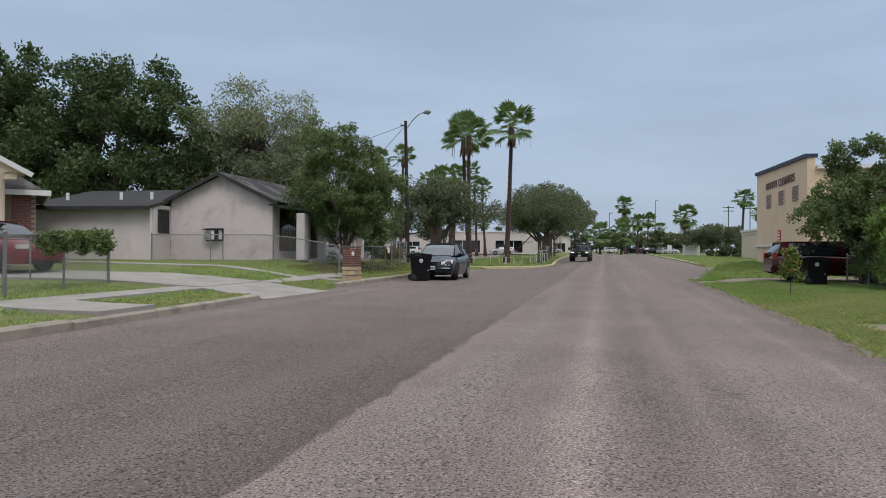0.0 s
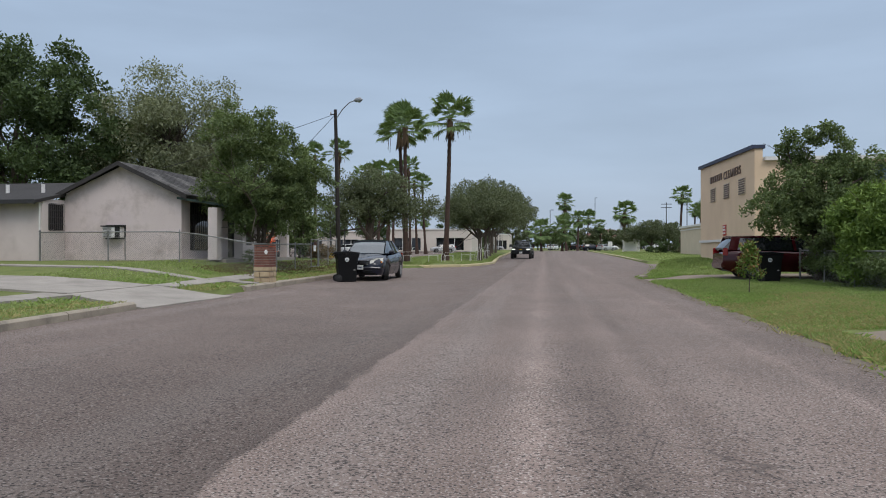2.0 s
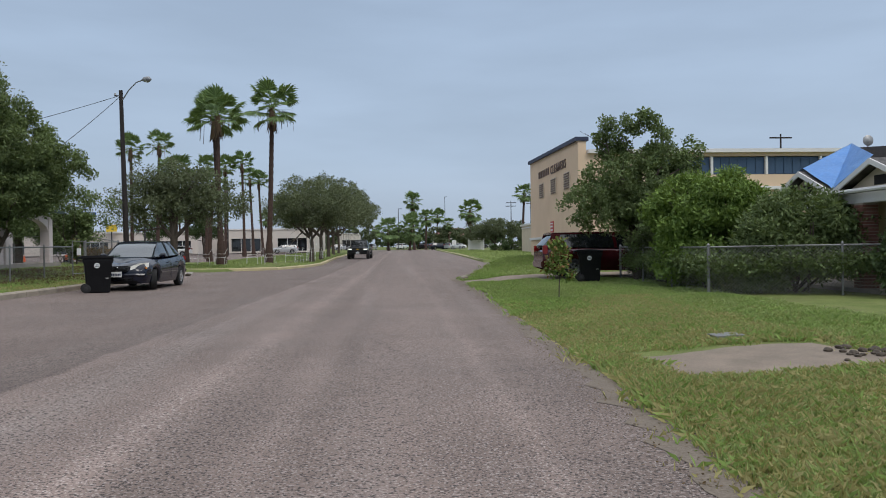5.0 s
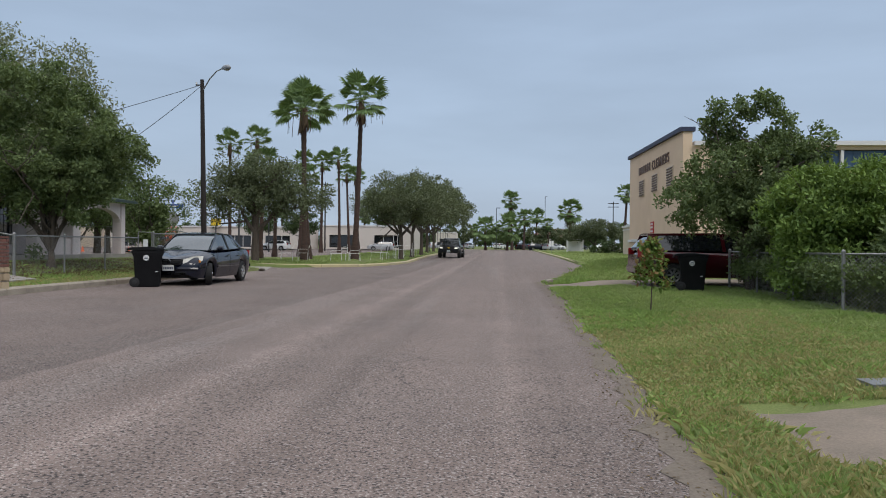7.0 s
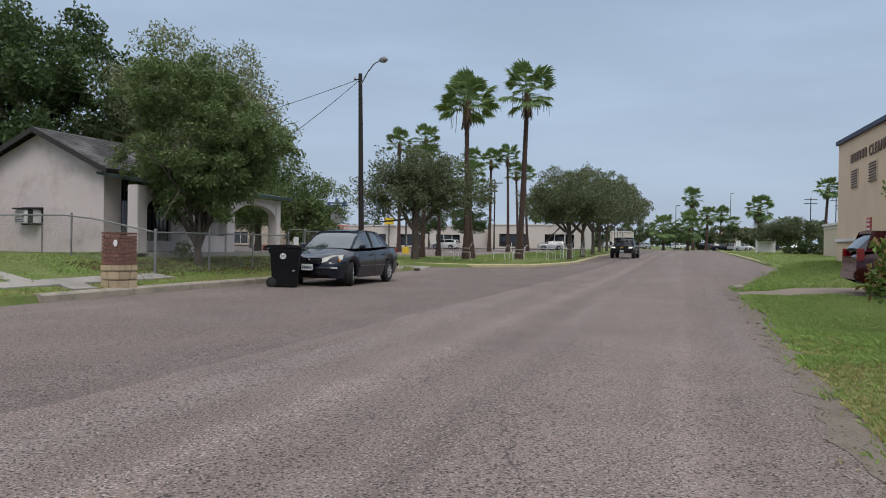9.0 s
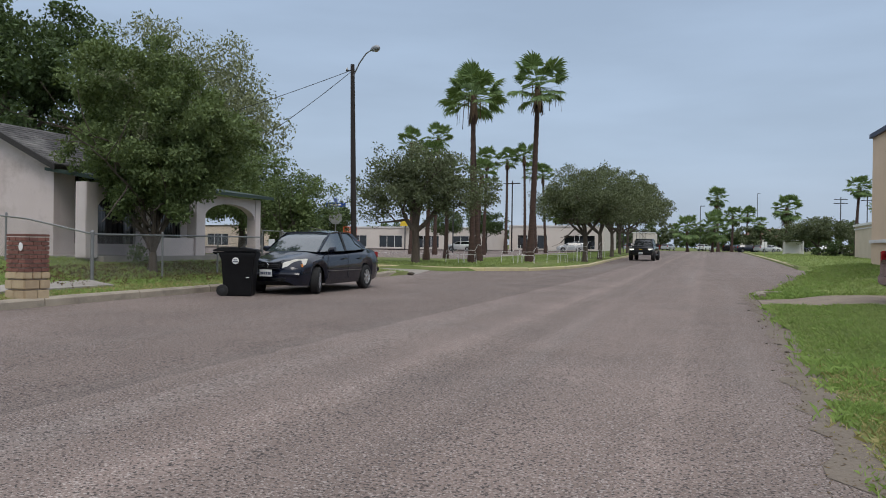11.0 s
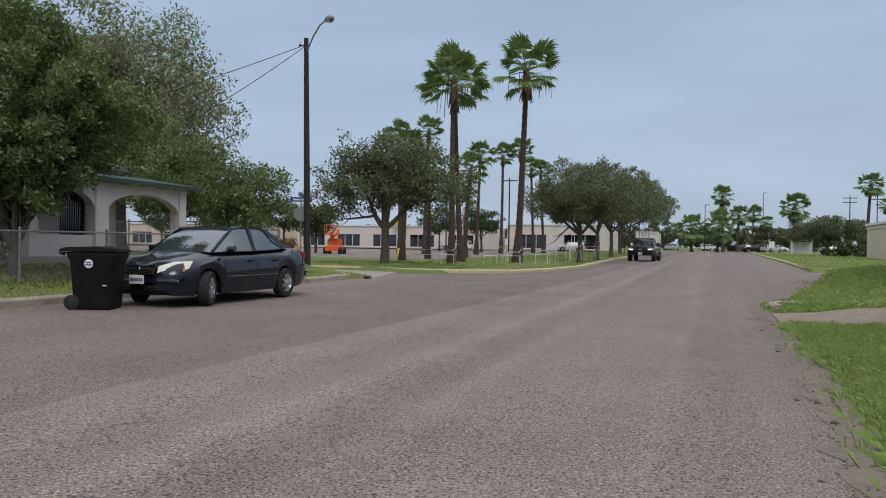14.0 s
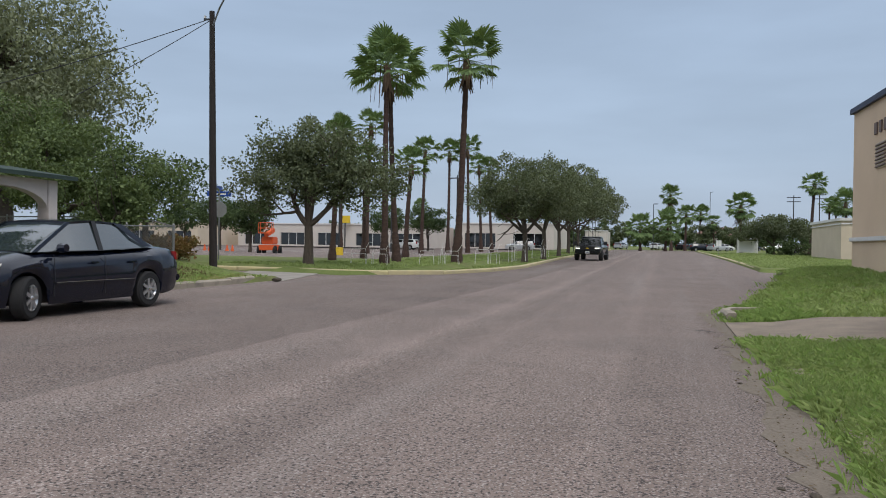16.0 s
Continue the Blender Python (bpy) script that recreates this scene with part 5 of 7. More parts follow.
def verge_pick(rng, n):
    y = 68.5 + 70 * rng.random(n) ** 1.5
    x = np.array([right_edge(v) for v in y]) + 0.4 + 12 * rng.random(n)
    return x, y


grass("grass", 30000, 7, strip_pick, 0.09, "grass", "grass of the planted strip", 0.02)
grass("grass", 24000, 8, verge_pick, 0.10, "grass", "grass of the far verge", 0.025)


# dead leaves and grit along the right gutter
def litter_field():
    rng = np.random.default_rng(77)
    n = 3800
    y = 12 + 27 * rng.random(n)
    x = np.array([right_edge(v) for v in y]) - 0.32 + 0.5 * rng.random(n) + 0.06 * rng.normal(size=n)
    z = np.array([road_z(float(a), float(b)) + 0.006 for a, b in zip(x, y)])
    c = np.stack([x, y, z], axis=1)
    pts = leaf_cloud(rng, c, 1, 0.01, 0.016, 1.8)
    pts[:, :, 2] = np.maximum(z[:, None] + 0.001, c[:, None, 2] + (pts[:, :, 2] - c[:, None, 2]) * 0.4)
    tagged(quads("leaf_litter", pts, "leaf_litter"), "dead leaves and grit in the gutter", "debris", kind="stuff")
    n = 9000
    y = 27 + 14 * rng.random(n)
    x = -8.7 - 2.3 * rng.random(n) ** 0.7
    z = np.array([lawn_z(float(a), float(b)) + 0.01 for a, b in zip(x, y)])
    tagged(quads("leaf_litter", leaf_cloud(rng, np.stack([x, y, z], axis=1), 1, 0.02, 0.03, 1.7), "leaf_litter"), "fallen brown leaves under the porch tree", "debris", kind="stuff")


litter_field()


def tufts(pick_centres, n, per, hgt, mat, label, seed, spread=0.10, width=0.006):
    """Clumps of longer grass scattered over the lawn."""
    def pick(rng, total):
        cx, cy = pick_centres(rng, n)
        k = np.repeat(np.arange(len(cx)), per)
        return cx[k] + rng.normal(size=len(k)) * spread, cy[k] + rng.normal(size=len(k)) * spread
    grass("grass_tufts", 0, seed, pick, hgt, mat, label, width)


tufts(right_verge(11, 34, 5.0), 700, 60, 0.095, "grass_lush", "lush tufts standing above the verge", 21)
tufts(right_verge(11, 26, 4.5), 420, 45, 0.07, "grass_dry", "yellowed grass tufts on the verge", 22, 0.14)
tufts(right_verge(22, 40, 1.2), 320, 70, 0.13, "grass_lush", "long grass leaning over the gutter", 23, 0.12, 0.005)
tufts(right_verge(38, 57, 8.0), 300, 40, 0.13, "grass_lush", "lush tufts on the bank", 24, 0.2, 0.01)
tufts(left_lawn(2, 42, 3.0), 300, 40, 0.09, "grass_lush", "lush tufts in the mown lawn", 25, 0.2, 0.008)


def dirt_edge():
    """Silt and broken asphalt between the road and the grass."""
    rng = random.Random(12)
    ys = list(np.arange(2, 58, 0.25))
    vs, fs = [], []
    for y in ys:
        a = right_edge(y) - rng.uniform(0.02, 0.26) - (0.12 if y > 22 else 0)
        b = right_edge(y) + 0.45 + rng.uniform(0, 0.25)
        for x in (a, (a + b) / 2, b):
            vs.append((x, y, road_z(x, y) + (0.004 if x == a else 0.012 if x != b else 0.02)))
    for i in range(len(ys) - 1):
        for j in range(2):
            fs.append((i * 3 + j, i * 3 + j + 1, i * 3 + j + 4, i * 3 + j + 3))
    tagged(part("dirt_edge", Geo().add(vs, fs), "silt", smooth=True), "sandy silt along the broken road edge", "dirt", kind="structure")


dirt_edge()


def stone(name, x, y, z, r, mat, label, category, flat=0.6, seed=1):
    rng = random.Random(seed)
    bm = bmesh.new()
    bmesh.ops.create_icosphere(bm, subdivisions=2, radius=r)
    for v in bm.verts:
        v.co *= 1 + rng.uniform(-0.16, 0.16)
        v.co.z *= flat
    me = bpy.data.meshes.new(name)
    bm.to_mesh(me)
    bm.free()
    ob = finish(name, me, mat, smooth=True)
    ob.location = (x, y, z + r * flat * 0.75)
    return tagged(ob, label, category)


stone("stone", 4.45, 26.2, -0.09, 0.07, "concrete", "pale rounded stone at the gutter", "stone", seed=3)
stone("stone", 4.30, 30.75, -0.09, 0.06, "white_paint", "small white piece of litter at the gutter", "litter", 0.5, 4)
stone("stone", 4.42, 25.1, -0.09, 0.04, "white_paint", "small white scrap at the road edge", "litter", 0.4, 5)
stone("stone", 4.18, 24.3, -0.09, 0.05, "concrete", "small pale stone at the road edge", "stone", 0.6, 6)
stone("stone", 4.3, 38.1, -0.09, 0.11, "concrete", "broken lump of kerb concrete", "rubble", 0.6, 7)
stone("stone", 4.38, 37.2, -0.09, 0.07, "concrete", "broken lump of kerb concrete", "rubble", 0.6, 8)
stone("stone", -7.6, 42.0, 0.1, 0.14, "dirt", "dark clod at the kerb end", "rubble", 0.5, 9)
for k in range(16):
    rr = random.Random(300 + k)
    y = rr.uniform(24, 40)
    stone("stone", right_edge(y) - rr.uniform(0.0, 0.4), y, road_z(4.2, y), rr.uniform(0.015, 0.04), "dirt", "small dark clod on the road edge", "rubble", 0.5, 300 + k)
for k in range(26):
    rr = random.Random(700 + k)
    x, y = 6.8 + rr.gauss(0, 0.35), 15.8 + rr.gauss(0, 0.28)
    stone("stone", x, y, lawn_z(x, y) - 0.015, rr.uniform(0.02, 0.06), "dirt", "dark earth clod dug up beside the slab", "rubble", 0.55, 700 + k)
slab("meter_cover", [(5.75, 17.2), (6.1, 17.2), (6.1, 17.5), (5.75, 17.5)], "grey utility meter cover in the grass", "galv", 0.05)


# ---- brick gatepost ----
def gatepost():
    p = thing("brick_gatepost", -7.86, 25.3, 0.2, -4, "square gatepost of red brick on tan stone blocks", "gatepost")
    p.scale = (0.72, 0.72, 1.0)
    part("core", Geo().span((-0.29, -0.29, -0.1), (0.29, 0.29, 1.05)), "mortar", p)
    rng = random.Random(9)
    z = 0.0
    for h in (0.19, 0.17, 0.13):
        for s in range(4):
            xs = [-0.33, rng.uniform(-0.1, 0.1), 0.33] if rng.random() < 0.7 else [-0.33, -0.12, 0.1, 0.33]
            for a, b in zip(xs, xs[1:]):
                g = Geo().span((a + 0.012, -0.335 - rng.uniform(0, 0.02), z + 0.01), (b - 0.012, -0.27, z + h - 0.012))
                ob = part("stone_block", g, "stone_tan", p, bevel=0.012)
                ob.matrix_basis = Matrix.Rotation(s * math.pi / 2, 4, "Z")
        z += h
    for row in range(8):
        for s in range(4):
            off = 0.105 if row % 2 else 0.0
            x = -0.315 + off - 0.21
            while x < 0.3:
                a, b = max(-0.315, x), min(0.315, x + 0.205)
                if b - a > 0.05:
                    g = Geo().span((a + 0.005, -0.318, 0.0), (b - 0.008, -0.27, 0.056))
                    ob = part("brick", g, "brick", p)
                    ob.matrix_basis = Matrix.Rotation(s * math.pi / 2, 4, "Z") @ Matrix.Translation((0, rng.uniform(-0.006, 0.004), z + row * 0.074))
                x += 0.21
    part("cap_course", Geo().span((-0.325, -0.325, z + 0.592), (0.325, 0.325, z + 0.63)), "brick", p, bevel=0.01)
    part("notice", Geo().lathe([(0.0, -0.346), (0.07, -0.345), (0.07, -0.335), (0.0, -0.334)], 1, (0.2, 0, z + 0.42), 12), "white_paint", p, "small pale round sticker")


gatepost()


# ---- wire fences ----
def fence(pts, high, label, zf=lawn_z, posts=2.6, rail=True, mesh=True, cell=0.075):
    a0 = pts[0]
    f = thing("chain_link_fence", a0[0], a0[1], 0, 0, label, "fence")
    for a, b in zip(pts, pts[1:]):
        L = math.hypot(b[0] - a[0], b[1] - a[1])
        n = max(1, round(L / posts))

        def at(u, h):
            x, y = a[0] + (b[0] - a[0]) * u, a[1] + (b[1] - a[1]) * u
            return (x - a0[0], y - a0[1], zf(x, y) + h)
        for i in range(n + (1 if b is pts[-1] else 0)):
            r = 0.036 if i == 0 else 0.024
            p0, p1 = Vector(at(i / n, -0.15)), Vector(at(i / n, high + 0.03))
            post = part("post", Geo().tube([p0, p1], r, 8), "galv", f, smooth=True)
            part("cap", Geo().lathe([(r * 1.15, -0.01), (r * 1.2, 0.02), (r * 0.6, 0.05), (0.0, 0.06)], 2, p1, 8), "galv", post)
        if rail:
            part("rail", Geo().tube([at(u / 8, high) for u in range(9)], 0.02, 6), "galv", f, smooth=True)
        if mesh:
            q = []
            m = int(L / cell)
            run = high / L
            for i in range(-int(high / cell), m + 1):
                for s in (1, -1):
                    u0 = i * cell / L
                    u1 = u0 + run
                    lo, hi = max(0.0, u0), min(1.0, u1)
                    if hi <= lo:
                        continue
                    h0, h1 = (lo - u0) / run * high, (hi - u0) / run * high
                    if s < 0:
                        h0, h1 = high - h0, high - h1
                    k = 3
                    for j in range(k):
                        ua, ub = lo + (hi - lo) * j / k, lo + (hi - lo) * (j + 1) / k
                        ha, hb = h0 + (h1 - h0) * j / k, h0 + (h1 - h0) * (j + 1) / k
                        A, B = np.array(at(ua, ha)), np.array(at(ub, hb))
                        w = np.array([0, 0, 0.0032])
                        q.append([A - w, B - w, B + w, A + w])
            ob = quads("wire_mesh", q, "wire", f)
            ob["kind"] = "stuff"
    return f


fence([(-17.6, 28.9), (-9.35, 28.2)], 1.0, "galvanised chain-link fence before the pink gable wall")
fence([(-9.35, 28.2), (-9.6, 35.0)], 1.0, "galvanised chain-link fence along the porch lawn")
fence([(-9.65, 36.2), (-10.1, 40.6), (-12.6, 41.6), (-22, 42.0)], 1.15, "galvanised chain-link fence at the street corner")
fence([(9.3, 33.0), (9.0, 25.1), (16.5, 21.6)], 1.08, "rusty chain-link fence overgrown with vines")
fence([(-10.2, 9.0), (-10.6, 13.8), (-11.6, 18.1), (-17.0, 19.2)], 1.12, "galvanised chain-link yard fence with creeper on top", posts=2.4)
g1 = thing("fence_gate", -9.62, 35.05, lawn_z(-9.62, 35.05), 0, "open-mesh chain-link gate with a small notice", "gate")
part("gate_frame", Geo().tube([(0, 0, 0.05), (0, 0, 1.2), (-0.02, 1.0, 1.2), (-0.02, 1.0, 0.05), (0, 0, 0.05)], 0.018, 6), "galv", g1)
part("notice", Geo().span((0.015, 0.3, 0.7), (0.03, 0.62, 0.95)), "white_paint", g1)


def creeper(name, pts, n, label, seed, mat="leaf_mid", size=0.05, spread=0.16, zoff=1.1):
    rng = np.random.default_rng(seed)
    t = thing(name, pts[0][0], pts[0][1], 0, 0, label, "creeper")
    cs = []
    g = Geo()
    for a, b in zip(pts, pts[1:]):
        m = int(math.hypot(b[0] - a[0], b[1] - a[1]) * 16)
        last = None
        for i in range(m):
            u = rng.random()
            x, y = a[0] + (b[0] - a[0]) * u, a[1] + (b[1] - a[1]) * u
            cs.append((x - pts[0][0], y - pts[0][1], lawn_z(x, y) + zoff * (1 - 0.22 * rng.random() ** 1.5) + 0.05 * rng.normal()))
        for i in range(3):
            us = np.linspace(0, 1, 12)
            g.tube([(a[0] + (b[0] - a[0]) * u - pts[0][0] + rng.normal() * 0.02, a[1] + (b[1] - a[1]) * u - pts[0][1], lawn_z(a[0], a[1]) + zoff - 0.05 + rng.normal() * 0.05) for u in us], 0.006, 4)
    part("stem", g, "bark", t)
    quads("foliage", leaf_cloud(rng, cs, max(2, n // len(cs)), spread, size, 1.6), mat, t)


creeper("creeper", [(-10.85, 15.0), (-11.6, 18.1)], 7000, "green creeper hanging over the fence rail", 61)
creeper("creeper", [(9.3, 32.5), (9.05, 25.1), (16, 21.85)], 16000, "tangled vines along the wire fence", 62, "leaf_mid", 0.045, 0.3, 0.75)


# ---- street pole, wires and signs ----
def street_pole():
    p = thing("street_lamp", -10.85, 43.7, 0.55, 0, "dark wooden street pole with a cobra-head lamp", "street lamp")
    top = Vector((-0.2, 0.04, 8.2))
    part("pole", Geo().tube([(0, 0, -0.4), (0, 0, 0), top * 0.5, top], [0.135, 0.13, 0.11, 0.085], 12), "pole_wood", p, smooth=True)
    arm = [top + Vector(q) for q in ((0.05, -0.03, -0.5), (0.5, -0.35, -0.05), (0.95, -0.68, 0.22), (1.35, -0.95, 0.28))]
    part("arm", Geo().tube(arm, 0.028, 8), "lamp_grey", p, smooth=True)
    head = part("lamp_head", Geo().tube([arm[-1] + Vector(q) for q in ((-0.06, 0.04, 0), (0.1, -0.07, 0.0), (0.3, -0.21, -0.02), (0.45, -0.32, -0.05))], [0.05, 0.12, 0.13, 0.04], 10), "lamp_grey", p, smooth=True)
    part("lens", Geo().lathe([(0.0, -0.19), (0.08, -0.16), (0.11, -0.10), (0.11, -0.07)], 2, arm[-1] + Vector((0.24, -0.17, 0.02)), 10), "lens_clear", head, smooth=True)
    part("bracket", Geo().box(top + Vector((-0.12, 0, -0.25)), (0.35, 0.05, 0.05)), "steel_dark", p)
    for k in (-1, 1):
        part("insulator", Geo().lathe([(0.03, 0), (0.05, 0.03), (0.03, 0.06), (0.045, 0.09), (0.0, 0.11)], 2, top + Vector((-0.12 + 0.14 * k, 0, -0.22)), 8), "trim_white", p)
    return p


street_pole()


def cable(a, b, sag, label, r=0.009):
    n = 18
    pts = [(a[0] + (b[0] - a[0]) * t, a[1] + (b[1] - a[1]) * t, a[2] + (b[2] - a[2]) * t - sag * 4 * t * (1 - t)) for t in [i / n for i in range(n + 1)]]
    tagged(part("overhead_cable", Geo().tube(pts, r, 4), "cable"), label, "cable")


cable((-11.08, 43.7, 8.5), (-19, 40, 5.3), 0.12, "overhead service cable from the street pole", 0.014)
cable((-11.08, 43.7, 8.45), (-12.3, 39.3, 5.2), 0.06, "overhead service cable to the corner house", 0.014)


def sign_post():
    s = thing("stop_sign", -16.2, 52.2, 0.35, 17, "back of a stop sign with blue street-name blades", "sign")
    part("post", Geo().tube([(0, 0, -0.3), (0, 0, 3.2)], 0.035, 8), "galv", s)
    o = [(0.38 * math.cos(math.pi / 8 + k * math.pi / 4), 2.35 + 0.38 * math.sin(math.pi / 8 + k * math.pi / 4)) for k in range(8)]
    part("plate", Geo().prism(o, 1, -0.05, -0.04), "sign_back", s)
    b1 = part("street_blade", Geo().span((-0.55, -0.015, 2.95), (0.55, 0.0, 3.18)), "sign_blue", s)
    part("lettering", Geo().span((-0.4, -0.02, 3.02), (0.3, -0.016, 3.1)), "white_paint", b1)
    part("street_blade", Geo().span((-0.012, -0.5, 3.2), (0.003, 0.5, 3.42)), "sign_blue", s)


sign_post()


# ---- wheelie bins ----
def bin_(x, y, z, turn, label):
    b = thing("wheelie_bin", x, y, z, turn, label, "rubbish bin")
    g = Geo()
    lv = [(0.0, 0.30, 0.25), (0.06, 0.31, 0.27), (0.80, 0.36, 0.30), (0.86, 0.40, 0.325), (0.95, 0.41, 0.325)]
    vs, fs = [], []
    for z0, a, c in lv:
        vs += [(-a + 0.03, -c, z0), (a, -c, z0), (a, c, z0), (-a + 0.03, c, z0)]
    for i in range(len(lv) - 1):
        for j in range(4):
            k = (j + 1) % 4
            fs.append((i * 4 + j, i * 4 + k, i * 4 + 4 + k, i * 4 + 4 + j))
    fs += [(3, 2, 1, 0), (16, 17, 18, 19)]
    body = part("body", g.add(vs, fs), "bin_plastic", b, bevel=0.018, smooth=True)
    part("lid", Geo().prism([(-0.50, 0.955), (0.43, 0.955), (0.42, 1.0), (0.1, 1.045), (-0.38, 1.03), (-0.50, 0.99)], 1, -0.345, 0.345), "bin_plastic", b, bevel=0.012, smooth=True)
    part("handle", Geo().tube([(-0.42, -0.27, 0.9), (-0.5, -0.27, 0.93), (-0.5, 0.27, 0.93), (-0.42, 0.27, 0.9)], 0.017, 6), "bin_plastic", b)
    for s in (-1, 1):
        w = part("wheel", Geo().lathe([(0.0, -0.03), (0.10, -0.03), (0.125, -0.02), (0.125, 0.02), (0.10, 0.03), (0.0, 0.03)], 1, (-0.30, s * 0.28, 0.125), 16), "rubber", b, smooth=True)
        part("hub", Geo().lathe([(0.0, s * 0.04), (0.05, s * 0.035), (0.055, s * 0.03)], 1, (-0.30, s * 0.28, 0.125), 10), "plastic_black", w)
    badge = part("badge", Geo().lathe([(0.0, -0.002), (0.072, 0.0), (0.072, 0.004)], 1, (-0.02, -0.332, 0.76), 18), "white_paint", b, "round white badge")
    badge.rotation_euler = (0, 0, 0)
    part("badge_ring", Geo().span((-0.075, -0.345, 0.735), (0.035, -0.338, 0.752)).span((-0.06, -0.345, 0.775), (0.02, -0.338, 0.79)), "ink_blue", badge)
    part("mark", Geo().span((0.2, -0.328, 0.4), (0.27, -0.322, 0.415)), "white_paint", b)
    return b


bin_(-6.60, 29.55, road_z(-6.6, 29.55), 24, "black plastic wheelie bin with a round white badge by the kerb")
bin_(8.0, 32.1, lawn_z(8, 32.1), -10, "black plastic wheelie bin with a round white badge on the grass")


# ---- vehicles ----
def lerp_table(tab, x):
    return float(np.interp(x, [p[0] for p in tab], [p[1] for p in tab]))


def wheel(parent, x, y, r, wide, side, steer, style):
    """side: -1 or 1, the way the outer face looks along y."""
    w = part("wheel", Geo().lathe([(r * 0.62, -wide / 2), (r * 0.9, -wide / 2), (r, -wide * 0.36), (r, wide * 0.36), (r * 0.9, wide / 2), (r * 0.62, wide / 2)], 1, (0, 0, 0), 28), "rubber", parent, smooth=True)
    w.matrix_basis = Matrix.Translation((x, y, r)) @ Matrix.Rotation(radians(steer), 4, "Z")
    o = side * wide * 0.42
    dark = style == "black"
    part("rim", Geo().lathe([(r * 0.64, o), (r * 0.60, o + side * 0.012), (r * 0.56, o), (r * 0.5, o - side * 0.06)], 1, (0, 0, 0), 28), "plastic_black" if dark else "alloy", w, smooth=True)
    part("brake", Geo().lathe([(0.0, o - side * 0.07), (r * 0.58, o - side * 0.07)], 1, (0, 0, 0), 20), "steel_dark", w)
    n = 6 if dark else 7
    for k in range(n):
        a = 2 * math.pi * k / n
        m = Matrix.Rotation(-a, 3, "Y")
        g = Geo()
        if dark:
            for d in (-0.16, 0.16):
                g.box(m @ Matrix.Rotation(d, 3, "Y") @ Vector((r * 0.36, o, 0)), (r * 0.5, 0.03, r * 0.06), m @ Matrix.Rotation(d * 1.4, 3, "Y"))
        else:
            g.box(m @ Vector((r * 0.34, o, 0)), (r * 0.5, 0.03, r * 0.17), m)
        part("spoke", g, "plastic_black" if dark else "alloy", w)
    part("hub_cap", Geo().lathe([(0.0, o + side * 0.03), (r * 0.12, o + side * 0.025), (r * 0.15, o)], 1, (0, 0, 0), 12), "chrome" if not dark else "plastic_black", w)
    return w


def body_shell(L, top, half, bottom, axles, arch, shoulder, sect):
    """Stations along x from the front; the sills rise over the wheels as open arches."""
    xs = sorted({round(v, 3) for v in np.concatenate([np.linspace(0, L, 64), *[np.linspace(a - arch, a + arch, 15) for a in axles]]) if 0 <= v <= L})
    vs, fs = [], []
    for x in xs:
        w, zt, zb = lerp_table(half, x), lerp_table(top, x), lerp_table(bottom, x)
        for a in axles:
            if abs(x - a) < arch:
                zb = max(zb, 0.30 + math.sqrt(arch * arch - (x - a) ** 2) * 1.0)
        sh = min(lerp_table(shoulder, x), zt - 0.02)
        zb = min(zb, sh - 0.06)
        ring = []
        for fw, t in sect:
            z = zb + (sh - zb) * t if t <= 1 else sh + (zt - sh) * (t - 1)
            ring.append((fw * w, z))
        row = [(x, -y, z) for y, z in ring] + [(x, y, z) for y, z in reversed(ring)]
        vs += row
    n = 2 * len(sect)
    for i in range(len(xs) - 1):
        for j in range(n - 1):
            fs.append((i * n + j, (i + 1) * n + j, (i + 1) * n + j + 1, i * n + j + 1))
    fs += [tuple(range(n)), tuple((len(xs) - 1) * n + j for j in reversed(range(n)))]
    return Geo().add(vs, fs)


SECT = [(0.93, 0.0), (0.985, 0.25), (1.0, 0.55), (0.985, 0.85), (0.93, 1.0), (0.84, 1.55), (0.5, 1.9), (0.0, 2.0)]


def cabin(stations):
    """Glass hull: (x, half width below, z below, half width above, z above) per station."""
    vs, fs = [], []
    for x, wb, zb, wt, zt in stations:
        vs += [(x, -wb, zb), (x, -wt, zt), (x, -wt * 0.5, zt + 0.02), (x, wt * 0.5, zt + 0.02), (x, wt, zt), (x, wb, zb)]
    for i in range(len(stations) - 1):
        for j in range(5):
            fs.append((i * 6 + j, (i + 1) * 6 + j, (i + 1) * 6 + j + 1, i * 6 + j + 1))
    n = len(stations) - 1
    fs += [(0, 1, 2, 3, 4, 5), tuple(n * 6 + j for j in reversed(range(6)))]
    return Geo().add(vs, fs)


def strip(g, a, b, w, out, t=0.012):
    """A flat painted bar from a to b, w wide along the car, standing proud."""
    a, b, out = Vector(a), Vector(b), Vector(out)
    s = Vector((w / 2, 0, 0))
    g.add([a - s, a + s, b + s, b - s, a - s + out * t, a + s + out * t, b + s + out * t, b - s + out * t],
          [(3, 2, 1, 0), (4, 5, 6, 7), (0, 1, 5, 4), (2, 3, 7, 6), (1, 2, 6, 5), (0, 4, 7, 3)])


def plate(parent, x, z, face=-1):
    p = part("number_plate", Geo().box((x, 0, z), (0.012, 0.31, 0.155)), "plate_white", parent, "white number plate with plain bars")
    for k in range(6):
        part("plate_bar", Geo().box((x + face * 0.008, -0.115 + k * 0.046, z - 0.005), (0.006, 0.03, 0.06)), "ink_blue", p)
    return p


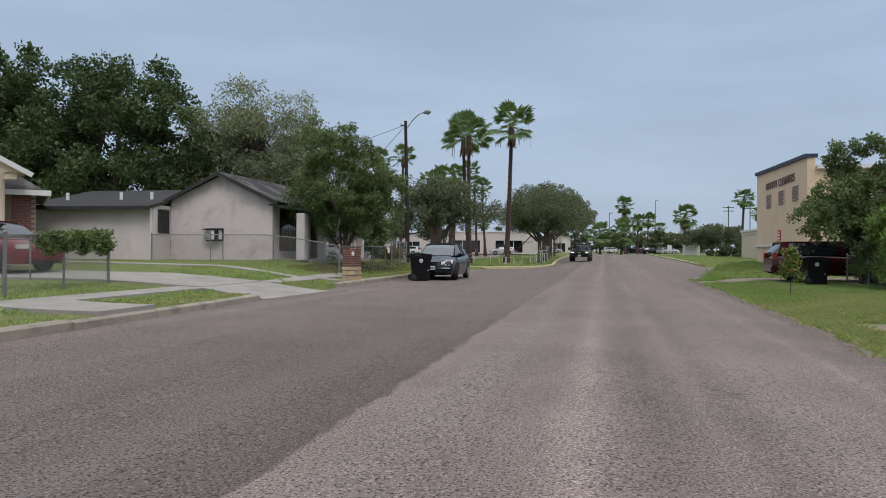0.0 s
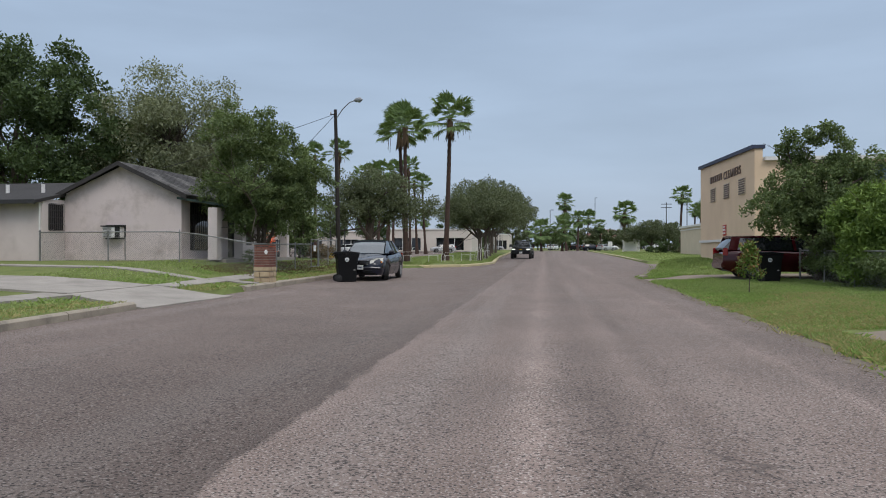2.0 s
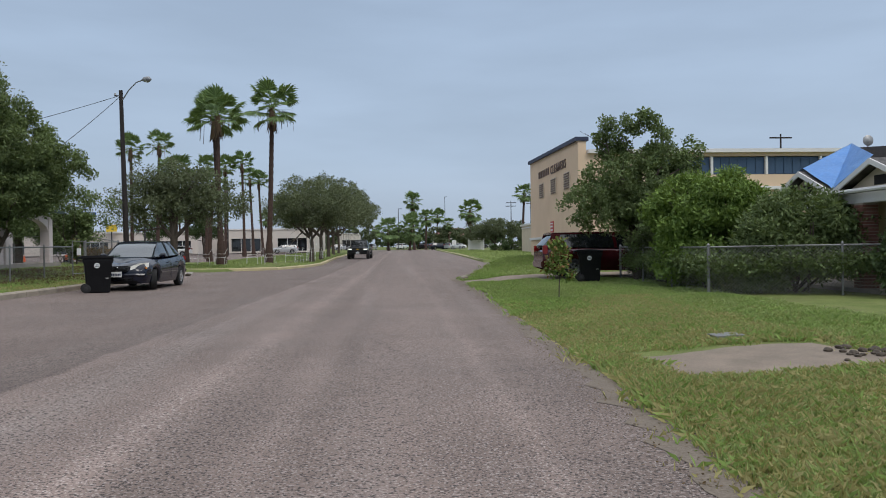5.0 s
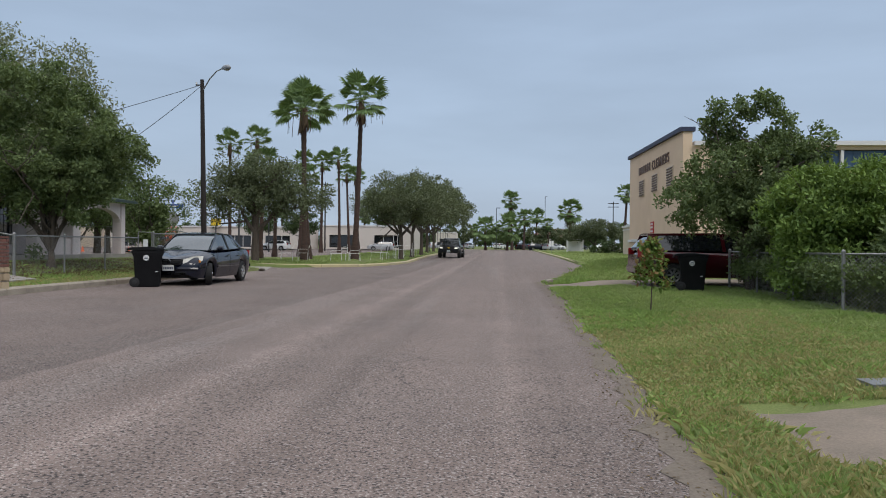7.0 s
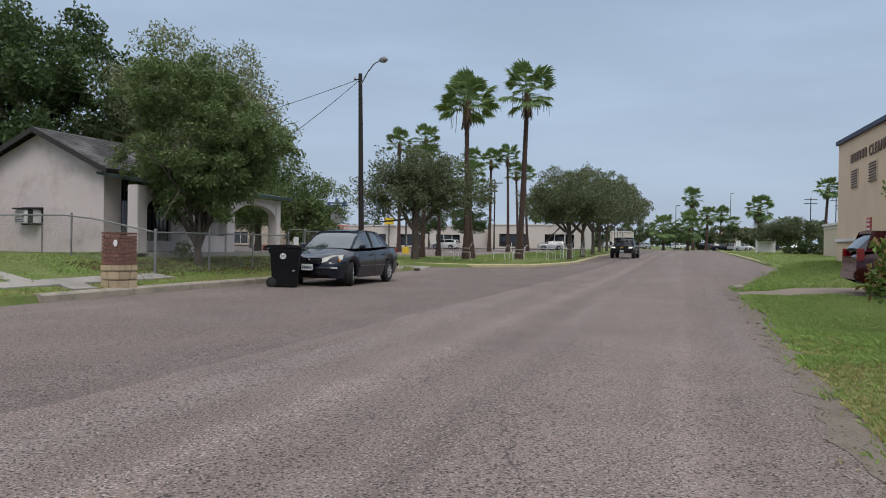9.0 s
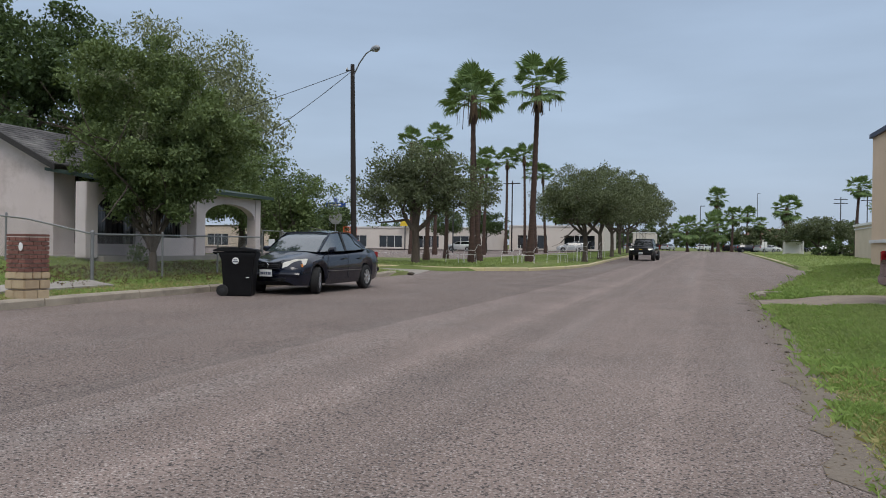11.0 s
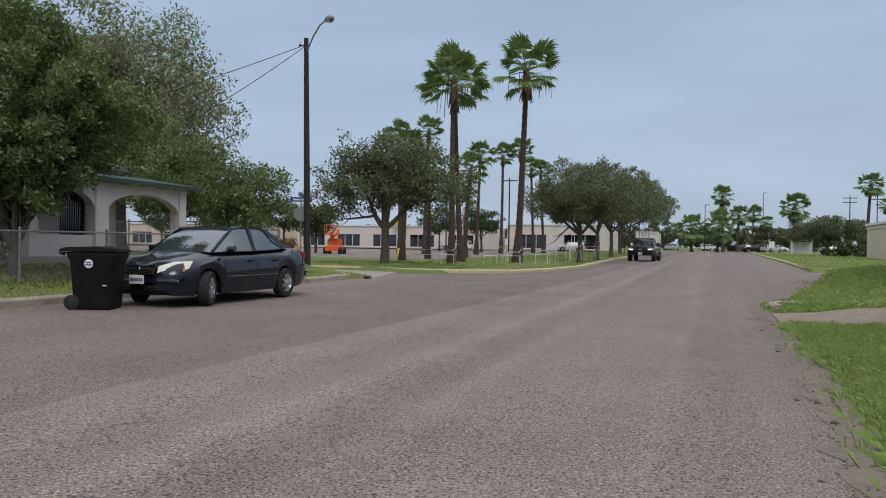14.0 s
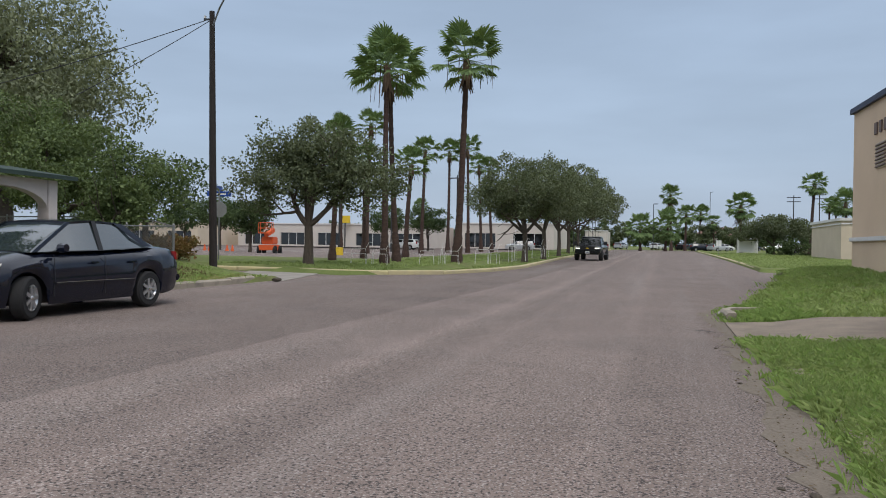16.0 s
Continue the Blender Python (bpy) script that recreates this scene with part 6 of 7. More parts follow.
def sedan(x, y, z, turn, paint_name, label, detail=True, steer=0.0, group=""):
    c = thing("car", x, y, z, turn, label, "car", group)
    L, ax, R = 4.53, (0.88, 3.48), 0.31
    top = [(0, 0.60), (0.06, 0.70), (0.25, 0.80), (0.6, 0.89), (1.0, 0.97), (1.25, 1.00), (3.5, 1.04), (3.75, 1.08), (4.25, 1.07), (4.42, 1.0), (4.53, 0.72)]
    half = [(0, 0.56), (0.05, 0.66), (0.2, 0.77), (0.5, 0.83), (0.9, 0.848), (3.6, 0.85), (4.1, 0.82), (4.4, 0.75), (4.53, 0.64)]
    bot = [(0, 0.30), (0.1, 0.21), (0.6, 0.19), (3.9, 0.20), (4.3, 0.25), (4.53, 0.40)]
    sh = [(0, 0.56), (0.3, 0.70), (1.0, 0.84), (2.0, 0.88), (3.6, 0.93), (4.3, 0.92), (4.53, 0.66)]
    part("body", body_shell(L, top, half, bot, ax, R + 0.055, sh, SECT), paint_name, c, smooth=True)
    part("underbody", Geo().span((0.25, -0.60, 0.2), (4.3, 0.60, 0.62)), "plastic_black", c)
    st = [(1.02, 0.70, 0.955, 0.66, 0.96), (1.45, 0.765, 0.98, 0.60, 1.235), (1.85, 0.775, 0.985, 0.575, 1.425), (2.3, 0.78, 0.99, 0.57, 1.455), (2.9, 0.775, 1.0, 0.565, 1.435), (3.3, 0.74, 1.02, 0.57, 1.27), (3.78, 0.68, 1.05, 0.64, 1.075)]
    part("glasshouse", cabin(st), "glass_dark", c, smooth=True)
    roof = [(1.80, 0.0, 0.0, 0.60, 1.428), (2.3, 0.0, 0.0, 0.595, 1.468), (2.92, 0.0, 0.0, 0.585, 1.447)]
    vs, fs = [], []
    for xx, _, _, w, zz in roof:
        vs += [(xx, -w, zz - 0.025), (xx, -w, zz), (xx, -w * 0.5, zz + 0.022), (xx, w * 0.5, zz + 0.022), (xx, w, zz), (xx, w, zz - 0.025)]
    for i in range(2):
        for j in range(5):
            fs.append((i * 6 + j, (i + 1) * 6 + j, (i + 1) * 6 + j + 1, i * 6 + j + 1))
    fs += [(0, 1, 2, 3, 4, 5), (17, 16, 15, 14, 13, 12)]
    part("roof", Geo().add(vs, fs), paint_name, c, smooth=True)
    for s in (-1, 1):
        for (xa, ya, za), (xb, yb, zb), w, name in (((1.06, 0.71, 0.965), (1.84, 0.585, 1.43), 0.10, "a_pillar"), ((2.33, 0.785, 0.98), (2.36, 0.585, 1.455), 0.09, "b_pillar"), ((3.56, 0.715, 1.05), (2.94, 0.578, 1.43), 0.20, "c_pillar")):
            g = Geo()
            strip(g, (xa, s * ya, za), (xb, s * yb, zb), w, (0, s, 0.2))
            part(name, g, paint_name if name != "b_pillar" else "plastic_black", c)
        g = Geo().tube([(1.15, s * 0.79, 0.965), (2.3, s * 0.785, 0.985), (3.5, s * 0.745, 1.03)], 0.007, 5)
        part("belt_trim", g, "plastic_black", c)
        m = part("mirror", Geo().tube([(1.42, s * 0.78, 1.0), (1.40, s * 0.86, 1.02), (1.40, s * 0.97, 1.03)], [0.03, 0.075, 0.06], 8), paint_name, c, smooth=True)
        for a, b in ((1.30, 2.31), (2.36, 3.2)):
            d = Geo().tube([(a, s * 0.853, 0.30), (a + 0.01, s * 0.858, 0.62), (a, s * 0.835, 0.93)], 0.004, 4)
            part("door_gap", d, "plastic_black", c)
            part("door_handle", Geo().box((b - 0.2, s * 0.865, 0.80), (0.17, 0.03, 0.028)), paint_name, c, bevel=0.006)
        part("side_moulding", Geo().box((2.2, s * 0.855, 0.50), (1.75, 0.02, 0.035)), paint_name, c)
        part("rub_line", Geo().box((2.2, s * 0.867, 0.515), (1.75, 0.006, 0.007)), "chrome", c)
        hl = Geo().add([(0.0, s * 0.37, 0.585), (0.075, s * 0.66, 0.575), (0.32, s * 0.80, 0.68), (0.47, s * 0.77, 0.815), (0.2, s * 0.57, 0.80), (0.035, s * 0.37, 0.72),
                        (0.16, s * 0.38, 0.60), (0.2, s * 0.6, 0.60), (0.4, s * 0.7, 0.68), (0.44, s * 0.68, 0.76), (0.24, s * 0.5, 0.74), (0.2, s * 0.38, 0.68)],
                       [(0, 1, 2, 3, 4, 5), (0, 6, 7, 1), (1, 7, 8, 2), (2, 8, 9, 3), (3, 9, 10, 4), (4, 10, 11, 5), (5, 11, 6, 0)])
        h = part("headlight", hl, "lens_clear", c, "clear headlight", bevel=0.008, smooth=True)
        part("indicator", Geo().box((0.24, s * 0.735, 0.66), (0.10, 0.03, 0.06), Matrix.Rotation(s * -0.9, 3, "Z")), "amber", h)
        part("tail_light", Geo().box((4.36, s * 0.68, 0.88), (0.13, 0.13, 0.17), Matrix.Rotation(s * -0.35, 3, "Z")), "tail_red", c, bevel=0.02)
        for k, a in enumerate(ax):
            wheel(c, a, s * 0.745, R, 0.20, s, steer if k == 0 else 0.0, "alloy")
    gr = part("grille", Geo().add([(-0.03, -0.31, 0.575), (-0.03, 0.31, 0.575), (0.0, 0.345, 0.715), (0.0, -0.345, 0.715), (0.1, -0.33, 0.60), (0.1, 0.33, 0.60), (0.1, 0.37, 0.70), (0.1, -0.37, 0.70)],
                                      [(0, 1, 2, 3), (0, 4, 5, 1), (1, 5, 6, 2), (2, 6, 7, 3), (3, 7, 4, 0)]), "plastic_black", c, "chrome-edged grille")
    for zz, ww in ((0.575, 0.64), (0.612, 0.60), (0.65, 0.62), (0.715, 0.72)):
        part("grille_bar", Geo().box((-0.036 + (zz - 0.575) * 0.22, 0, zz), (0.02, ww, 0.016)), "chrome", gr)
    part("emblem", Geo().lathe([(0.0, -0.014), (0.045, -0.012), (0.05, 0.0)], 0, (-0.03, 0, 0.655), 12), "chrome", gr)
    part("lower_intake", Geo().box((0.035, 0, 0.34), (0.07, 0.95, 0.10)), "plastic_black", c, bevel=0.01)
    part("bumper", Geo().tube([(0.13, -0.74, 0.45), (0.03, -0.55, 0.46), (-0.005, 0, 0.46), (0.03, 0.55, 0.46), (0.13, 0.74, 0.45)], 0.055, 8), paint_name, c, smooth=True)
    plate(c, -0.065, 0.485)
    part("rear_bumper", Geo().tube([(4.40, -0.72, 0.48), (4.52, -0.5, 0.5), (4.55, 0, 0.5), (4.52, 0.5, 0.5), (4.40, 0.72, 0.48)], 0.07, 8), paint_name, c, smooth=True)
    part("wiper", Geo().tube([(1.1, -0.5, 0.985), (1.14, 0.1, 1.0)], 0.008, 4), "plastic_black", c)
    return c


sedan(-6.30, 30.18, road_z(-6.0, 32.0) + 0.005, 90.5, "paint_navy", "dark navy compact sedan parked at the kerb", steer=20)


def van(x, y, z, turn, paint_name, label, L=4.9, H=1.62, W=0.98, kind="car"):
    """A tall closed car; x runs from its nose to its tail."""
    c = thing(kind, x, y, z, turn, label, "car")
    ax, R = (0.95, L - 1.05), 0.34
    top = [(0, 0.72), (0.1, 0.85), (0.5, 0.98), (1.05, 1.06), (1.3, 1.08), (L - 0.2, 1.12), (L, 0.95)]
    half = [(0, 0.65 * W), (0.15, 0.85 * W), (0.6, 0.96 * W), (1.0, W), (L - 0.5, W), (L, 0.86 * W)]
    bot = [(0, 0.36), (0.15, 0.26), (L - 0.3, 0.27), (L, 0.38)]
    sh = [(0, 0.66), (0.5, 0.85), (1.2, 0.96), (L - 0.2, 1.02), (L, 0.9)]
    part("body", body_shell(L, top, half, bot, ax, R + 0.06, sh, SECT), paint_name, c, smooth=True)
    part("underbody", Geo().span((0.3, -0.7, 0.26), (L - 0.3, 0.7, 0.68)), "plastic_black", c)
    st = [(1.0, 0.80 * W, 1.02, 0.76 * W, 1.04), (1.5, 0.88 * W, 1.04, 0.72 * W, H - 0.22), (1.9, 0.9 * W, 1.05, 0.70 * W, H - 0.06), (2.6, 0.9 * W, 1.06, 0.7 * W, H - 0.02), (L - 0.45, 0.88 * W, 1.08, 0.68 * W, H - 0.05), (L - 0.06, 0.84 * W, 1.08, 0.66 * W, 1.14)]
    part("glasshouse", cabin(st), "glass_tint", c, smooth=True)
    vs, fs = [], []
    rf = [(1.82, 0.72 * W, H - 0.07), (2.6, 0.73 * W, H - 0.01), (L - 0.35, 0.71 * W, H - 0.04)]
    for xx, w, zz in rf:
        vs += [(xx, -w, zz - 0.06), (xx, -w, zz), (xx, 0, zz + 0.03), (xx, w, zz), (xx, w, zz - 0.06)]
    for i in range(2):
        for j in range(4):
            fs.append((i * 5 + j, (i + 1) * 5 + j, (i + 1) * 5 + j + 1, i * 5 + j + 1))
    fs += [(0, 1, 2, 3, 4), (14, 13, 12, 11, 10)]
    part("roof", Geo().add(vs, fs), paint_name, c, smooth=True)
    for s in (-1, 1):
        for (xa, ya, za), (xb, yb, zb), w, nm in (((1.05, 0.81 * W, 1.03), (1.86, 0.715 * W, H - 0.07), 0.12, "a_pillar"), ((2.35, 0.905 * W, 1.05), (2.4, 0.715 * W, H - 0.05), 0.1, "b_pillar"), ((L - 0.35, 0.875 * W, 1.07), (L - 0.5, 0.695 * W, H - 0.06), 0.32, "d_pillar")):
            g = Geo()
            strip(g, (xa, s * ya, za), (xb, s * yb, zb), w, (0, s, 0.2))
            part(nm, g, paint_name, c)
        part("tail_light", Geo().box((L - 0.09, s * 0.84 * W, 1.0), (0.16, 0.14, 0.30)), "tail_red", c, bevel=0.02)
        part("headlight", Geo().box((0.16, s * 0.72 * W, 0.76), (0.22, 0.34, 0.14), Matrix.Rotation(s * -0.5, 3, "Z")), "lens_clear", c, bevel=0.02)
        part("door_handle", Geo().box((2.1, s * 1.005 * W, 0.92), (0.16, 0.03, 0.03)), paint_name, c)
        part("mirror", Geo().tube([(1.4, s * 0.9 * W, 1.08), (1.4, s * 1.12 * W, 1.1)], [0.04, 0.08], 8), paint_name, c)
        for a in ax:
            wheel(c, a, s * (W - 0.11), R, 0.22, s, 0, "alloy")
    part("bumper", Geo().box((L - 0.02, 0, 0.5), (0.14, 1.7 * W, 0.22)), paint_name, c, bevel=0.03)
    part("front_bumper", Geo().box((0.03, 0, 0.48), (0.14, 1.4 * W, 0.24)), paint_name, c, bevel=0.03)
    return c


van(11.65, 34.4, lawn_z(8.5, 34.4) + 0.01, 180, "paint_maroon", "dark maroon minivan parked on the grass beside a bin")
van(-16.0, 21.2, lawn_z(-17, 21.2) + 0.035, 176, "paint_red", "red sport utility car parked in the driveway", L=4.4, H=1.6)


def pickup(x, y, z, turn, paint_name, label, black=True, sc=1.0, group=""):
    c = thing("pickup_truck", x, y, z, turn, label, "pickup truck", group)
    L, ax, R, W = 5.8, (1.0, 4.65), 0.43, 1.0
    top = [(0, 1.02), (0.1, 1.14), (1.3, 1.22), (1.6, 1.26), (3.7, 1.30), (3.72, 1.34), (5.7, 1.36), (5.8, 1.30)]
    half = [(0, 0.90), (0.12, 0.97), (0.6, W), (5.5, W), (5.8, 0.97)]
    bot = [(0, 0.50), (0.2, 0.46), (5.4, 0.52), (5.8, 0.58)]
    sh = [(0, 0.95), (0.3, 1.06), (1.5, 1.15), (5.8, 1.20)]
    part("body", body_shell(L, top, half, bot, ax, R + 0.09, sh, SECT[:5] + [(0.9, 1.6), (0.6, 1.95), (0.0, 2.0)]), paint_name, c, smooth=True)
    part("underbody", Geo().span((0.3, -0.75, 0.46), (5.5, 0.75, 0.9)), "plastic_black", c)
    part("bed", Geo().span((3.85, -0.78, 1.20), (5.7, 0.78, 1.375)), "plastic_black", c)
    st = [(1.45, 0.84, 1.20, 0.8, 1.22), (2.0, 0.9, 1.22, 0.74, 1.62), (2.35, 0.91, 1.22, 0.72, 1.82), (3.5, 0.9, 1.24, 0.71, 1.82), (3.72, 0.86, 1.26, 0.74, 1.5)]
    part("glasshouse", cabin(st), "glass_tint" if black else "glass_dark", c, smooth=True)
    part("roof", Geo().add([(2.25, -0.75, 1.80), (2.25, 0.75, 1.80), (3.6, 0.73, 1.82), (3.6, -0.73, 1.82), (2.35, -0.7, 1.87), (2.35, 0.7, 1.87), (3.5, 0.68, 1.88), (3.5, -0.68, 1.88)],
                           [(3, 2, 1, 0), (4, 5, 6, 7), (0, 1, 5, 4), (1, 2, 6, 5), (2, 3, 7, 6), (3, 0, 4, 7)]), paint_name, c, bevel=0.02, smooth=True)
    for s in (-1, 1):
        for (xa, ya, za), (xb, yb, zb), w in (((1.5, 0.86, 1.21), (2.28, 0.74, 1.8), 0.13), ((2.85, 0.915, 1.22), (2.9, 0.73, 1.82), 0.12), ((3.62, 0.885, 1.24), (3.52, 0.73, 1.8), 0.26)):
            g = Geo()
            strip(g, (xa, s * ya, za), (xb, s * yb, zb), w, (0, s, 0.2), 0.015)
            part("pillar", g, paint_name, c)
        m = part("mirror", Geo().box((1.85, s * 1.17, 1.33), (0.14, 0.26, 0.30)), "plastic_black", c, bevel=0.03)
        part("mirror_arm", Geo().tube([(1.85, s * 0.92, 1.26), (1.85, s * 1.1, 1.28)], 0.03, 6), "plastic_black", m)
        part("headlight", Geo().box((0.07, s * 0.76, 0.98), (0.16, 0.40, 0.13), Matrix.Rotation(s * -0.25, 3, "Z")), "lens_clear", c, bevel=0.02)
        part("daytime_lamp", Geo().box((-0.012, s * 0.72, 0.925), (0.03, 0.32, 0.03), Matrix.Rotation(s * -0.2, 3, "Z")), "lamp_glow", c)
        part("fog_lamp", Geo().box((-0.03, s * 0.85, 0.66), (0.05, 0.06, 0.14)), "lamp_glow", c)
        part("step", Geo().tube([(1.7, s * 1.0, 0.48), (3.9, s * 1.0, 0.48)], 0.05, 8), "plastic_black", c)
        for a, b in ((1.7, 2.8), (2.86, 3.6)):
            part("door_handle", Geo().box((b - 0.12, s * 1.0, 1.06), (0.18, 0.03, 0.035)), paint_name, c)
        part("tail_light", Geo().box((5.76, s * 0.93, 1.12), (0.1, 0.12, 0.4)), "tail_red", c)
        for a in ax:
            wheel(c, a, s * 0.92, R, 0.30, s, 0, "black" if black else "alloy")
    gr = part("grille", Geo().box((-0.01, 0, 0.93), (0.06, 1.15, 0.34)), "plastic_black", c, bevel=0.02)
    for zz in (0.82, 0.9, 0.98, 1.05):
        part("grille_bar", Geo().box((-0.05, 0, zz), (0.02, 1.1, 0.02)), "plastic_black", gr)
    part("emblem", Geo().box((-0.06, 0, 0.94), (0.02, 0.24, 0.035)).box((-0.06, 0, 0.94), (0.02, 0.12, 0.08)), "yellow", gr)
    part("bumper", Geo().box((-0.02, 0, 0.66), (0.16, 1.86, 0.24)), paint_name if black else "chrome", c, bevel=0.03)
    plate(c, -0.115, 0.62)
    return c


pickup(-2.2, 80.0, road_z(-2.2, 83), 88, "paint_black", "black lifted pickup truck with lamps lit on the road")

# far parked cars at the end of the road
for k, (x, y, col) in enumerate(((12.5, 172, "paint_navy"), (15.2, 173, "paint_silver"), (8.6, 190, "paint_black"), (18.0, 190, "paint_white"), (13.2, 192, "paint_black"), (-4.4, 193, "paint_silver"), (-9.5, 182, "paint_silver"), (23.0, 191, "paint_navy"), (3.2, 195, "paint_white"))):
    van(x, y, road_z(x, y) + 0.05, 200 + 25 * (k % 3), col, "parked car at the far end of the street", L=4.5, H=1.5, W=0.9)
pickup(19.2, 152, rise(152) + 0.05, 10, "paint_white", "white pickup truck parked beyond the far verge", False)
van(26.5, 118, rise(118) + 0.05, 8, "paint_silver", "silver car parked by the hedge", L=4.5, H=1.45, W=0.9)
van(-34, 122, rise(122) + 0.05, 0, "paint_white", "white car in the shop car park", L=4.5, H=1.5, W=0.9)
van(-20, 136, rise(136) + 0.05, 15, "paint_silver", "silver car in the shop car park", L=4.5, H=1.5, W=0.9)


# ---- house under a blue tarpaulin ----
def tarp_house():
    """Faces the street (-x); two porch gables with the tarpaulin drawn down between them."""
    h = thing("tarp_house", 12.6, 25.7, 0.05, -90, "small house with blue tarpaulin roof and brick porch columns", "house")
    ops = [(0.6, 1.7, 0.9, 2.0), (2.6, 3.5, 0.02, 2.05), (4.4, 5.6, 0.9, 2.0)]
    w = part("wall", wall_with_openings(7.0, 2.35, 0.2, ops), "cream_wall", h)
    w.location = (-3.4, 1.7, 0)
    for a, b, z0, z1 in ops:
        pane = part("door" if z0 < 0.1 else "window", Geo().span((a - 3.4, 1.78, z0), (b - 3.4, 1.82, z1)), "glass_tint", h)
        for x in (a - 3.4, b - 3.4):
            part("frame", Geo().box((x, 1.68, (z0 + z1) / 2), (0.08, 0.05, z1 - z0)), "trim_white", pane)
    part("wall", Geo().span((3.4, 1.9, 0), (3.6, 6.0, 2.35)), "cream_wall", h)
    part("wall", Geo().span((-3.4, 1.9, 0), (-3.2, 6.0, 2.35)), "cream_wall", h)
    part("wall", Geo().span((-3.4, 6.0, 0), (3.6, 6.2, 2.35)), "cream_wall", h)
    part("porch_floor", Geo().span((-3.3, -0.25, -0.2), (3.6, 1.7, 0.1)), "concrete", h)
    part("porch_beam", Geo().span((-3.4, -0.15, 2.06), (3.7, 0.15, 2.3)), "trim_white", h, bevel=0.01)
    part("porch_ceiling", Geo().span((-3.4, 0.15, 2.2), (3.6, 1.7, 2.26)), "trim_white", h)
    part("gutter", Geo().tube([(-3.5, -0.32, 2.34), (3.8, -0.32, 2.34)], 0.055, 8), "trim_white", h)
    for apex in (-1.4, 1.55):
        part("gable", Geo().prism([(apex - 1.3, 2.34), (apex + 1.3, 2.34), (apex, 2.9)], 1, -0.05, 0.05), "cream_wall", h)
        part("gable_vent", Geo().span((apex - 0.22, -0.075, 2.45), (apex + 0.22, -0.053, 2.66)), "dark_inside", h)
        for s in (-1, 1):
            part("bargeboard", Geo().prism([(apex, 2.90), (apex + s * 1.56, 2.24), (apex + s * 1.56, 2.36), (apex, 3.03)], 1, -0.34, -0.30), "trim_white", h)
            part("roof_slope", Geo().prism([(apex, 2.98), (apex + s * 1.53, 2.31), (apex + s * 1.53, 2.36), (apex, 3.04)], 1, -0.30, 4.0), "shingle", h)
    part("roof", Geo().add([(-3.8, 1.2, 2.36), (3.9, 1.2, 2.36), (3.9, 6.5, 2.36), (-3.8, 6.5, 2.36), (-2.9, 2.2, 3.85), (1.6, 4.0, 3.5)],
                           [(0, 1, 5, 4), (1, 2, 5), (2, 3, 4, 5), (3, 0, 4), (3, 2, 1, 0)]), "shingle", h, "dark shingle hip roof")
    # tarpaulin draped from the peak over the two porch gables, with sagging folds
    peak, left, dip, right, far = (Vector(q) for q in ((-2.9, 2.1, 3.95), (-1.4, -0.2, 3.08), (0.05, -0.26, 2.44), (1.55, -0.2, 3.08), (-3.3, 0.2, 2.6)))
    for a, b, c in ((peak, left, dip), (peak, dip, right), (peak, far, left)):
        g, n = Geo(), 10
        up = (b - a).cross(c - a).normalized()
        up = up if up.z > 0 else -up
        rows = []
        for i in range(n + 1):
            rows.append([])
            for k in range(i + 1):
                p = a.lerp(b.lerp(c, k / i if i else 0), i / n)
                p = p + up * (0.03 + 0.022 * noise.noise(p * 3.0))
                rows[-1].append(len(g.v))
                g.v.append(tuple(p))
        for i in range(n):
            for k in range(i + 1):
                g.f.append((rows[i][k], rows[i + 1][k], rows[i + 1][k + 1]))
                if k < i:
                    g.f.append((rows[i][k], rows[i + 1][k + 1], rows[i][k + 1]))
        part("tarpaulin", g, "tarp", h, "bright blue tarpaulin tied over the roof")
    for x in (-2.6, 0.9, 3.3):
        col = part("porch_column", Geo().span((x - 0.17, -0.17, 0.1), (x + 0.17, 0.17, 2.06)), "mortar", h, "red brick porch column")
        for r in range(25):
            for k in range(2):
                part("brick", Geo().span((x - 0.18 + k * 0.182, -0.185, 0.104 + r * 0.077), (x - 0.004 + k * 0.182, 0.185, 0.168 + r * 0.077)), "brick", col)


def roof_dish():
    d = thing("satellite_dish", 23.7, 42.0, 5.15, 0, "grey satellite dish on the flat tan building roof", "dish")
    part("dish", Geo().lathe([(0.0, 0.0), (0.14, 0.02), (0.25, 0.07), (0.26, 0.07), (0.14, 0.01), (0.0, -0.01)], 1, (0.2, -0.1, 0.85), 18), "sign_back", d, smooth=True)
    part("mast", Geo().tube([(0.2, 0, -0.02), (0.2, 0, 0.86)], 0.03, 6), "galv", d)
    u = thing("roof_unit", 22.8, 42.0, 5.13, 0, "dark ventilation unit on the flat roof", "ventilator")
    part("casing", Geo().span((-0.5, -0.4, 0.0), (0.7, 0.4, 0.45)), "steel_dark", u, bevel=0.02)


roof_dish()
tarp_house()


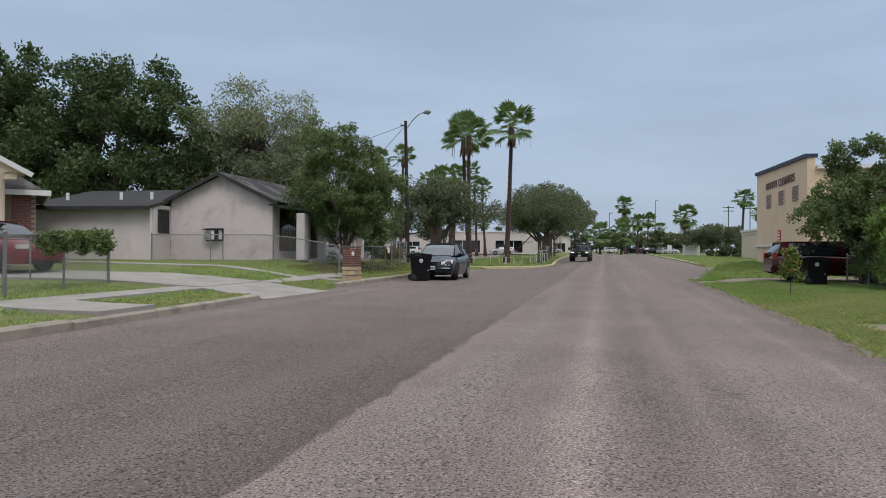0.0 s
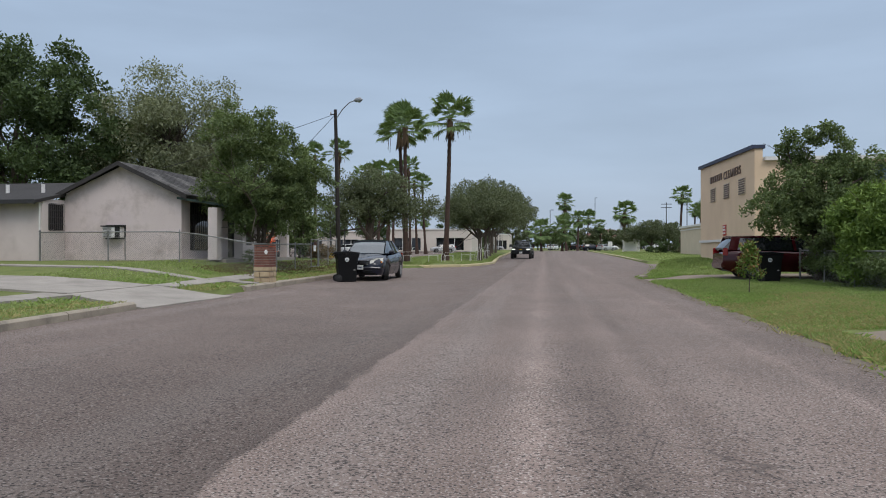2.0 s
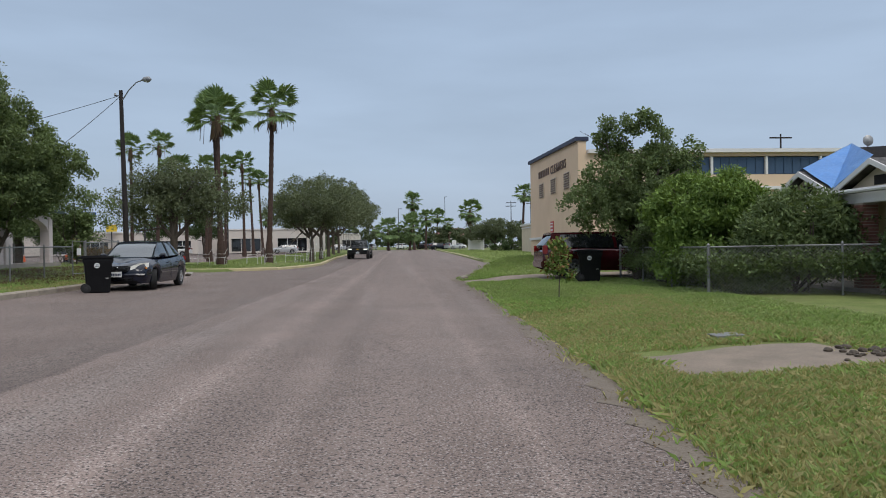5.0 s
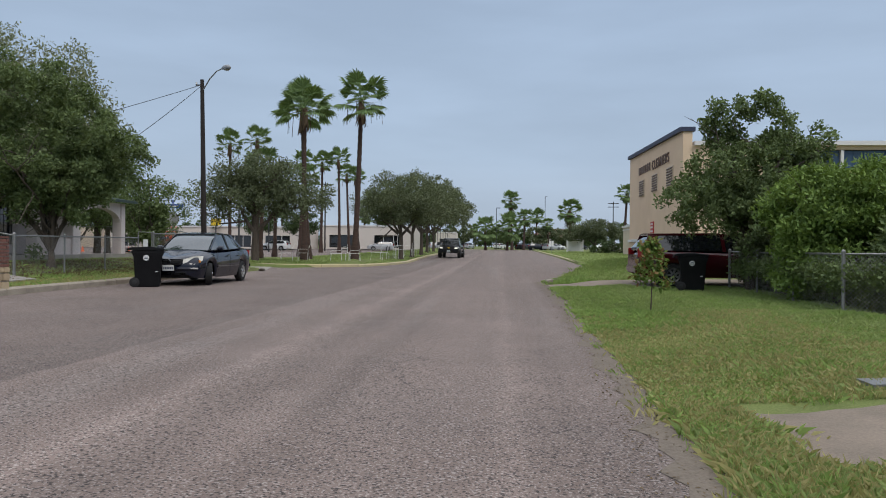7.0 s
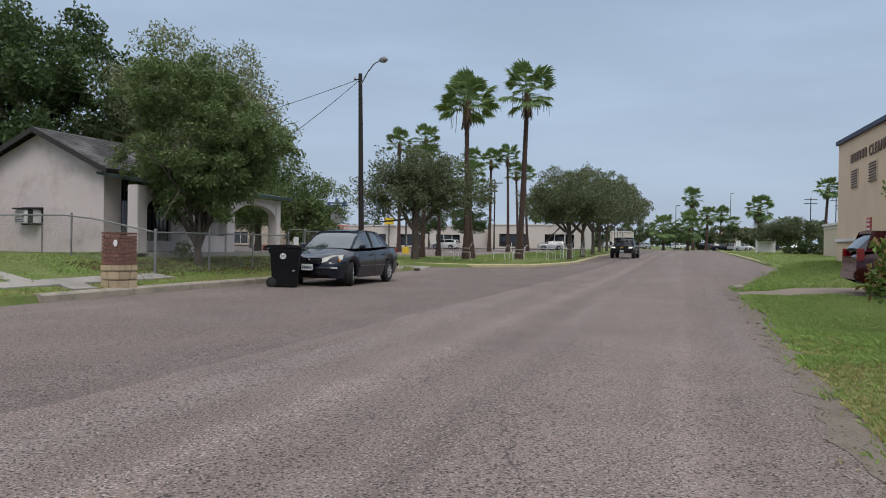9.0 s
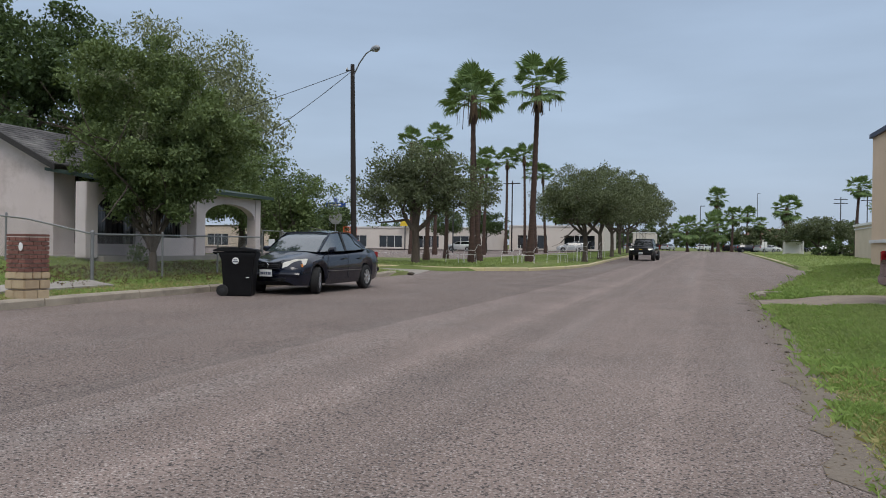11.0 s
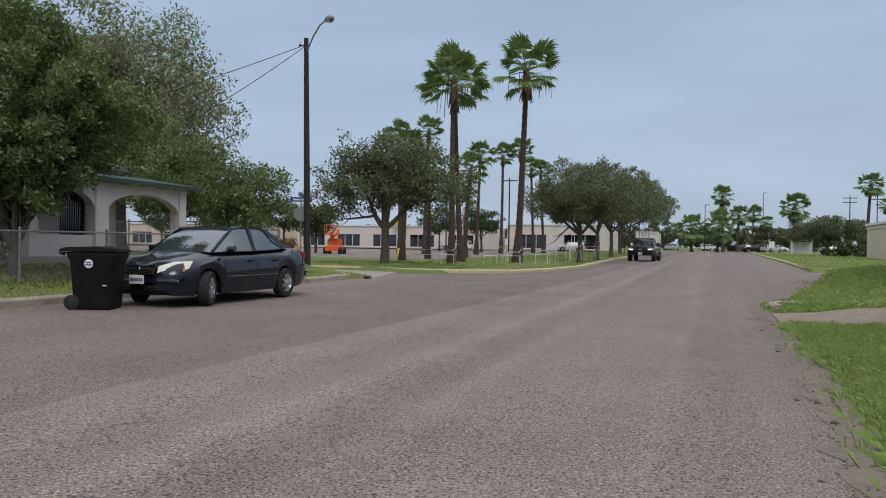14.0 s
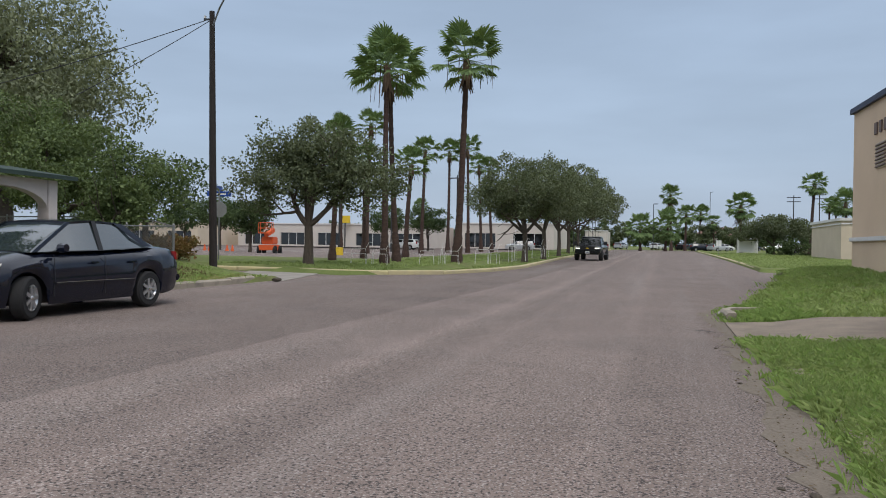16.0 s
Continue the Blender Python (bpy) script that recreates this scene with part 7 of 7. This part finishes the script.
def neighbour_house():
    h = thing("neighbour_house", -19.9, 23.8, 0.92, 42, "neighbouring house with brick corner and cream porch gable", "house")
    h.scale = (1.13, 1.13, 1.13)
    part("wall", Geo().span((-7, 0.8, -0.4), (0.2, 5.5, 2.0)), "cream_wall", h)
    corner = part("wall", Geo().span((0.2, -0.1, -0.4), (0.86, 4.0, 1.95)), "mortar", h, "red brick corner wall")
    rng = random.Random(4)
    for r in range(25):
        off = 0.11 if r % 2 else 0.0
        for k in range(3):
            a, b = max(0.2, 0.2 + k * 0.22 + off - 0.11), min(0.86, 0.2 + k * 0.22 + off + 0.1)
            if b - a > 0.04:
                part("brick", Geo().span((a, -0.115, -0.02 + r * 0.077), (b, -0.101, 0.045 + r * 0.077)), "brick", corner)
    part("hip_roof", Geo().add([(-7, -0.5, 1.95), (1.2, -0.5, 1.95), (1.2, 6, 1.95), (-7, 6, 1.95), (-7, 2.5, 3.3), (-0.6, 2.5, 3.3)], [(0, 1, 5, 4), (1, 2, 5), (2, 3, 4, 5), (0, 4, 3), (3, 2, 1, 0)]), "shingle", h, "grey shingle hip roof")
    part("fascia", Geo().span((-7, -0.56, 1.86), (1.26, -0.502, 2.02)).span((1.202, -0.5, 1.86), (1.26, 6, 2.02)), "trim_white", h)
    g = Geo().add([(-3.6, -1.4, 2.45), (0.55, -1.4, 2.45), (-1.5, -1.4, 3.5), (-3.6, -0.1, 2.45), (0.55, -0.1, 2.45), (-1.5, -0.1, 3.5)], [(0, 1, 2), (5, 4, 3), (0, 3, 4, 1), (1, 4, 5, 2), (2, 5, 3, 0)])
    part("porch_gable", g, "cream_wall", h)
    part("gable_trim", Geo().tube([(0.75, -1.5, 2.38), (-1.5, -1.5, 3.6), (-3.8, -1.5, 2.38)], 0.1, 4), "trim_white", h)
    for x in (-0.1, -3.0):
        part("porch_column", Geo().lathe([(0.2, -0.4), (0.2, 0.1), (0.16, 0.15), (0.15, 2.2), (0.2, 2.3), (0.22, 2.45)], 2, (x, -1.2, 0), 14), "cream_wall", h, smooth=True)
    part("porch_beam", Geo().span((-3.4, -1.35, 2.25), (0.35, -1.05, 2.45)), "cream_wall", h)


neighbour_house()


# ---- car park and distance ----
def boom_lift(x, y, z):
    b = thing("boom_lift", x, y, z, 10, "orange boom lift parked in the car park", "lift")
    b.scale = (0.68, 0.68, 0.85)
    part("chassis", Geo().span((-0.9, -1.2, 0.45), (0.9, 1.2, 0.95)), "orange", b, bevel=0.05)
    part("turret", Geo().span((-0.7, -0.8, 1.0), (0.7, 0.9, 1.7)), "orange", b, bevel=0.08)
    part("boom", Geo().box((0, 0, 2.1), (0.35, 2.6, 0.35), Matrix.Rotation(radians(12), 3, "X")), "orange", b)
    bk = part("basket", Geo().span((-0.8, -1.6, 2.0), (0.8, -0.9, 2.1)), "orange", b)
    for px in (-0.78, 0.0, 0.78):
        for py in (-1.58, -0.92):
            part("basket_post", Geo().tube([(px, py, 2.1), (px, py, 3.0)], 0.03, 5), "orange", bk)
    for pz in (2.5, 3.0):
        part("basket_rail", Geo().tube([(-0.78, -1.58, pz), (0.78, -1.58, pz), (0.78, -0.92, pz), (-0.78, -0.92, pz), (-0.78, -1.58, pz)], 0.03, 5), "orange", bk)
    for sx in (-1, 1):
        for sy in (-0.85, 0.85):
            part("wheel", Geo().lathe([(0.2, -0.14), (0.42, -0.14), (0.45, 0), (0.42, 0.14), (0.2, 0.14)], 0, (sx * 0.95, sy, 0.45), 16), "rubber", b, smooth=True)


boom_lift(-26.7, 75.4, rise(75.4) + 0.05)


def light_frame(x, y, z, s, turn):
    """White wire deer-like lawn decoration, unlit."""
    d = thing("wire_decoration", x, y, z, turn, "white wire-frame lawn decoration standing unlit", "decoration", "wire decorations on the strip")
    for px in (-0.35, 0.35):
        for py in (-0.1, 0.1):
            part("leg", Geo().tube([(px, py, 0), (px * 0.9, py, 0.55 * s)], 0.009, 4), "white_paint", d)
    part("frame", Geo().tube([(-0.35, 0, 0.55 * s), (-0.3, 0, 0.8 * s), (0.3, 0, 0.8 * s), (0.35, 0, 0.55 * s), (-0.35, 0, 0.55 * s)], 0.010, 4), "white_paint", d)
    part("frame", Geo().tube([(0.3, 0, 0.8 * s), (0.48, 0, 1.15 * s), (0.62, 0, 1.1 * s)], 0.010, 4), "white_paint", d)


for k, (x, y, s, a) in enumerate(((-9.9, 53.6, 0.9, 10), (-9.0, 53.9, 0.9, 40), (-7.6, 56.5, 0.8, 20), (-7.0, 57, 0.9, 100), (-6.6, 57.4, 0.8, 30), (-5.6, 59.5, 0.9, 10), (-5.1, 60, 0.9, 60), (-4.9, 64, 1.6, 80), (-5.2, 68, 1.2, 15), (-5.6, 77, 1.2, 20), (-5.7, 82, 1.2, 70))):
    light_frame(x, y, lawn_z(-9, y) - 0.02, s, a)


def tall_pole(x, y, h, label, arms=0, r=0.12):
    p = thing("utility_pole", x, y, rise(y), 0, label, "utility pole")
    part("pole", Geo().tube([(0, 0, -0.3), (0, 0, h)], [r, r * 0.7], 8), "pole_wood" if arms else "steel_dark", p, smooth=True)
    for k in range(arms):
        part("crossarm", Geo().box((0, 0, h - 0.4 - k * 0.8), (2.4, 0.12, 0.14)), "pole_wood", p)
    if not arms:
        part("lamp_head", Geo().box((0.45, 0, h), (0.9, 0.3, 0.14)), "steel_dark", p, bevel=0.03)
    return p


tall_pole(-20.5, 75, 6.0, "dark steel car-park lamp post on a yellow base", 0, 0.09)
tagged(part("lamp_base", Geo().lathe([(0.0, 0), (0.32, 0), (0.32, 0.75), (0.0, 0.78)], 2, (-20.5, 75, rise(75)), 12), "yellow"), "yellow-painted concrete lamp base", "lamp base")
tall_pole(-27, 104, 9.5, "dark steel car-park lamp post", 0, 0.09)
tall_pole(-24, 122, 10.5, "wooden utility pole with crossarm", 1)
tall_pole(27.5, 178, 11, "wooden utility pole with crossarm", 2)
tall_pole(33.5, 186, 12, "wooden utility pole with crossarm", 2)
tall_pole(42.4, 85, 12.6, "wooden utility pole with crossarm behind the building", 1)
tall_pole(1.6, 190, 10.0, "dark steel street lamp far down the road", 0, 0.1)
tall_pole(19.0, 288, 19.0, "thin radio mast on the skyline", 0, 0.12)
for k in range(7):
    y = 100 + k * 11
    tall_pole(-8.8 - 0.3 * k, y + 30, 6.5, "slim pale pole along the strip", 0, 0.06)


def stall_line(x, y, l, turn):
    ob = part("stall_line", Geo().span((-0.06, 0, 0), (0.06, l, 0.006)), "white_paint")
    ob.matrix_world = pose(x, y, rise(y + l / 2) + 0.045, 0, 0, turn) @ Matrix.Rotation(0.0062, 4, "X")
    tagged(ob, "white painted parking stall line", "road marking", "stall lines", "structure")


for k in range(14):
    stall_line(-22 - k * 2.9, 70, 5, -8)
    stall_line(-22 - k * 2.9, 92, 5, -8)


def red_roof_building():
    b = thing("red_roof_building", 12, 240, 1.5, 0, "distant building with red tiled hip roof", "building")
    part("wall", wall_with_openings(14, 3.6, 0.3, [(k * 2.7 + 0.6, k * 2.7 + 2.1, 0.8, 2.6) for k in range(5)]), "far_wall", b)
    part("wall", Geo().span((0, 0.3, 0), (0.3, 10, 3.6)).span((13.7, 0.3, 0), (14, 10, 3.6)).span((0, 10, 0), (14, 10.3, 3.6)), "far_wall", b)
    part("roof", Geo().add([(-0.6, -0.6, 3.5), (14.6, -0.6, 3.5), (14.6, 10.9, 3.5), (-0.6, 10.9, 3.5), (4, 5, 6.0), (10, 5, 6.0)], [(0, 1, 5, 4), (1, 2, 5), (2, 3, 4, 5), (3, 0, 4), (3, 2, 1, 0)]), "roof_red", b)
    for k in range(5):
        part("window", Geo().span((k * 2.7 + 0.6, 0.15, 0.8), (k * 2.7 + 2.1, 0.2, 2.6)), "glass_tint", b)


red_roof_building()
sh = thing("bus_shelter", 15.2, 139, rise(139), 0, "small pale green roadside shelter", "shelter")
part("roof", Geo().span((-1.3, -0.8, 2.2), (1.5, 0.9, 2.4)), "trim_white", sh)
for px in (-1.2, 1.4):
    for py in (-0.7, 0.8):
        part("post", Geo().span((px - 0.06, py - 0.06, 0), (px + 0.06, py + 0.06, 2.2)), "trim_white", sh)
part("panel", Geo().span((-1.1, 0.76, 0.3), (1.3, 0.8, 2.0)), "trim_white", sh)
ys = thing("shop_sign", -43, 127, rise(127), 0, "yellow roadside shop sign on a post", "sign")
part("post", Geo().tube([(0, 0, 0), (0, 0, 4.4)], 0.1, 8), "steel_dark", ys)
part("board", Geo().span((-0.8, -0.1, 3.9), (0.8, 0.1, 5.0)), "yellow", ys)
for k in range(5):
    c = thing("traffic_cone", -34.5 - k * 1.2, 82.5 + (k % 2), rise(82.5) + 0.04, 0, "orange traffic cone in the car park", "cone", "traffic cones")
    part("cone", Geo().lathe([(0.19, 0.03), (0.04, 0.7), (0.0, 0.71)], 2, (0, 0, 0), 10), "orange", c)
    part("base", Geo().span((-0.22, -0.22, 0), (0.22, 0.22, 0.03)), "orange", c)
wv = thing("pedestrian_sign", 9.9, 118, rise(118), 0, "small white roadside sign on a post", "sign")
part("post", Geo().tube([(0, 0, 0), (0, 0, 1.9)], 0.03, 6), "galv", wv)
part("board", Geo().span((-0.3, -0.02, 1.2), (0.3, 0.0, 1.9)), "white_paint", wv)
